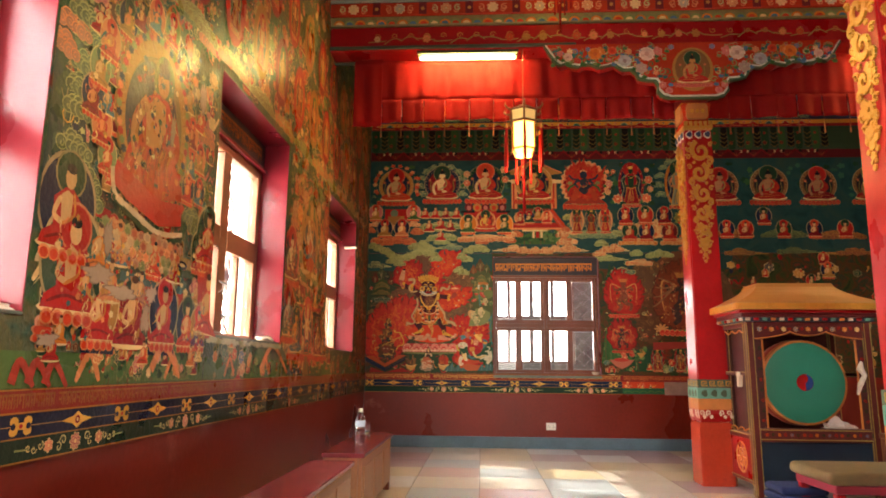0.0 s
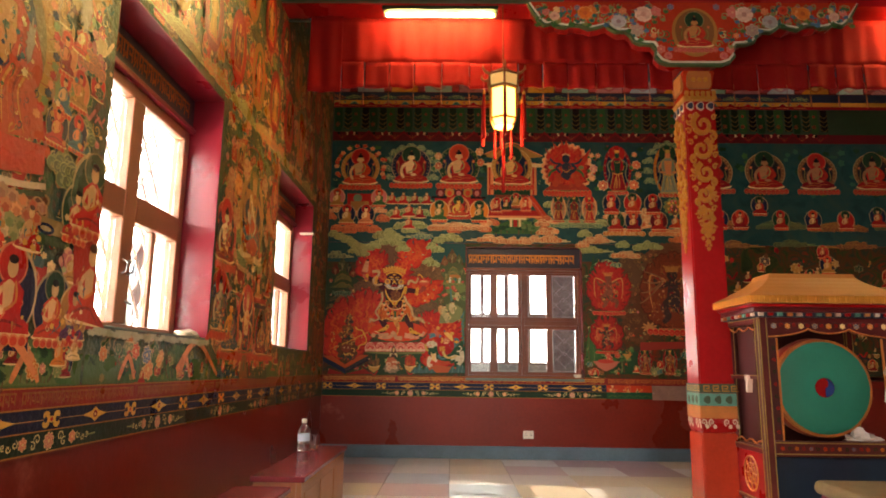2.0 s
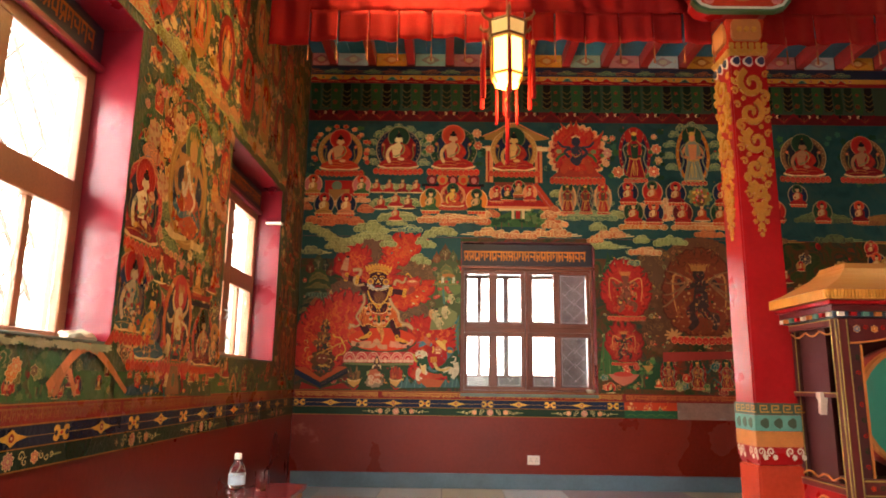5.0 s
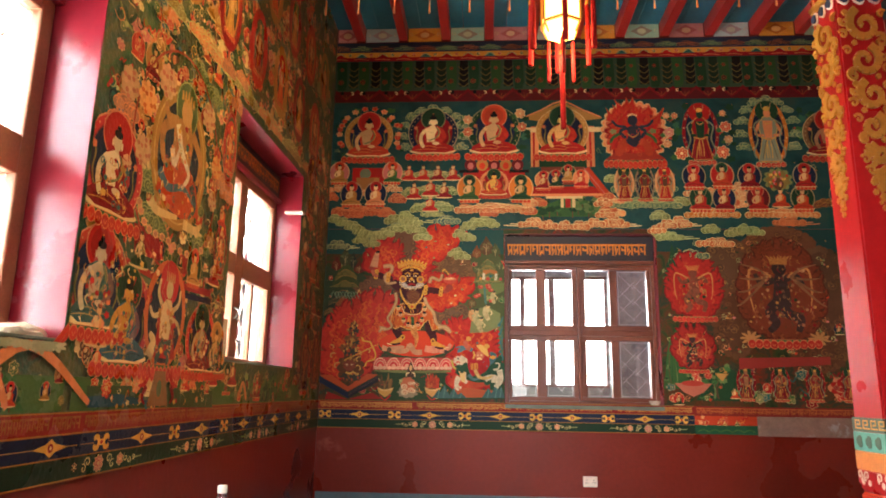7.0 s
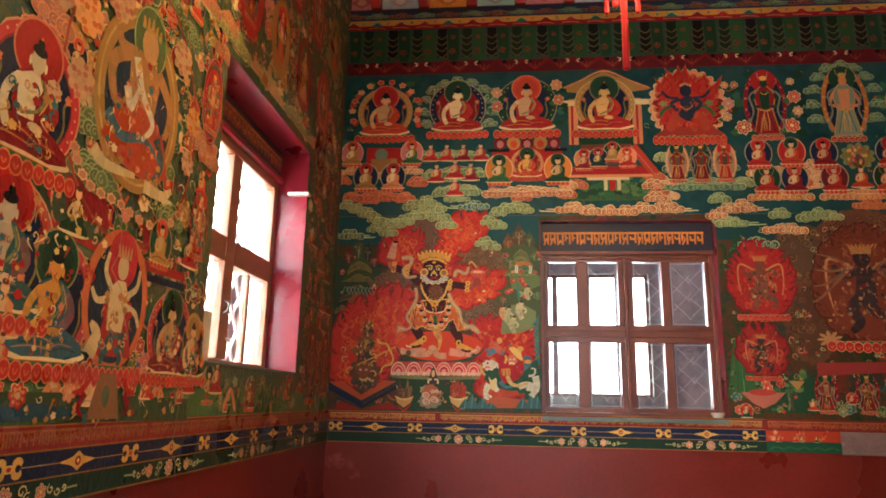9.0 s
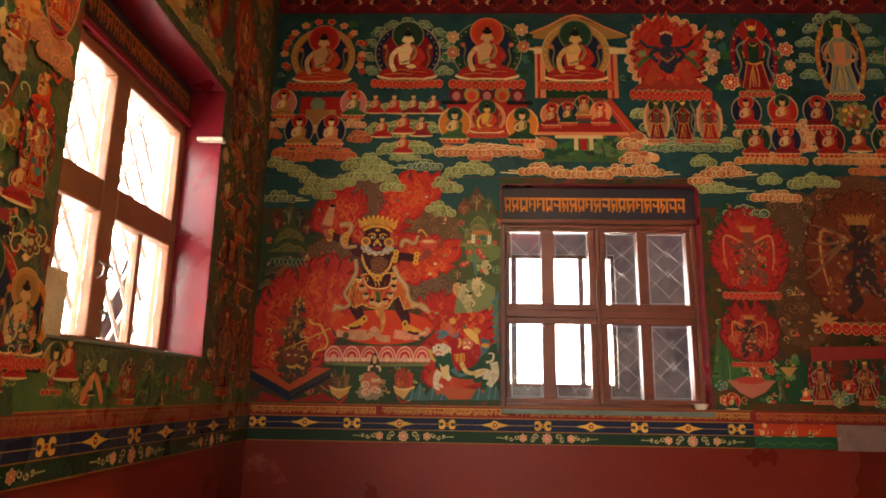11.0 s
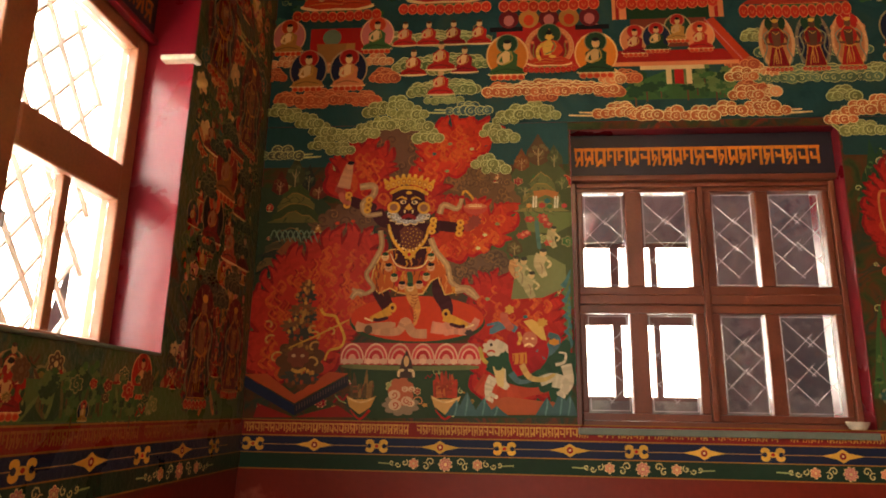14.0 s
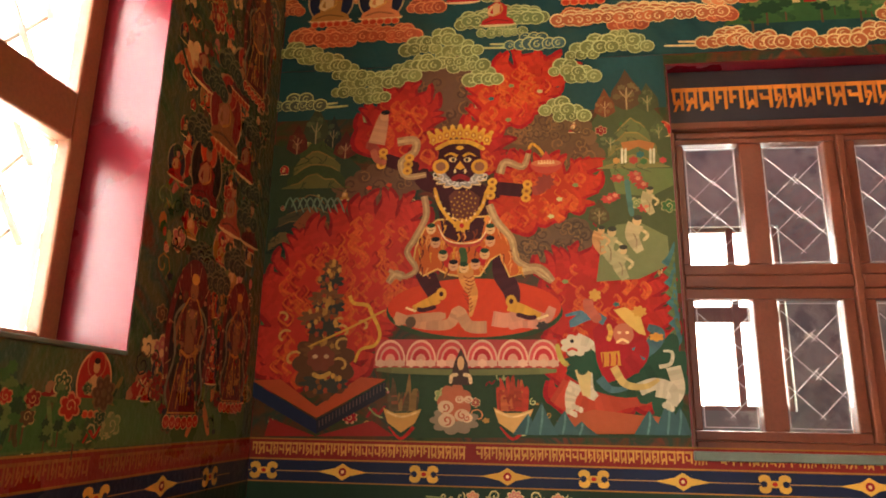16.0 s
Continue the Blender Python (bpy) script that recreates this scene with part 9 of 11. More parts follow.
def north_window():
    x0, x1, z0, z1 = BW
    w = thing("window_north", "dark red-brown wooden window with eight panes and leaded diamond bars", "window", "", "structure")
    ya, yb = BY + 0.10, BY + 0.18
    z0 += 0.01
    top = 2.25
    a, b = x0 + 0.006, x1 - 0.006
    cols = [(0.273, 0.50), (0.593, 0.842), (0.966, 1.194), (1.266, 1.546)]
    rows = [(1.01, 1.527), (1.672, 2.20)]
    part("window_frame", box(a, 0.238, ya - 0.012, yb, z0, top, 0.006), M_WOOD, w)
    part("window_frame", box(1.582, b, ya - 0.012, yb, z0, top, 0.006), M_WOOD, w)
    part("window_frame", box(0.239, 1.581, ya - 0.01, yb, z0, 0.972, 0.006), M_WOOD, w)
    part("window_frame", box(0.239, 1.581, ya - 0.01, yb, 2.225, top, 0.005), M_WOOD, w)
    part("mullion", box(0.888, 0.92, ya - 0.014, yb, 0.973, 2.224, 0.006), M_WOOD, w)
    for s0, s1 in ((0.239, 0.887), (0.921, 1.581)):
        part("transom", box(s0, s1, ya - 0.012, yb, 1.572, 1.626, 0.006), M_WOOD, w)
    for (p0, p1), (s0, s1) in ((cols[0:2], (0.239, 0.887)), (cols[2:4], (0.921, 1.581))):
        for (r0, r1), (t0, t1) in zip(rows, ((0.973, 1.571), (1.627, 2.224))):
            for q0, q1 in ((s0, p0[0]), (p0[1], p1[0]), (p1[1], s1)):
                part("stile", box(q0 + 0.0005, q1 - 0.0005, ya + 0.004, yb - 0.012, r0, r1, 0.006), M_WOOD, w)
            part("sash_rail", box(s0 + 0.001, s1 - 0.001, ya + 0.002, yb - 0.012, t0, r0 - 0.0005, 0.004), M_WOOD, w)
            part("sash_rail", box(s0 + 0.001, s1 - 0.001, ya + 0.002, yb - 0.012, r1 + 0.0005, t1, 0.004), M_WOOD, w)
            for q0, q1 in (p0, p1):
                p = part("pane", box(q0, q1, ya + 0.04, ya + 0.044, r0, r1), M_GLASS, w)
                p.visible_shadow = False
                bm = bmesh.new()
                yl, bw, bh, e = ya + 0.035, q1 - q0, r1 - r0, 0.013
                for c0, c1 in (((q0 + e, r0 + e), (q1 - e, r0 + e)), ((q0 + e, r1 - e), (q1 - e, r1 - e)), ((q0 + e, r0 + e), (q0 + e, r1 - e)), ((q1 - e, r0 + e), (q1 - e, r1 - e))):
                    tube([(c0[0], yl, c0[1]), (c1[0], yl, c1[1])], 0.0025, 4, bm)
                # broken diamond leading: offset runs of 45-degree bars
                step, k = 0.075, 0
                zc = r0 + 0.05
                while zc < r1 - 0.04:
                    for d in (-1, 1):
                        n0 = 0.08 + 0.42 * ((k + (d > 0)) % 2)
                        xa, xb = q0 + bw * n0, q0 + bw * min(0.95, n0 + 0.5)
                        za, zb = (zc, zc + (xb - xa)) if d > 0 else (zc + (xb - xa), zc)
                        if max(za, zb) < r1 - e:
                            tube([(xa, yl, za), (xb, yl, zb)], 0.0022, 4, bm)
                    zc += step
                    k += 1
                part("leading", bm, M_LEAD, p, "thin bright leaded bars on the glass")
    part("head_fill", box(a, b, BY + 0.091, yb, top + 0.001, z1 - 0.005), M_WOOD, w)
    board = part("head_board", box(x0 + 0.005, x1 - 0.006, BY + 0.06, BY + 0.09, 2.285, z1 - 0.006, 0.004), mat("dark_navy_board", (0.018, 0.014, 0.02), 0.45), w, "dark board with a line of orange writing")
    part("head_rail", box(x0 + 0.005, x1 - 0.006, BY + 0.05, BY + 0.09, 2.252, 2.283, 0.006), M_WOOD, w)
    A = Art(0)
    glyphs(A, x0 + 0.03, x1 - 0.07, 2.335, 2.445, (0.62, 0.2, 0.03), 2, 0.12)
    A.build(lambda u, v, d: (u, BY + 0.059 - d, v), "writing", board, "orange painted writing")


north_window()

# outside the end wall's window: a grey passage wall with a window of its own, an emissive board behind for daylight
structure("backdrop", box(-6.0, 6.0, 13.85, 13.9, -0.3, 5.5), glow("glowing_white_backdrop", (1.0, 0.98, 0.94), 9.0), "glowing white board standing in for the daylight outside", "backdrop")
M_DIM = mat("dim_grey_wall", (0.34, 0.36, 0.30), 0.8, 0, 0.45, 2, 0.3, 12, (0.2, 0.22, 0.2), 0.5)
bm = bmesh.new()
for x0, x1, z0, z1 in ((1.70, 6.0, -0.3, 4.4), (-4.0, -0.72, -0.3, 4.4), (-0.72, 1.70, 2.64, 4.4), (-0.72, 1.70, -0.3, 1.12)):
    bx(bm, x0, x1, 12.0, 12.25, z0, z1)
# added tall side wall, out of view, keeps the sun off the passage
bx(bm, -4.2, -4.01, 9.6, 12.25, -0.3, 7.5)
structure("passage_wall", bm, M_DIM, "shaded grey passage wall with a bright window opening, plus an unseen sun-blocking wall", "wall")
far = thing("passage_window", "plain wooden window in the passage wall, bright behind", "window", "", "structure")
M_FAR = mat("grey_brown_window_wood", (0.22, 0.13, 0.10), 0.5, 0, 0.25, 6, 0.15)
for x0, x1 in ((1.66, 1.70), (1.285, 1.345), (0.90, 0.98), (0.50, 0.57), (0.09, 0.16), (-0.32, -0.25), (-0.72, -0.68)):
    part("window_bar", box(x0, x1, 12.04, 12.1, 1.12, 2.64, 0.004, 1), M_FAR, far)
for z0, z1 in ((1.12, 1.16), (1.83, 1.96), (2.60, 2.64)):
    part("window_rail", box(-0.72, 1.70, 12.05, 12.09, z0, z1, 0.004, 1), M_FAR, far)

# ---- floor tiles ----
TILE_MATS = [mat("tile_" + n, c, 0.34, 0, 0.22, 2.2, 0.06, 25, tuple(v * 0.75 for v in c), 0.58) for n, c in (("cream", (0.53, 0.49, 0.42)), ("yellow", (0.50, 0.42, 0.28)), ("pink", (0.44, 0.32, 0.31)), ("grey", (0.38, 0.43, 0.45)), ("pale", (0.55, 0.54, 0.52)), ("rose", (0.34, 0.23, 0.24)))]
floor_ob = bpy.data.objects["floor"]
tile_meshes = []
for m in TILE_MATS:
    bm = box(0.003, 0.597, 0.003, 0.597, -0.007, 0.0, 0.0015, 1)
    me = bpy.data.meshes.new("floor_tile")
    bm.to_mesh(me)
    bm.free()
    me.materials.append(m)
    tile_meshes.append(me)
tr = random.Random(11)
for i in range(-3, 12):
    for j in range(-10, 16):
        x, y = 0.02 + 0.6 * i, 0.05 + 0.6 * j
        if x < LX - 0.55 or x > RX or y > BY - 0.02 or y < FY - 0.1:
            continue
        ob = new("floor_tile", tr.choice(tile_meshes))
        ob.location = (x, y, 0)
        ob.parent = floor_ob


# ---- pillars, beam, hanging cloth ----
def scroll(bm, cx, cz, r, flip, y, w=0.035, d=0.014, turns=1.35, a0=-1.2):
    """A raised spiral band on a pillar face (in x-z, at depth y)."""
    pts = spiral(cx, cz, r, turns, flip, a0, 16)
    n = len(pts)
    for i in range(n - 1):
        (x0, z0), (x1, z1) = pts[i], pts[i + 1]
        dx, dz = x1 - x0, z1 - z0
        m = math.hypot(dx, dz) or 1
        ww = w * (1 - 0.55 * i / n) / 2
        q = [(x0 - dz / m * ww, z0 + dx / m * ww), (x1 - dz / m * ww, z1 + dx / m * ww), (x1 + dz / m * ww, z1 - dx / m * ww), (x0 + dz / m * ww, z0 - dx / m * ww)]
        top = [bm.verts.new((a, y - d, b)) for a, b in q]
        low = [bm.verts.new((a + (a - cx) * 0.03, y, b)) for a, b in q]
        bm.faces.new(top)
        for k in range(4):
            bm.faces.new((top[k], low[k], low[(k + 1) % 4], top[(k + 1) % 4]))


def blob(bm, cx, cz, r, y, d=0.014, k=5):
    n = 20
    top = [bm.verts.new((cx + r * (0.78 + 0.22 * abs(math.sin(k * math.pi * i / n))) * math.cos(2 * math.pi * i / n), y - d, cz + r * (0.78 + 0.22 * abs(math.sin(k * math.pi * i / n))) * math.sin(2 * math.pi * i / n))) for i in range(n)]
    low = [bm.verts.new((v.co.x, y, v.co.z)) for v in top]
    bm.faces.new(top)
    for i in range(n):
        bm.faces.new((top[i], low[i], low[(i + 1) % n], top[(i + 1) % n]))


M_TEALP = mat("teal_paint", (0.10, 0.26, 0.20), 0.45, 0, 0.25, 12, 0.15)
M_ORANGEP = mat("orange_paint", (0.50, 0.16, 0.03), 0.45, 0, 0.25, 12, 0.15)
M_WHITEP = mat("cream_paint", (0.62, 0.48, 0.36), 0.45, 0, 0.2, 12, 0.15)
M_DARKG = mat("dark_green_paint", (0.05, 0.07, 0.035), 0.45, 0, 0.25, 12, 0.15)
M_NAVYP = mat("navy_paint", (0.02, 0.03, 0.07), 0.45, 0, 0.25, 12, 0.15)
H = 0.165


def tapered(h0, h1, z0, z1, bevel=0.012):
    bm = bmesh.new()
    v = [[bm.verts.new((sx * h, sy * h, z)) for sx, sy in ((-1, -1), (1, -1), (1, 1), (-1, 1))] for h, z in ((h0, z0), (h1, z1))]
    bm.faces.new(v[0][::-1])
    bm.faces.new(v[1])
    for i in range(4):
        bm.faces.new((v[0][i], v[0][(i + 1) % 4], v[1][(i + 1) % 4], v[1][i]))
    bmesh.ops.bevel(bm, geom=bm.edges[:], offset=bevel, segments=2, affect="EDGES")
    return bm


def pillar(px, py):
    p = thing("pillar", "tall square red lacquered pillar with raised gold scrollwork", "pillar", "hall pillars", at=(px, py, 0))
    part("shaft_foot", tapered(H + 0.004, H, 0, 0.56), M_ORANGE_RED, p, "worn orange-red lower shaft")
    shaft = part("shaft", tapered(H - 0.002, H - 0.014, 0.563, 3.36), M_RED, p, "glossy red upper shaft")
    band_white = part("band_white", tapered(H + 0.003, H + 0.003, 0.60, 0.672, 0.003), M_RED, p)
    part("band_orange", tapered(H + 0.006, H + 0.006, 0.674, 0.77, 0.003), M_ORANGEP, p, "orange painted band")
    band_teal = part("band_teal", tapered(H + 0.006, H + 0.006, 0.772, 0.87, 0.003), M_TEALP, p, "teal painted band")
    band_key = part("band_key", tapered(H + 0.006, H + 0.006, 0.872, 0.945, 0.003), M_DARKG, p, "dark band with gold key pattern")
    for rot in (0, -90):
        r = pose(0, 0, 0, 0, 0, rot)
        bm = bmesh.new()
        y = -H - 0.005
        for k in range(4):
            x = -0.13 + 0.085 * k
            for (a, b, c, d) in ((0, 0.07, 0, 0.008), (0, 0.008, 0, 0.045), (0, 0.055, 0.04, 0.048), (0.048, 0.055, 0.02, 0.045), (0.02, 0.05, 0.018, 0.026)):
                bx(bm, x + a, x + b, y - 0.004, y, 0.885 + c, 0.885 + d)
        bm.transform(r)
        part("key_pattern", bm, M_GOLD, band_key)
        bm = bmesh.new()
        for k in range(5):
            x = -0.14 + 0.07 * k
            if k != 2:
                scroll(bm, x, 0.645, 0.028, (-1) ** k, -H - 0.003, 0.012, 0.003, 1.3)
                blob(bm, x + 0.028, 0.612, 0.018, -H - 0.003, 0.003)
        bm.transform(r)
        part("white_scroll", bm, M_WHITEP, band_white, "cream painted scrolls")
        bm = bmesh.new()
        for k in range(3):
            blob(bm, -0.1 + 0.1 * k, 0.82, 0.034, -H - 0.006, 0.003, 3)
        bm.transform(r)
        part("leaf_patch", bm, M_DARKG, band_teal)
        # gold scrollwork narrowing downward
        bm = bmesh.new()
        y = -H + 0.006
        z, k = 3.17, 0
        for k, (z, rr, fl) in enumerate(((3.14, 0.108, 1), (2.92, 0.098, -1), (2.71, 0.09, 1), (2.52, 0.076, -1), (2.36, 0.058, 1), (2.24, 0.04, -1))):
            scroll(bm, 0.012 * fl, z, rr, fl, y, 0.05, 0.016, 1.3, 2.0)
            scroll(bm, fl * rr * 0.95, z - rr * 0.95, rr * 0.42, -fl, y, 0.026, 0.0135, 1.2, 1.0)
            scroll(bm, -fl * rr * 1.05, z + rr * 0.2, rr * 0.3, fl, y, 0.02, 0.013, 1.1, 2.5)
            scroll(bm, -fl * (rr + 0.022), z - rr * 0.55, 0.03, -fl, y, 0.017, 0.012, 1.1, 0.5)
            scroll(bm, fl * (rr + 0.018), z + rr * 0.6, 0.028, fl, y, 0.016, 0.0125, 1.1, 0.5)
            blob(bm, -fl * rr * 0.98, z + rr * 0.72, 0.02, y, 0.012)
            blob(bm, fl * rr * 1.1, z - rr * 0.8, 0.018, y, 0.012)
            blob(bm, -fl * rr * 0.6, z - rr * 1.05, 0.018, y, 0.012)
        for q, rr in ((2.17, 0.034), (2.11, 0.026), (2.05, 0.018)):
            blob(bm, 0, q, rr, y, 0.012)
            blob(bm, 0.045 if q > 2.1 else 0.02, q + 0.03, rr * 0.7, y, 0.011)
            blob(bm, -0.045 if q > 2.1 else -0.02, q + 0.03, rr * 0.7, y, 0.011)
        bm.transform(r)
        part("scrollwork", bm, M_GOLD, shaft, "raised gold scrollwork")
        bm = bmesh.new()
        for x in (-0.1, 0, 0.1):
            blob(bm, x, 3.31, 0.042, -H + 0.012, 0.01, 3)
        bm.transform(r)
        part("leaf_row", bm, M_WHITEP, shaft)
        bm = bmesh.new()
        for x in (-0.1, 0, 0.1):
            blob(bm, x, 3.31, 0.03, -H + 0.002, 0.01, 3)
        bm.transform(r)
        part("leaf_row_inner", bm, M_NAVYP, shaft)
    part("neck", tapered(H - 0.008, H + 0.008, 3.362, 3.40, 0.006), M_GOLD, p)
    part("neck_step", tapered(H - 0.02, H - 0.005, 3.402, 3.45, 0.008), M_ORANGE_RED, p)
    part("crown", tapered(H - 0.035, H + 0.0, 3.452, 3.64, 0.012), M_ORANGE_RED, p, "orange-red block with gold cartouche")
    bm = bmesh.new()
    for rot in (0, -90):
        b2 = prism([(-0.12, 3.5), (-0.1, 3.47), (0.1, 3.47), (0.12, 3.5), (0.12, 3.6), (0.1, 3.63), (-0.1, 3.63), (-0.12, 3.6)], -H - 0.006, -H + 0.02)
        b2.transform(pose(0, 0, 0, 0, 0, rot))
        me = bpy.data.meshes.new("tmp")
        b2.to_mesh(me)
        b2.free()
        bm.from_mesh(me)
        bpy.data.meshes.remove(me)
    cartouche = part("cartouche", bm, mat("ochre_cartouche", (0.4, 0.14, 0.03), 0.45), p)
    bm = bmesh.new()
    for x in (-0.06, 0.0, 0.06):
        blob(bm, x, 3.55, 0.024, -H - 0.006, 0.008)
    part("cartouche_gold", bm, M_GOLD, cartouche)
    for z in (3.385, 3.425):
        bm = bmesh.new()
        for k in range(6):
            blob(bm, -0.135 + 0.054 * k, z, 0.024, -H - 0.008, 0.008, 4)
        part("petal_row", bm, M_GOLD, p)
    # the shaft is slimmer than its drawing
    for c in p.children_recursive:
        c.data.transform(Matrix.Diagonal((0.87, 0.87, 1, 1)))
    return p


PX, PY = 2.13, 6.52
pillar(2.17, 6.50)
copy_thing(bpy.data.objects["pillar"], pose(2.17, 3.34, 0))


def bracket(px, py):
    """The carved capital over a pillar, a long board with a stepped and scalloped lower edge."""
    br = thing("capital_bracket", "carved and painted capital board with flowers, white and green edging", "bracket", "capital boards", at=(px, py, 0))
    half = [(0, 3.665), (0.24, 3.665), (0.31, 3.69), (0.35, 3.74), (0.34, 3.80), (0.37, 3.85), (0.46, 3.855), (0.53, 3.88), (0.56, 3.94), (0.60, 3.975), (0.68, 3.97), (0.73, 4.00), (0.77, 4.035), (0.85, 4.01), (0.92, 3.995), (0.99, 4.03), (1.07, 4.035), (1.12, 4.01), (1.19, 4.02), (1.24, 4.05), (1.31, 4.03), (1.36, 4.07), (1.46, 4.24)]
    def outline(g):
        pts = [(x - (g if x > 0.05 else 0), z + g) for x, z in half]
        pts[-1] = (half[-1][0] - g, 4.245)
        return pts + [(-x, z) for x, z in reversed(pts) if x > 0.001]
    part("board", prism(outline(0), -0.12, -0.07), mat("green_edge_paint", (0.05, 0.10, 0.035), 0.4), br, "green painted board edge")
    part("core", prism(outline(0.05), -0.069, 0.12), M_RED, br)
    part("white_edge", prism(outline(0.016), -0.128, -0.119), mat("white_edge_paint", (0.6, 0.58, 0.45), 0.4), br)
    part("red_field", prism(outline(0.030), -0.136, -0.127), M_ORANGE_RED, br, "orange-red field")
    A = Art(0)
    def place(u, v, d):
        return (u, -0.134 - d, v)
    for s in (-1, 1):
        for x, z, r, c in ((0.34, 4.15, 0.075, PINK), (0.5, 3.98, 0.08, mixc(BLUE, CREAM, 0.4)), (0.9, 4.16, 0.07, ORANGE), (1.3, 4.15, 0.05, PINK), (1.12, 4.07, 0.045, RED), (1.2, 4.17, 0.04, CREAM), (0.72, 4.1, 0.04, VERM)):
            flower(A, s * x, z, r * 0.8, mixc(c, RED, 0.25), mixc(c, CREAM, 0.25), 6, 3)
        for x, z, r, c in ((0.2, 4.2, 0.04, BLUE), (0.62, 4.16, 0.045, PEACH), (0.5, 4.16, 0.03, BLUE), (0.3, 3.8, 0.05, PINK), (1.02, 4.19, 0.035, BLUE), (0.82, 4.07, 0.035, PINK), (0.36, 3.93, 0.035, PEACH), (0.6, 4.02, 0.03, GREEN)):
            flower(A, s * x, z, r * 0.8, mixc(c, RED, 0.25), mixc(c, CREAM, 0.25), 6, 3)
        for x, z, r, c in ((0.44, 4.13, 0.085, (0.62, 0.50, 0.36)), (0.95, 4.14, 0.075, ORANGE), (0.24, 3.74, 0.04, PINK), (0.66, 4.06, 0.075, (0.34, 0.42, 0.40)), (1.22, 4.11, 0.05, (0.62, 0.44, 0.3)), (0.78, 4.17, 0.05, VERM)):
            for m in range(9):
                a0 = 2 * math.pi * m / 9
                A.lobed(s * x + r * 0.55 * math.cos(a0), z + r * 0.55 * math.sin(a0), r * 0.42, r * 0.36, 6, 0.25, mixc(c, CREAM, 0.15), 5 + 0.02 * m)
                A.lobed(s * x + r * 0.5 * math.cos(a0), z + r * 0.5 * math.sin(a0), r * 0.3, r * 0.25, 6, 0.25, mixc(c, RED, 0.2), 5.6 + 0.02 * m)
            A.ell(s * x, z, r * 0.28, r * 0.28, mixc(c, CRIM, 0.5), 6.4, 12)
        for m in range(44):
            x, z = rng.uniform(0.22, 1.36), rng.uniform(4.03, 4.21)
            if x < 0.34:
                z = rng.uniform(3.72, 4.2)
            A.lobed(s * x, z, 0.026, 0.019, 5, 0.35, rng.choice((TEAL, BLUE, (0.06, 0.14, 0.12), GREEN, OLIVE)), 3.6 + 0.02 * m)
            A.stroke(spiral(s * x, z + 0.02, 0.03, 1.0, s, m, 8), 0.008, mixc(GREEN, PALE, 0.4), 3.4)
        for k in range(24):
            x = 0.2 + 0.05 * k
            zc = 4.12 - (0.14 if x < 0.6 else 0) + 0.05 * math.sin(k * 2.1)
            if x < 0.35:
                zc = 3.85 + 0.1 * math.sin(k)
            A.stroke(spiral(s * x, zc, 0.04, 1.2, s, k, 9), 0.012, rng.choice((GREEN, OLIVE, PALE, BLUE)), 2)
            A.lobed(s * (x + 0.02), zc - 0.05, 0.03, 0.022, 5, 0.35, rng.choice((BLUE, GREEN, TEAL)), 2)
    A.ell(0, 3.96, 0.2, 0.23, OCHRE, 3, 28)
    A.ell(0, 3.97, 0.17, 0.2, mixc(BROWN, OCHRE, 0.3), 4, 28)
    seated(A, 0, 3.76, 0.4, DKGREEN, BROWN, OCHRE, RED, (0.45, 0.2, 0.06), PINK, False)
    A.build(place, "painted_decoration", br, "painted flowers, leaves and a seated figure")
    return br


bracket(PX, 6.42)
copy_thing(bpy.data.objects["capital_bracket"], pose(2.13, 3.26, 0))

beam = thing("beam", "long painted cross beam in red with floral and scalloped rows", "beam", "cross beams")
BF = 6.34
part("lower_beam", box(LX + 0.002, RX, BF, 6.60, 4.247, 4.505, 0.006, 1), M_RED, beam, "red beam with painted flowers")
part("scallop_moulding", box(LX + 0.002, RX, BF - 0.03, 6.60, 4.507, 4.61, 0.01, 2), mat("green_gold_moulding", (0.20, 0.17, 0.05), 0.45, 0, 0.4, 14, 0.3), beam)
part("upper_beam", box(LX + 0.002, RX, BF - 0.05, 6.60, 4.612, 4.755, 0.006, 1), M_ORANGE_RED, beam)
part("top_fillet", box(LX + 0.002, RX, BF - 0.07, 6.60, 4.757, 4.788, 0.006, 1), mat("grey_green_fillet", (0.3, 0.36, 0.28), 0.5), beam)


def beam_art(A):
    x, k = LX + 0.1, 0
    while x < 4.4:
        A.ell(x, 4.52, 0.055, 0.05, (ORANGE, OLIVE)[k % 2], 0, 14, 0, 180)
        A.ell(x, 4.52, 0.035, 0.03, (CREAM, BLUE, VERM)[k % 3], 1, 12, 0, 180)
        x += 0.11
        k += 1
    x, k = LX + 0.25, 0
    while x < 4.4:
        flower(A, x, 4.68, 0.06, (CREAM, mixc(BLUE, CREAM, 0.5), PEACH)[k % 3], CREAM, 8, 2)
        for s in (-1, 1):
            A.stroke(spiral(x + s * 0.12, 4.68, 0.04, 1.3, s, 1, 10), 0.014, (PALE, PEACH)[k % 2], 1)
            A.stroke(spiral(x + s * 0.11, 4.655, 0.03, 1.0, s, 3, 8), 0.012, PEACH, 1)
        A.rect(x + 0.2, x + 0.28, 4.615, 4.752, MAROON, 2)
        A.ell(x + 0.24, 4.68, 0.02, 0.02, OCHRE, 3, 8)
        x += 0.48
        k += 1


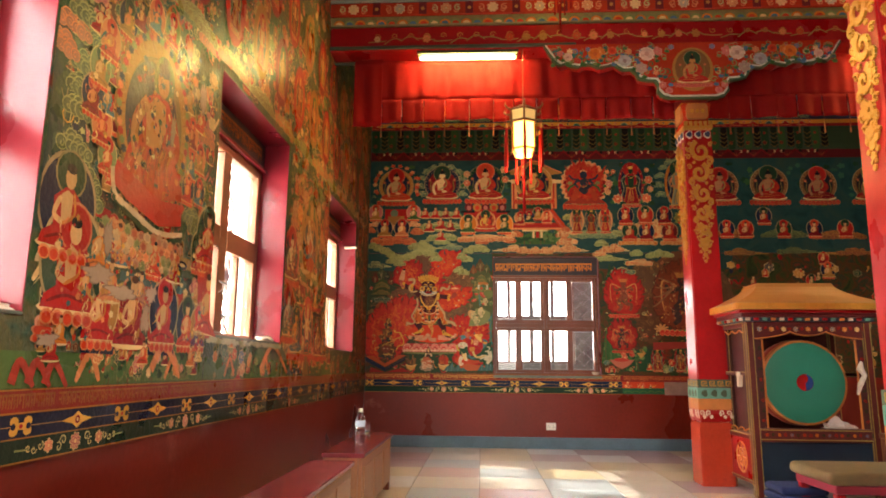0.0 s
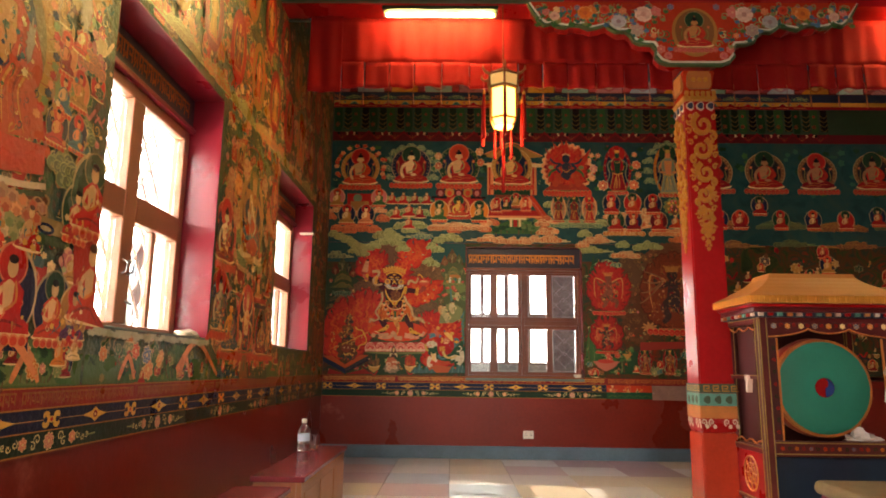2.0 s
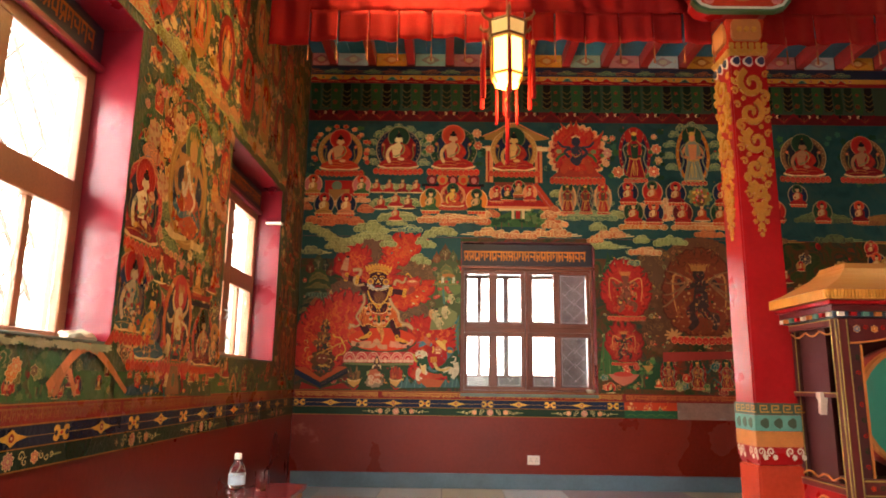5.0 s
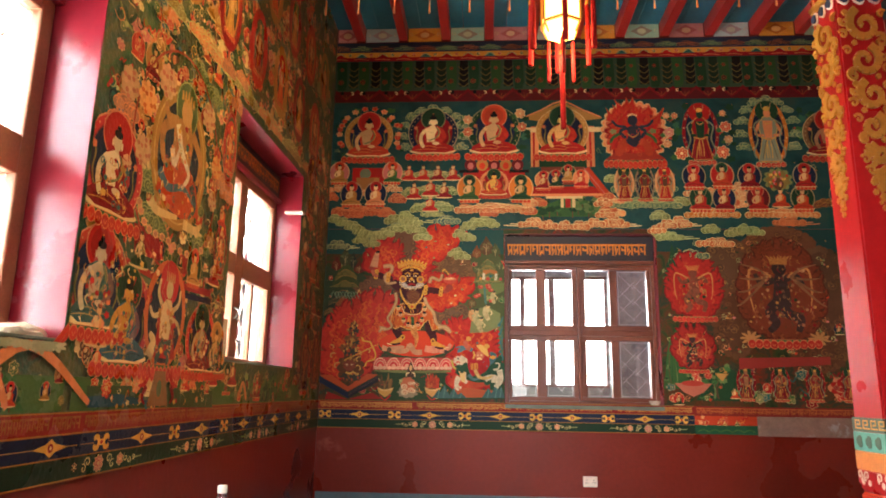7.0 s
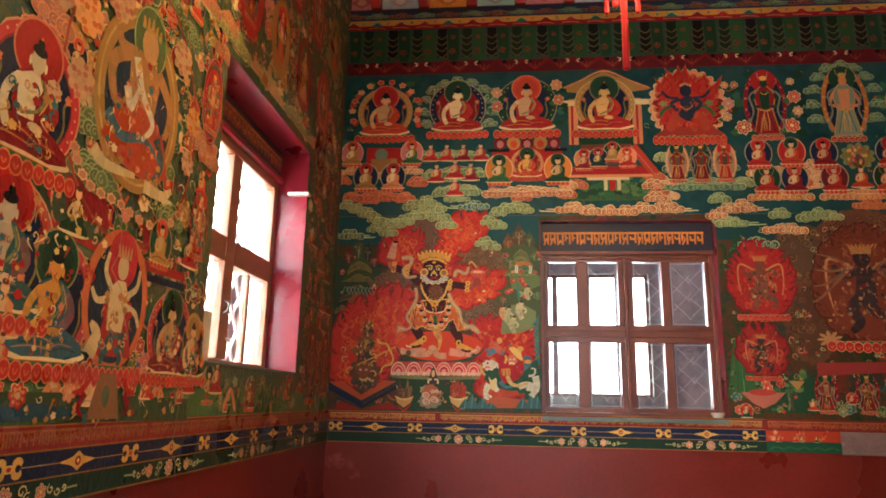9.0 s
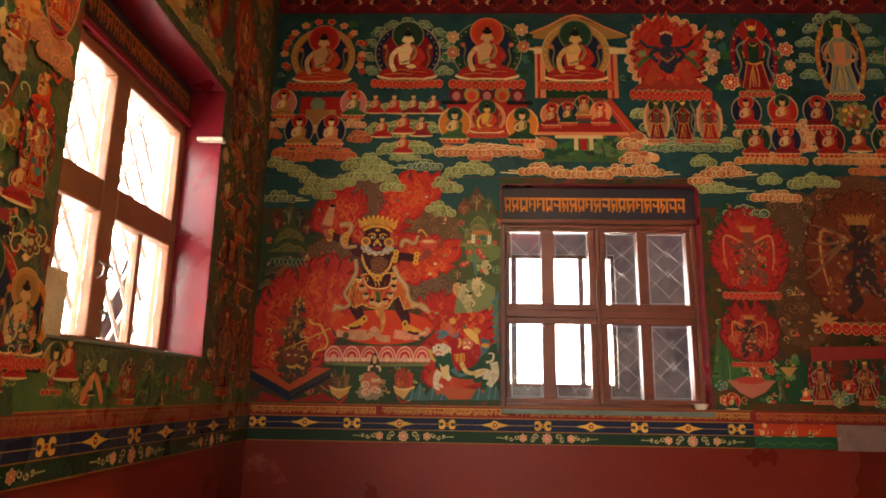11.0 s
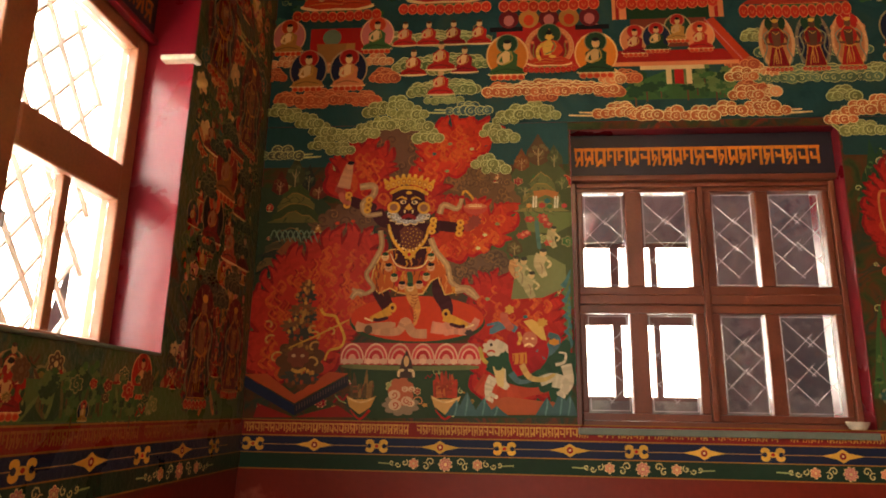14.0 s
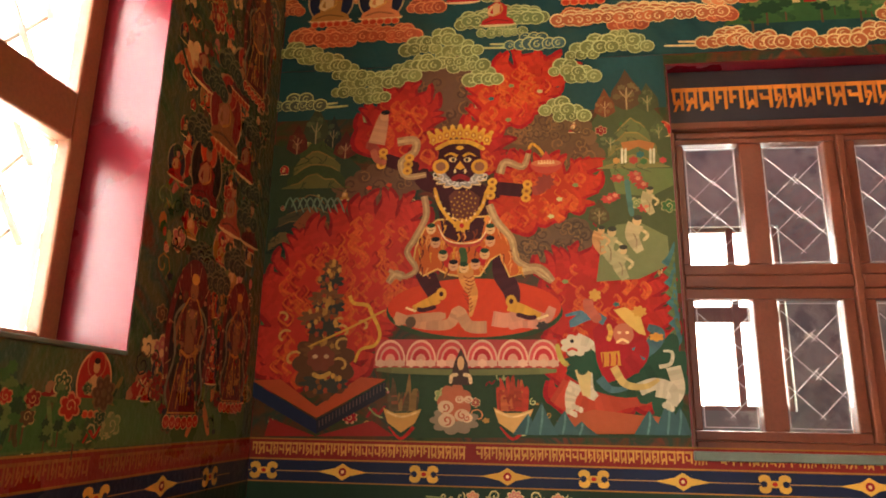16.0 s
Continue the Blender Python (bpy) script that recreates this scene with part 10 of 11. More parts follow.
def beam_flowers(A):
    for x in np.arange(LX + 0.5, 4.4, 0.17):
        A.stroke([(x - 0.1, 4.34 + 0.03 * math.sin(x * 9)), (x, 4.37 + 0.03 * math.cos(x * 9)), (x + 0.09, 4.35)], 0.012, mixc(OLIVE, OCHRE, 0.5), 0)
        A.stroke(spiral(x, 4.40, 0.035, 1.2, 1, x, 9), 0.01, OCHRE, 1)
        if rng.random() < 0.55:
            flower(A, x, 4.37, rng.uniform(0.03, 0.06), rng.choice((OCHRE, PEACH, CREAM, VERM)), OCHRE, 7, 2)


A = Art(0)
beam_art(A)
A.build(lambda u, v, d: (u, BF - 0.051 - d, v) if v > 4.612 else (u, BF - 0.031 - d, v), "painted_rows", beam, "rows of painted flowers and scallops")
A = Art(0)
beam_flowers(A)
A.build(lambda u, v, d: (u, BF - 0.001 - d, v), "painted_vine", beam, "painted trailing vine")
for i, x in enumerate(JX[:-1]):
    A = Art(0)
    A.rect(x + 0.05, x + 0.39, 4.79, 4.93, SQ[(i + 1) % 4], 0)
    A.lobed(x + 0.22, 4.86, 0.1, 0.05, 8, 0.3, mixc(SQ[(i + 1) % 4], CREAM, 0.5), 1)
    A.lobed(x + 0.22, 4.86, 0.06, 0.03, 6, 0.3, mixc(SQ[(i + 1) % 4], RED, 0.4), 2)
    A.build(lambda u, v, d: (u, BF - 0.04 - d, v), "joist_panel", beam)
part("panel_backing", box(LX + 0.002, RX, BF - 0.038, 6.61, 4.79, 4.938), M_JOIST, beam)
b2 = thing("beam", "long painted cross beam in red", "beam", "cross beams")
part("lower_beam", box(LX + 0.002, RX, BF - 3.5, 6.60 - 3.5, 4.247, 4.505, 0.006, 1), M_RED, b2)
part("upper_beam", box(LX + 0.002, RX, BF - 3.55, 6.60 - 3.5, 4.507, 4.788, 0.006, 1), M_ORANGE_RED, b2)


def cloth_sheet(x0, x1, z0, z1, y, amp, nx, nz=8, seed=0.0):
    bm = bmesh.new()
    rows = []
    for j in range(nz + 1):
        z = z1 + (z0 - z1) * j / nz
        row = []
        for i in range(nx + 1):
            x = x0 + (x1 - x0) * i / nx
            f = 0.35 + 0.65 * j / nz
            dy = amp * f * (math.sin(x * 17 + seed) * 0.5 + math.sin(x * 41 + 1.3 * seed + 0.6 * z) * 0.3 + noise.noise((x * 6, z * 2, seed)) * 0.9)
            row.append(bm.verts.new((x, y + dy, z)))
        rows.append(row)
    for a, b in zip(rows, rows[1:]):
        for i in range(nx):
            bm.faces.new((a[i], a[i + 1], b[i + 1], b[i]))
    return bm


def thick(ob, t=0.004):
    s = ob.modifiers.new("thickness", "SOLIDIFY")
    s.thickness = t
    return ob


cm = M_CLOTH.node_tree.nodes["Principled BSDF"]
cm.inputs["Sheen Weight"].default_value = 0.0
M_TASSEL = mat("orange_brown_thread", (0.3, 0.09, 0.02), 0.8)
canopy = thing("red_valance_cloth", "long red cloth under the beam with a stripped lower edge", "curtain")
for xa, xb, n in ((-1.26, 2.015, 134), (2.325, 6.2, 150)):
    thick(part("sheet", cloth_sheet(xa, xb, 3.80, 4.244, 6.585, 0.03, n), M_CLOTH, canopy, "", True))
thick(part("gathered_end", cloth_sheet(-1.30, -1.0, 3.50, 4.244, 6.548, 0.02, 30, 10, 3.0), M_CLOTH, canopy, "gathered end of the cloth", True))
x = -1.0
k = 0
while x < 6.1:
    w = rng.uniform(0.2, 0.27)
    if x < 2.02 < x + w:
        w = 2.02 - x
    elif 2.0 < x < 2.32:
        x = 2.325
    thick(part("strip", cloth_sheet(x, x + w - 0.004, 3.56 + rng.uniform(-0.015, 0.015), 3.805, 6.57 + 0.008 * (k % 2), 0.03, 16, 6, k), M_CLOTH, canopy, "", True))
    part("tassel", lathe([(0.001, 3.60), (0.002, 3.595), (0.002, 3.50), (0.006, 3.485), (0.005, 3.46), (0.008, 3.39), (0.002, 3.385)], 7, None, (x - 0.006, 6.555, 0)), M_TASSEL, canopy, "thin orange-brown tassel")
    x += w
    k += 1
tagged(part("cloth_rail", tube([(LX + 0.01, 6.62, 4.235), (RX - 0.01, 6.62, 4.235)], 0.012, 8), M_DARKG), "dark green rod carrying the red cloth", "rod")

# tube lamp under the beam
TL = thing("tube_lamp", "lit fluorescent tube on a white batten below the beam", "lamp", "tube lamps")
part("batten", box(-0.62, 0.42, 6.352, 6.47, 4.214, 4.246, 0.004), mat("dull_green_batten", (0.035, 0.05, 0.03), 0.8, spec=0.1), TL)
part("tube", tube([(-0.58, 6.42, 4.188), (0.38, 6.42, 4.188)], 0.014, 10), glow("tube_glow", (1.0, 0.74, 0.24), 180.0), TL, "glowing warm white tube")
for x in (-0.6, 0.395):
    part("cap", box(x - 0.012, x + 0.012, 6.405, 6.435, 4.17, 4.205, 0.003, 1), M_WHITE, TL)
copy_thing(TL, pose(4.58, 0, 0))
tagged(part("green_conduit", box(LX + 0.01, 1.0, 6.31, 6.339, 4.252, 4.285, 0.005, 1), M_DARKG), "dark green painted conduit along the beam", "conduit")


# ---- hanging lantern ----
def lantern(cx, cy, zb, size=0.83, top=4.72):
    ln = thing("hanging_lantern", "lit hexagonal palace lantern with gilt frame and red tassels", "lantern", "hanging lanterns", at=(cx, cy, zb))
    dark = mat("dark_gilt_wood", (0.16, 0.07, 0.02), 0.4, 0.3)
    hexp = lambda r, z: [(r * math.cos(radians(60 * i + 30)), r * math.sin(radians(60 * i + 30)), z) for i in range(6)]
    def hexband(r0, r1, z0, z1):
        bm = bmesh.new()
        lo, hi = [bm.verts.new(p) for p in hexp(r0, z0)], [bm.verts.new(p) for p in hexp(r1, z1)]
        bm.faces.new(lo[::-1])
        bm.faces.new(hi)
        for i in range(6):
            bm.faces.new((lo[i], lo[(i + 1) % 6], hi[(i + 1) % 6], hi[i]))
        bmesh.ops.bevel(bm, geom=bm.edges[:], offset=0.003, segments=1, affect="EDGES")
        return bm
    gl = glow("lantern_paper", (1.0, 0.56, 0.11), 3.2)
    gl2 = glow("lantern_upper_paper", (0.7, 0.42, 0.13), 0.35)
    part("bottom_panel", hexband(0.105, 0.135, 0.0, 0.07), gl, ln, "glowing lower panel")
    part("body", hexband(0.142, 0.142, 0.092, 0.40), gl, ln, "glowing paper body")
    part("upper_panel", hexband(0.158, 0.168, 0.43, 0.55), gl2, ln, "dimmer paper panel")
    part("ring", hexband(0.15, 0.15, 0.07, 0.09), M_GOLD, ln)
    part("ring", hexband(0.168, 0.172, 0.405, 0.43), dark, ln)
    part("ring", hexband(0.18, 0.175, 0.55, 0.57), dark, ln)
    part("cap", hexband(0.17, 0.05, 0.572, 0.64), dark, ln)
    for i in range(6):
        a = radians(60 * i + 30)
        c, s = math.cos(a), math.sin(a)
        part("post", tube([(0.147 * c, 0.147 * s, 0.09), (0.147 * c, 0.147 * s, 0.41)], 0.011, 6), M_GOLD, ln)
        part("post", tube([(0.168 * c, 0.168 * s, 0.43), (0.175 * c, 0.175 * s, 0.55)], 0.012, 6), dark, ln)
        part("rib", tube([(0.138 * c, 0.138 * s, 0.07), (0.107 * c, 0.107 * s, 0.0)], 0.008, 5), M_GOLD, ln)
        part("horn", tube([(0.17 * c, 0.17 * s, 0.56), (0.22 * c, 0.22 * s, 0.565), (0.255 * c, 0.255 * s, 0.60), (0.25 * c, 0.25 * s, 0.635)], [0.014, 0.016, 0.012, 0.005], 6), dark, ln, "carved dark corner finial")
        tz = 0.5
        part("cord", tube([(0.235 * c, 0.235 * s, 0.57), (0.24 * c, 0.24 * s, 0.36)], 0.003, 5), M_RED, ln)
        t = part("tassel", lathe([(0.002, 0.37), (0.013, 0.355), (0.014, 0.33), (0.011, 0.325), (0.016, 0.31), (0.02, -0.12), (0.018, -0.145), (0.001, -0.15)], 8, None, (0.24 * c, 0.24 * s, -0.02)), M_CLOTH, ln, "long red silk tassel", True)
        part("tassel_cap", lathe([(0.003, 0.385), (0.015, 0.37), (0.0165, 0.335), (0.013, 0.33)], 8, None, (0.24 * c, 0.24 * s, -0.02)), M_GOLD, t)
        if i % 2 == 0:
            part("tassel", lathe([(0.002, -0.02), (0.012, -0.03), (0.014, -0.33), (0.001, -0.34)], 8, None, (0.1 * c, 0.1 * s, 0)), M_CLOTH, ln, "long red silk tassel", True)
    part("tassel", lathe([(0.002, 0.0), (0.012, -0.02), (0.012, -0.14), (0.018, -0.15), (0.02, -0.70), (0.001, -0.71)], 8), M_CLOTH, ln, "long red middle tassel", True)
    part("tassel_knot", lathe([(0.003, -0.11), (0.017, -0.12), (0.017, -0.15), (0.003, -0.16)], 8), M_GOLD, ln)
    part("rod", tube([(0, 0, 0.63), (0, 0, (top - zb) / size)], 0.006, 6), dark, ln, "thin hanging rod")
    ln.scale = (size, size, size)
    return ln


lantern(0.46, 6.35, 3.10)
lantern(0.80, 5.95, 4.58, 0.55, 4.94)  # a smaller one high before the beam
lamp("lantern_light", "POINT", pose(0.46, 6.35, 2.98), 22, (1.0, 0.6, 0.22), 0.12)


# ---- drum in its cabinet ----
def drum_cabinet():
    cab = thing("drum_cabinet", "painted red wooden drum cabinet with ochre roof and gilded trim", "cabinet", at=(2.79, 6.12, 0))
    X, Y = 0.48, 0.29
    panelr = mat("dark_red_panel", (0.10, 0.010, 0.009), 0.4)
    deep = mat("deep_maroon_board", (0.07, 0.01, 0.01), 0.5)
    roofm = mat("ochre_roof_paint", (0.46, 0.17, 0.035), 0.5, 0, 0.15, 5, 0.15)
    yel = mat("yellow_fringe_paint", (0.60, 0.25, 0.03), 0.5, 0, 0.2, 8, 0.2)
    trimg = mat("dull_gold_line", (0.34, 0.24, 0.06), 0.45)
    blue = mat("dark_blue_panel", (0.012, 0.025, 0.045), 0.45)
    for sx in (-1, 1):
        for sy in (-1, 1):
            part("post", box(sx * X - 0.028, sx * X + 0.028, sy * Y - 0.035, sy * Y + 0.035, 0.0, 1.44, 0.006), panelr, cab)
            for d in (-0.024, 0.024):
                part("gold_line", box(sx * X + d - 0.0028, sx * X + d + 0.0028, sy * Y - 0.0375, sy * Y - 0.035, 0.02, 1.43), trimg, cab)
                part("gold_line", box(sx * X - 0.0375, sx * X - 0.035, sy * Y + d - 0.004, sy * Y + d + 0.004, 0.02, 1.43), trimg, cab)
    part("back", box(-X + 0.036, X - 0.036, Y - 0.02, Y, 0.12, 1.43), deep, cab, "dark maroon back board")
    part("floor_board", box(-X + 0.036, X - 0.036, -Y + 0.0, Y - 0.02, 0.48, 0.505), panelr, cab)
    part("lower_panel", box(-X + 0.036, X - 0.036, -Y - 0.01, -Y + 0.01, 0.13, 0.45), blue, cab, "dark blue lower panel")
    part("front_rail", box(-X + 0.036, X - 0.036, -Y - 0.03, -Y + 0.03, 0.452, 0.56, 0.004), panelr, cab)
    part("gold_line", box(-X + 0.036, X - 0.036, -Y - 0.034, -Y - 0.03, 0.468, 0.476), trimg, cab)
    part("gold_line", box(-X + 0.036, X - 0.036, -Y - 0.034, -Y - 0.03, 0.545, 0.553), trimg, cab)
    part("top_rail", box(-X + 0.036, X - 0.036, -Y - 0.03, -Y + 0.03, 1.40, 1.44, 0.004), panelr, cab)
    # scalloped arch in front, gold edged
    arch = [(-X + 0.036, 1.40), (X - 0.036, 1.40)]
    n = 48
    low = []
    for i in range(n + 1):
        t = i / n
        low.append((X - 0.036 - (2 * X - 0.072) * t, 1.36 - 0.035 * abs(math.sin(3 * math.pi * t)) ** 0.7 - 0.06 * abs(2 * t - 1) ** 4))
    arch_board = part("arch", prism(arch + low, -Y - 0.028, -Y + 0.0), panelr, cab, "scalloped red arch")
    part("arch_line", tube([(a, -Y - 0.03, b) for a, b in low], 0.006, 6), M_ORANGEP, arch_board, "orange edging")
    for sx in (-1, 1):
        part("inner_frame", box(sx * (X - 0.065) - 0.028, sx * (X - 0.065) + 0.028, -Y - 0.02, -Y + 0.01, 0.562, 1.31, 0.003), deep, cab)
        part("inner_line", box(sx * (X - 0.1) - 0.006, sx * (X - 0.1) + 0.006, -Y - 0.024, -Y - 0.012, 0.562, 1.29), M_ORANGEP, cab)
    A = Art(0)
    for k in range(9):
        x = -0.4 + 0.1 * k
        flower(A, x, 1.378, 0.022, (BLUE, ORANGE, CREAM)[k % 3], CREAM, 6, 2)
        A.stroke(spiral(x + 0.05, 1.385, 0.016, 1.2, 1, k, 8), 0.006, RED, 2)
        flower(A, x, 0.51, 0.016, (RED, ORANGE, BLUE)[k % 3], mixc(OCHRE, RED, 0.5), 5, 2)
        A.stroke(spiral(x + 0.05, 0.51, 0.016, 1.2, 1, k, 8), 0.006, (DKGREEN, RED)[k % 2], 2)
    for s in (-1, 1):
        for k in range(8):
            A.stroke(spiral(s * (X - 0.065), 0.62 + 0.085 * k, 0.016, 1.2, s, k, 8), 0.006, (RED, DKGREEN)[k % 2], 2)
    A.build(lambda u, v, d: (u, -Y - 0.031 - d, v), "painted_decoration", cab, "painted flowers and curls")
    # side openings with rails and the wheel panel
    for sx in (-1, 1):
        for z0, z1 in ((0.10, 0.13), (0.46, 0.50), (0.99, 1.02), (1.40, 1.44)):
            part("side_rail", box(sx * X - 0.02, sx * X + 0.02, -Y + 0.036, Y - 0.036, z0, z1, 0.003), panelr, cab)
            part("gold_line", box(sx * X - 0.0225, sx * X - 0.02, -Y + 0.036, Y - 0.036, z1 - 0.007, z1 - 0.001), trimg, cab)
        part("side_panel", box(sx * X - 0.012, sx * X + 0.012, -Y + 0.036, Y - 0.036, 0.131, 0.458), M_RED, cab, "red panel with a gold wheel")
        for z, sgn in ((1.385, -1), (0.515, 1)):
            pts = [(-Y + 0.036 + (2 * Y - 0.072) * i / 20, z + sgn * 0.03 * abs(math.sin(3 * math.pi * i / 20))) for i in range(21)]
            part("side_scallop", tube([(sx * X, a, b) for a, b in pts], 0.006, 6), M_ORANGEP, cab, "orange scalloped edging")
    part("side_curtain", box(-X + 0.05, -X + 0.06, -0.05, Y - 0.036, 0.5, 1.42), deep, cab, "red cloth behind the side opening")
    bm = bmesh.new()
    wc, wr = (0.0, 0.295), 0.11
    for r, t in ((wr, 0.008), (wr * 0.6, 0.006), (wr * 0.25, 0.008)):
        tube([(-X - 0.014, wc[0] + r * math.cos(radians(12 * i)), wc[1] + r * 1.15 * math.sin(radians(12 * i))) for i in range(31)], t, 5, bm)
    for i in range(8):
        a = radians(45 * i)
        tube([(-X - 0.014, wc[0] + 0.03 * math.cos(a), wc[1] + 0.035 * math.sin(a)), (-X - 0.014, wc[0] + wr * math.cos(a), wc[1] + wr * 1.15 * math.sin(a))], 0.006, 5, bm)
    part("wheel", bm, M_ORANGEP, cab, "gold-orange spoked wheel")
    part("bracket_hook", prism([(0, 0), (0.05, 0), (0.05, -0.03), (0.03, -0.05), (0.04, -0.12), (0.02, -0.13), (0.0, -0.04)], -0.02, 0.02, "yz"), M_WHITEP, cab, "cream carved hook").location = (-X - 0.02, -0.1, 1.02)
    # cornice rows
    part("cornice", box(-X - 0.055, X + 0.055, -Y - 0.055, Y + 0.055, 1.442, 1.475, 0.004), blue, cab)
    part("cornice", box(-X - 0.075, X + 0.075, -Y - 0.075, Y + 0.075, 1.477, 1.51, 0.004), panelr, cab)
    part("cornice", box(-X - 0.10, X + 0.10, -Y - 0.10, Y + 0.10, 1.512, 1.535, 0.004), M_RED, cab)
    for i in range(15):
        part("dentil", box(-X - 0.04 + 0.07 * i, -X - 0.005 + 0.07 * i, -Y - 0.075, -Y - 0.056, 1.448, 1.472), (M_WHITEP, M_RED, M_TEALP, M_ORANGEP)[i % 4], cab)
    for i in range(9):
        part("dentil", box(-X - 0.075, -X - 0.056, -Y - 0.04 + 0.07 * i, -Y - 0.005 + 0.07 * i, 1.448, 1.472), (M_WHITEP, M_RED, M_TEALP, M_ORANGEP)[i % 4], cab)
    # pleated fringe round the eave
    bm = bmesh.new()
    for sy, n in ((-1, 62),):
        for i in range(n):
            x = -X - 0.125 + (2 * X + 0.25) * i / n
            bx(bm, x, x + 0.015, -Y - 0.135, -Y - 0.12, 1.538, 1.592)
    for i in range(42):
        y = -Y - 0.118 + (2 * Y + 0.236) * i / 42
        bx(bm, -X - 0.135, -X - 0.12, y, y + 0.011, 1.538, 1.592)
    part("fringe", bm, yel, cab, "yellow pleated eave fringe")
    part("eave", box(-X - 0.12, X + 0.12, -Y - 0.12, Y + 0.12, 1.537, 1.59, 0.004), roofm, cab)
    # concave hipped roof
    bm = bmesh.new()
    rings = []
    for t in [i / 6 for i in range(7)]:
        q = (1 - t) ** 1.7
        hx, hy, z = 0.32 + (X + 0.14 - 0.32) * q, 0.14 + (Y + 0.14 - 0.14) * q, 1.592 + 0.20 * t
        rings.append([bm.verts.new((sx * hx, sy * hy, z)) for sx, sy in ((-1, -1), (1, -1), (1, 1), (-1, 1))])
    for a, b in zip(rings, rings[1:]):
        for i in range(4):
            bm.faces.new((a[i], a[(i + 1) % 4], b[(i + 1) % 4], b[i]))
    bm.faces.new(rings[-1])
    bm.faces.new(rings[0][::-1])
    part("roof", bm, roofm, cab, "ochre concave hipped roof")
    return cab


drum_cabinet()
drum = thing("drum", "large round drum with green skin and orange rim", "drum", at=(2.765, 6.0, 0.935))
drum.scale = (0.95, 1, 0.95)
part("shell", lathe([(0.33, -0.11), (0.375, -0.06), (0.385, 0.0), (0.375, 0.06), (0.33, 0.11)], 40, None, (0, 0, 0), "y"), mat("red_drum_shell", (0.3, 0.03, 0.02), 0.4), drum, "red painted shell", True)
part("rim", lathe([(0.335, -0.118), (0.372, -0.112), (0.376, -0.07), (0.36, -0.065)], 40, None, (0, 0, 0), "y"), M_ORANGEP, drum, "orange rim", True)
part("skin", lathe([(0.001, -0.128), (0.2, -0.127), (0.345, -0.121), (0.352, -0.116), (0.30, -0.112)], 40, None, (0, 0, 0), "y"), mat("green_drum_skin", (0.025, 0.24, 0.15), 0.5, 0, 0.1, 6, 0.06), drum, "green painted skin", True)
disc = part("centre_disc", lathe([(0.001, -0.1315), (0.07, -0.131), (0.074, -0.128)], 26, None, (0, 0, 0), "y"), M_RED, drum, "red centre disc")
A = Art(0)
A.add([(0.07 * math.cos(radians(a)), 0.07 * math.sin(radians(a))) for a in range(-90, 91, 10)] + [(0.025 * math.cos(radians(a)), 0.035 + 0.035 * math.sin(radians(a))) for a in range(90, -91, -20)], (0.03, 0.06, 0.22), 1)
A.build(lambda u, v, d: (u, -0.131 - d, v), "swirl", disc, "blue swirl")
rag = thing("white_cloth", "crumpled white ceremonial scarf in the drum cabinet", "cloth", at=(3.03, 5.90, 0.561))
bm = bmesh.new()
bmesh.ops.create_icosphere(bm, subdivisions=3, radius=1)
for v in bm.verts:
    n0 = noise.noise(v.co * 2.4) * 0.5 + noise.noise(v.co * 6) * 0.2
    v.co = Vector((v.co.x * 0.12 * (1 + n0), v.co.y * 0.05 * (1 + n0), max(0.0, (v.co.z + 0.3) * 0.035 * (1 + 1.6 * n0 + (0.9 if abs(v.co.x + 0.2) < 0.25 else 0)))))
part("folds", bm, mat("off_white_silk", (0.62, 0.52, 0.45), 0.6), rag, "", True)
rag2 = thing("white_scarf", "white scarf tied to the drum cabinet frame", "cloth", at=(3.2, 5.80, 0.98))
bm = bmesh.new()
tube([(0, 0, 0.13), (-0.02, -0.01, 0.07), (0.01, -0.015, 0.02), (-0.03, -0.01, -0.06), (-0.05, 0, -0.14)], [0.012, 0.03, 0.02, 0.022, 0.008], 8, bm)
part("knot", bm, mat("off_white_scarf", (0.6, 0.52, 0.42), 0.6), rag2, "", True)

# ---- low seat with cushion and folded blanket before the cabinet ----
seat = thing("floor_bench", "low crimson wooden bench frame under a cushion", "bench", at=(3.05, 5.05, 0))
for sx in (-0.62, 0.62):
    for sy in (-0.25, 0.25):
        part("leg", box(sx - 0.03, sx + 0.03, sy - 0.03, sy + 0.03, 0, 0.22, 0.005), M_RED, seat)
part("frame", box(-0.66, 0.66, -0.29, 0.29, 0.222, 0.28, 0.01), mat("crimson_seat_paint", (0.3, 0.02, 0.04), 0.4), seat, "crimson painted frame")
mt = thing("cushion", "flat olive-brown seat cushion on the low seat", "cushion", at=(3.05, 5.05, 0.281))
bm = box(-0.7, 0.7, -0.31, 0.31, 0, 0.085, 0.035, 4)
for v in bm.verts:
    v.co.z += 0.012 * noise.noise((v.co.x * 4, v.co.y * 4, 0))
part("pad", bm, mat("olive_brown_carpet", (0.17, 0.11, 0.045), 0.95, 0, 0.25, 12, 0.5, 200), mt, "", True)
bl = thing("folded_blanket", "folded dark blue woollen blanket on the floor", "blanket", at=(2.42, 5.42, 0))
for i in range(3):
    bm = box(-0.19 + 0.01 * i, 0.19 - 0.008 * i, -0.17, 0.17, 0.062 * i, 0.062 * i + 0.06, 0.025, 3)
    for v in bm.verts:
        v.co += Vector((noise.noise(v.co * 7), noise.noise(v.co * 7 + Vector((3, 0, 0))), 0)) * 0.02
    part("fold", bm, mat("navy_wool", (0.012, 0.022, 0.09), 0.95, 0, 0.2, 12, 0.5, 200), bl, "", True)
tb = thing("low_table", "low dark wooden table beside the cushion", "table", at=(3.75, 5.55, 0))
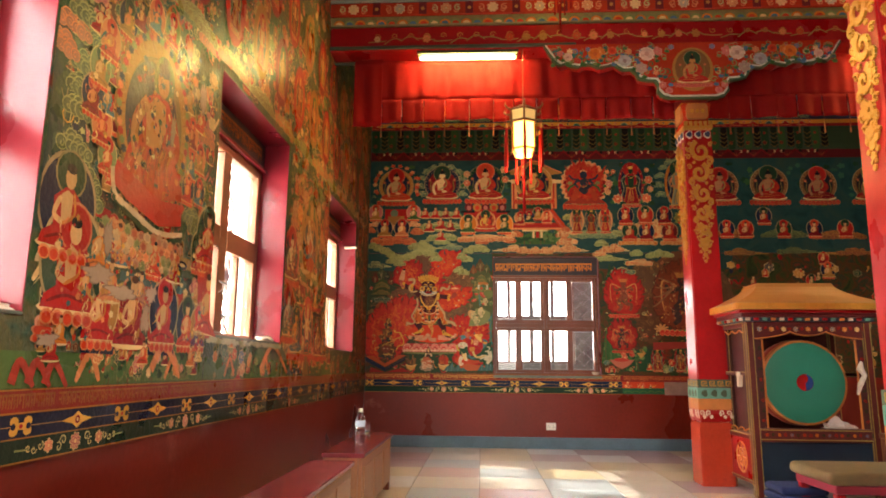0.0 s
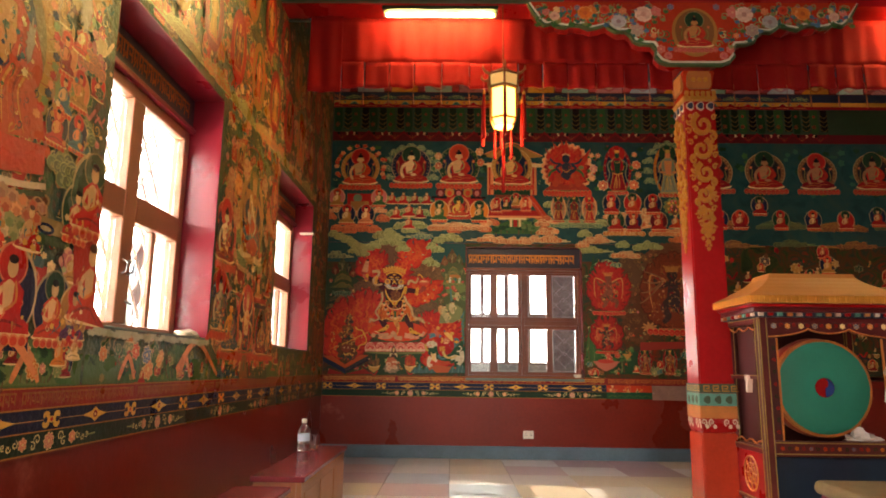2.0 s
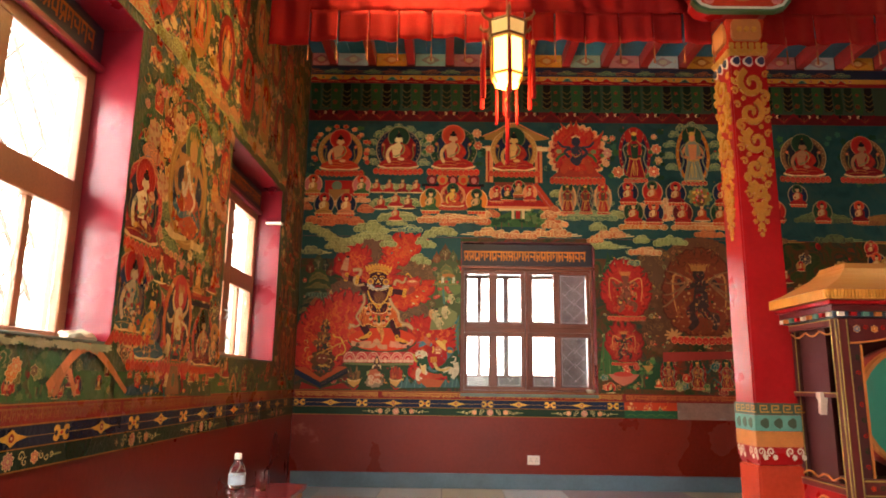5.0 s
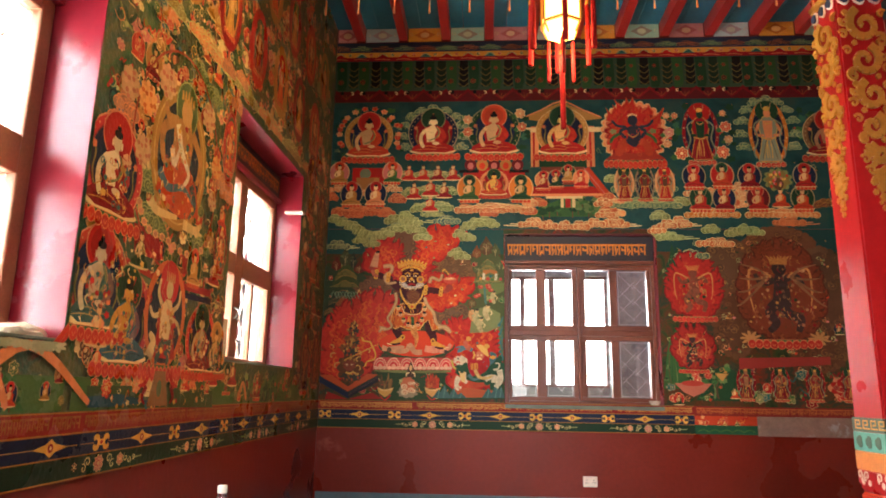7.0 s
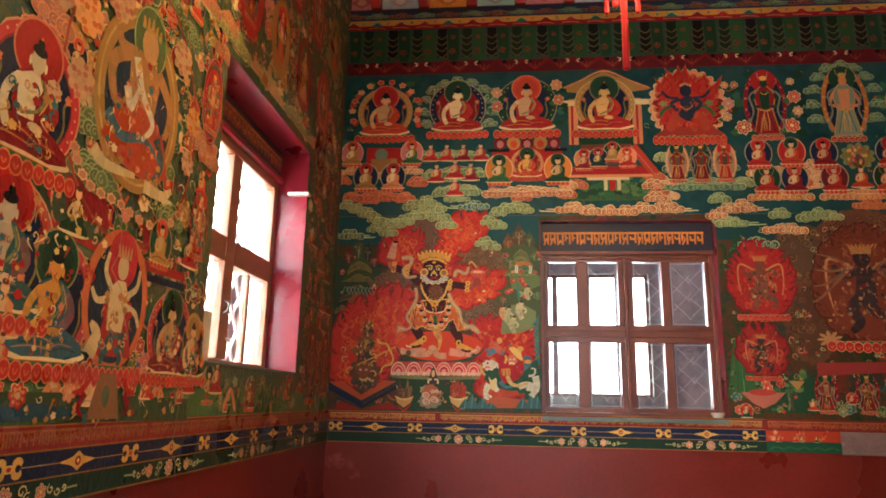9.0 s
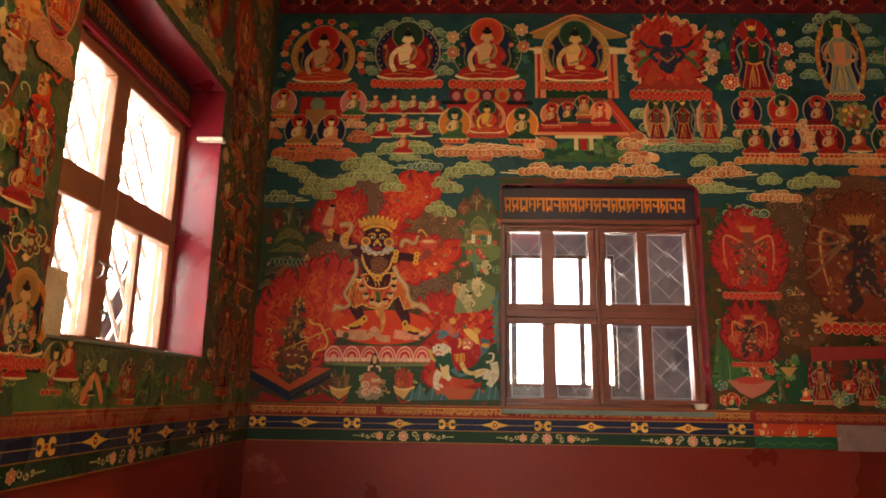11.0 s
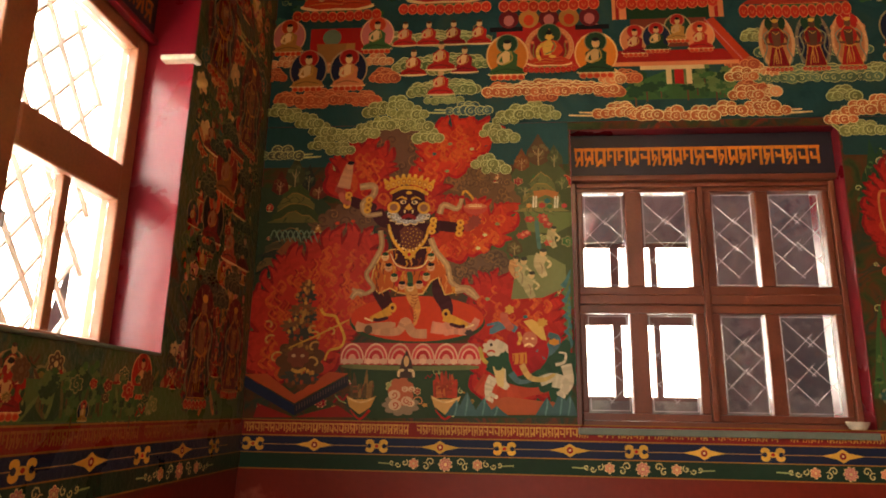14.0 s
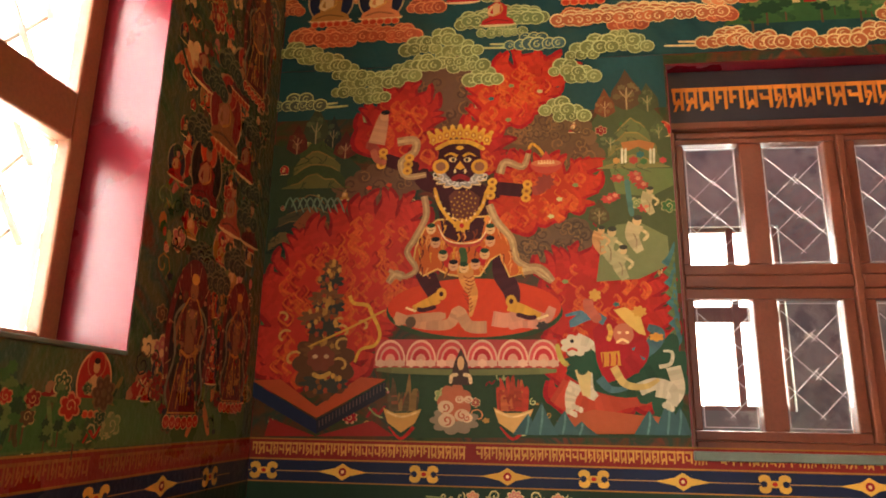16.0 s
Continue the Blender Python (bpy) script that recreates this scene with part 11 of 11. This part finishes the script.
part("top", box(-0.5, 0.5, -0.2, 0.2, 0.5, 0.54, 0.008), M_WOOD, tb)
part("shelf", box(-0.47, 0.47, -0.18, 0.18, 0.22, 0.25, 0.006), M_WOOD, tb)
for sx in (-0.46, 0.46):
    for sy in (-0.17, 0.17):
        part("leg", box(sx - 0.025, sx + 0.025, sy - 0.025, sy + 0.025, 0, 0.498, 0.005), M_WOOD, tb)


# ---- low cabinets under the windows ----
M_TOP = mat("worn_crimson_top", (0.17, 0.022, 0.028), 0.2, 0, 0.2, 4, 0.06, 50, (0.22, 0.06, 0.06), 0.7)
M_SIDE = mat("brown_cabinet_front", (0.34, 0.15, 0.065), 0.42, 0, 0.25, 4, 0.15, 60)


def low_cabinet(y0, y1, h, group):
    c = thing("low_cabinet", "long low prayer table with crimson top and brown panelled front", "table", group, at=(-0.92, (y0 + y1) / 2, 0))
    L = (y1 - y0) / 2
    part("top", box(-0.145, 0.145, -L, L, h - 0.03, h, 0.006), M_TOP, c, "worn crimson painted top")
    part("front", box(0.10, 0.125, -L + 0.02, L - 0.02, 0.07, h - 0.031), M_SIDE, c, "brown front")
    n = max(2, round(2 * L / 0.5))
    for i in range(n):
        a = -L + 0.05 + (2 * L - 0.1) * i / n
        b = -L + 0.05 + (2 * L - 0.1) * (i + 1) / n
        part("panel", box(0.126, 0.134, a + 0.03, b - 0.03, 0.11, h - 0.09, 0.004), M_SIDE, c)
    for s in (-1, 1):
        part("end_board", box(-0.13, 0.098, s * (L - 0.02) - 0.012, s * (L - 0.02) + 0.012, 0.07, h - 0.031), M_SIDE, c)
        for x in (-0.1, 0.1):
            part("foot", box(x - 0.025, x + 0.025, s * (L - 0.05) - 0.03, s * (L - 0.05) + 0.03, 0, 0.069, 0.004), M_WOOD, c)
    A = Art(0)
    k = -L + 0.05
    while k < L - 0.05:
        A.rect(k, k + 0.02, h - 0.05, h - 0.036, OCHRE, 0)
        k += 0.035
    A.build(lambda u, v, d: (0.1255 + d, u, v), "key_pattern", c, "gold key pattern strip")
    return c


low_cabinet(1.6, 4.40, 0.44, "low tables along the window wall")
t2 = low_cabinet(4.52, 5.98, 0.468, "low tables along the window wall")
t2.location.x = -0.88
cream = mat("cream_chipped_plaster", (0.6, 0.5, 0.36), 0.8, 0, 0.25, 15, 0.5)


def rubble(name, label, at, size, seed, m):
    ob = thing(name, label, "plaster", at=at)
    bm = bmesh.new()
    bmesh.ops.create_icosphere(bm, subdivisions=3, radius=1)
    for v in bm.verts:
        k = 1 + 0.55 * noise.noise(v.co * 1.9 + Vector((seed, 0, 0))) + 0.25 * noise.noise(v.co * 5)
        v.co = Vector((v.co.x * size[0] * k, v.co.y * size[1] * k, max(0, v.co.z + 0.2) * size[2] * k))
    part("lump", bm, m, ob, "", True)


rubble("plaster_lump", "crumbled cream plaster in the window sill corner", (-1.62, 5.0, SILL + 0.012), (0.07, 0.12, 0.035), 3, cream)
rubble("plaster_lump", "crumbled cream plaster in the window sill corner", (-1.60, 2.1, SILL + 0.012), (0.06, 0.08, 0.03), 5, cream)
tagged(part("plaster_ledge", box(-1.66, -1.50, 8.03, 8.10, 2.475, 2.50, 0.008), cream), "broken plaster ledge on the window reveal", "plaster", "", "structure")
tagged(part("cream_board", box(-1.62, -1.60, 6.66, 6.86, SILL + 0.013, 1.47, 0.004), cream), "cream painted board standing on the window sill", "board")

bot = thing("water_bottle", "clear plastic water bottle with a white cap", "bottle", at=(-0.87, 5.08, 0.468))
pet = glass_mat("clear_plastic", (0.95, 0.97, 1.0), 0.05)
part("body", lathe([(0.03, 0.0), (0.037, 0.006), (0.037, 0.06), (0.034, 0.068), (0.037, 0.076), (0.037, 0.1), (0.033, 0.11), (0.037, 0.12), (0.037, 0.17), (0.03, 0.2), (0.015, 0.222), (0.013, 0.235)], 20), pet, bot, "clear ribbed plastic body", True)
part("label_band", lathe([(0.0376, 0.125), (0.0378, 0.126), (0.0378, 0.165), (0.0376, 0.166)], 20), mat("pale_blue_label", (0.5, 0.58, 0.66), 0.4), bot, "pale blue label")
part("cap", lathe([(0.016, 0.232), (0.0165, 0.234), (0.0165, 0.255), (0.015, 0.257)], 16), M_WHITE, bot, "white screw cap", True)
cup = thing("drinking_glass", "empty clear drinking glass", "glass", at=(-0.93, 5.72, 0.468))
part("bowl", lathe([(0.028, 0.0), (0.03, 0.003), (0.036, 0.1), (0.0345, 0.1), (0.0285, 0.008), (0.001, 0.008)], 18), M_GLASS, cup, "", True)
sock = thing("wall_socket", "cream plastic double wall socket above the skirting", "socket", at=(0.945, BY, 0.285))
part("plate", box(-0.062, 0.062, -0.012, -0.001, -0.045, 0.045, 0.004), M_WHITE, sock)
for sx in (-0.03, 0.03):
    for dx, dz in ((0, 0.014), (-0.009, -0.008), (0.009, -0.008)):
        part("hole", box(sx + dx - 0.0035, sx + dx + 0.0035, -0.0145, -0.0122, dz - 0.004, dz + 0.004), mat("socket_hole", (0.03, 0.02, 0.02), 0.5), sock)
bw = thing("small_bowl", "small cream ceramic bowl on the window sill", "bowl", at=(1.55, BY + 0.03, BW[2] + 0.009))
part("bowl", lathe([(0.02, 0), (0.024, 0.004), (0.042, 0.022), (0.055, 0.05), (0.052, 0.05), (0.038, 0.024), (0.001, 0.01)], 22), mat("cream_glaze", (0.6, 0.52, 0.38), 0.25), bw, "", True)
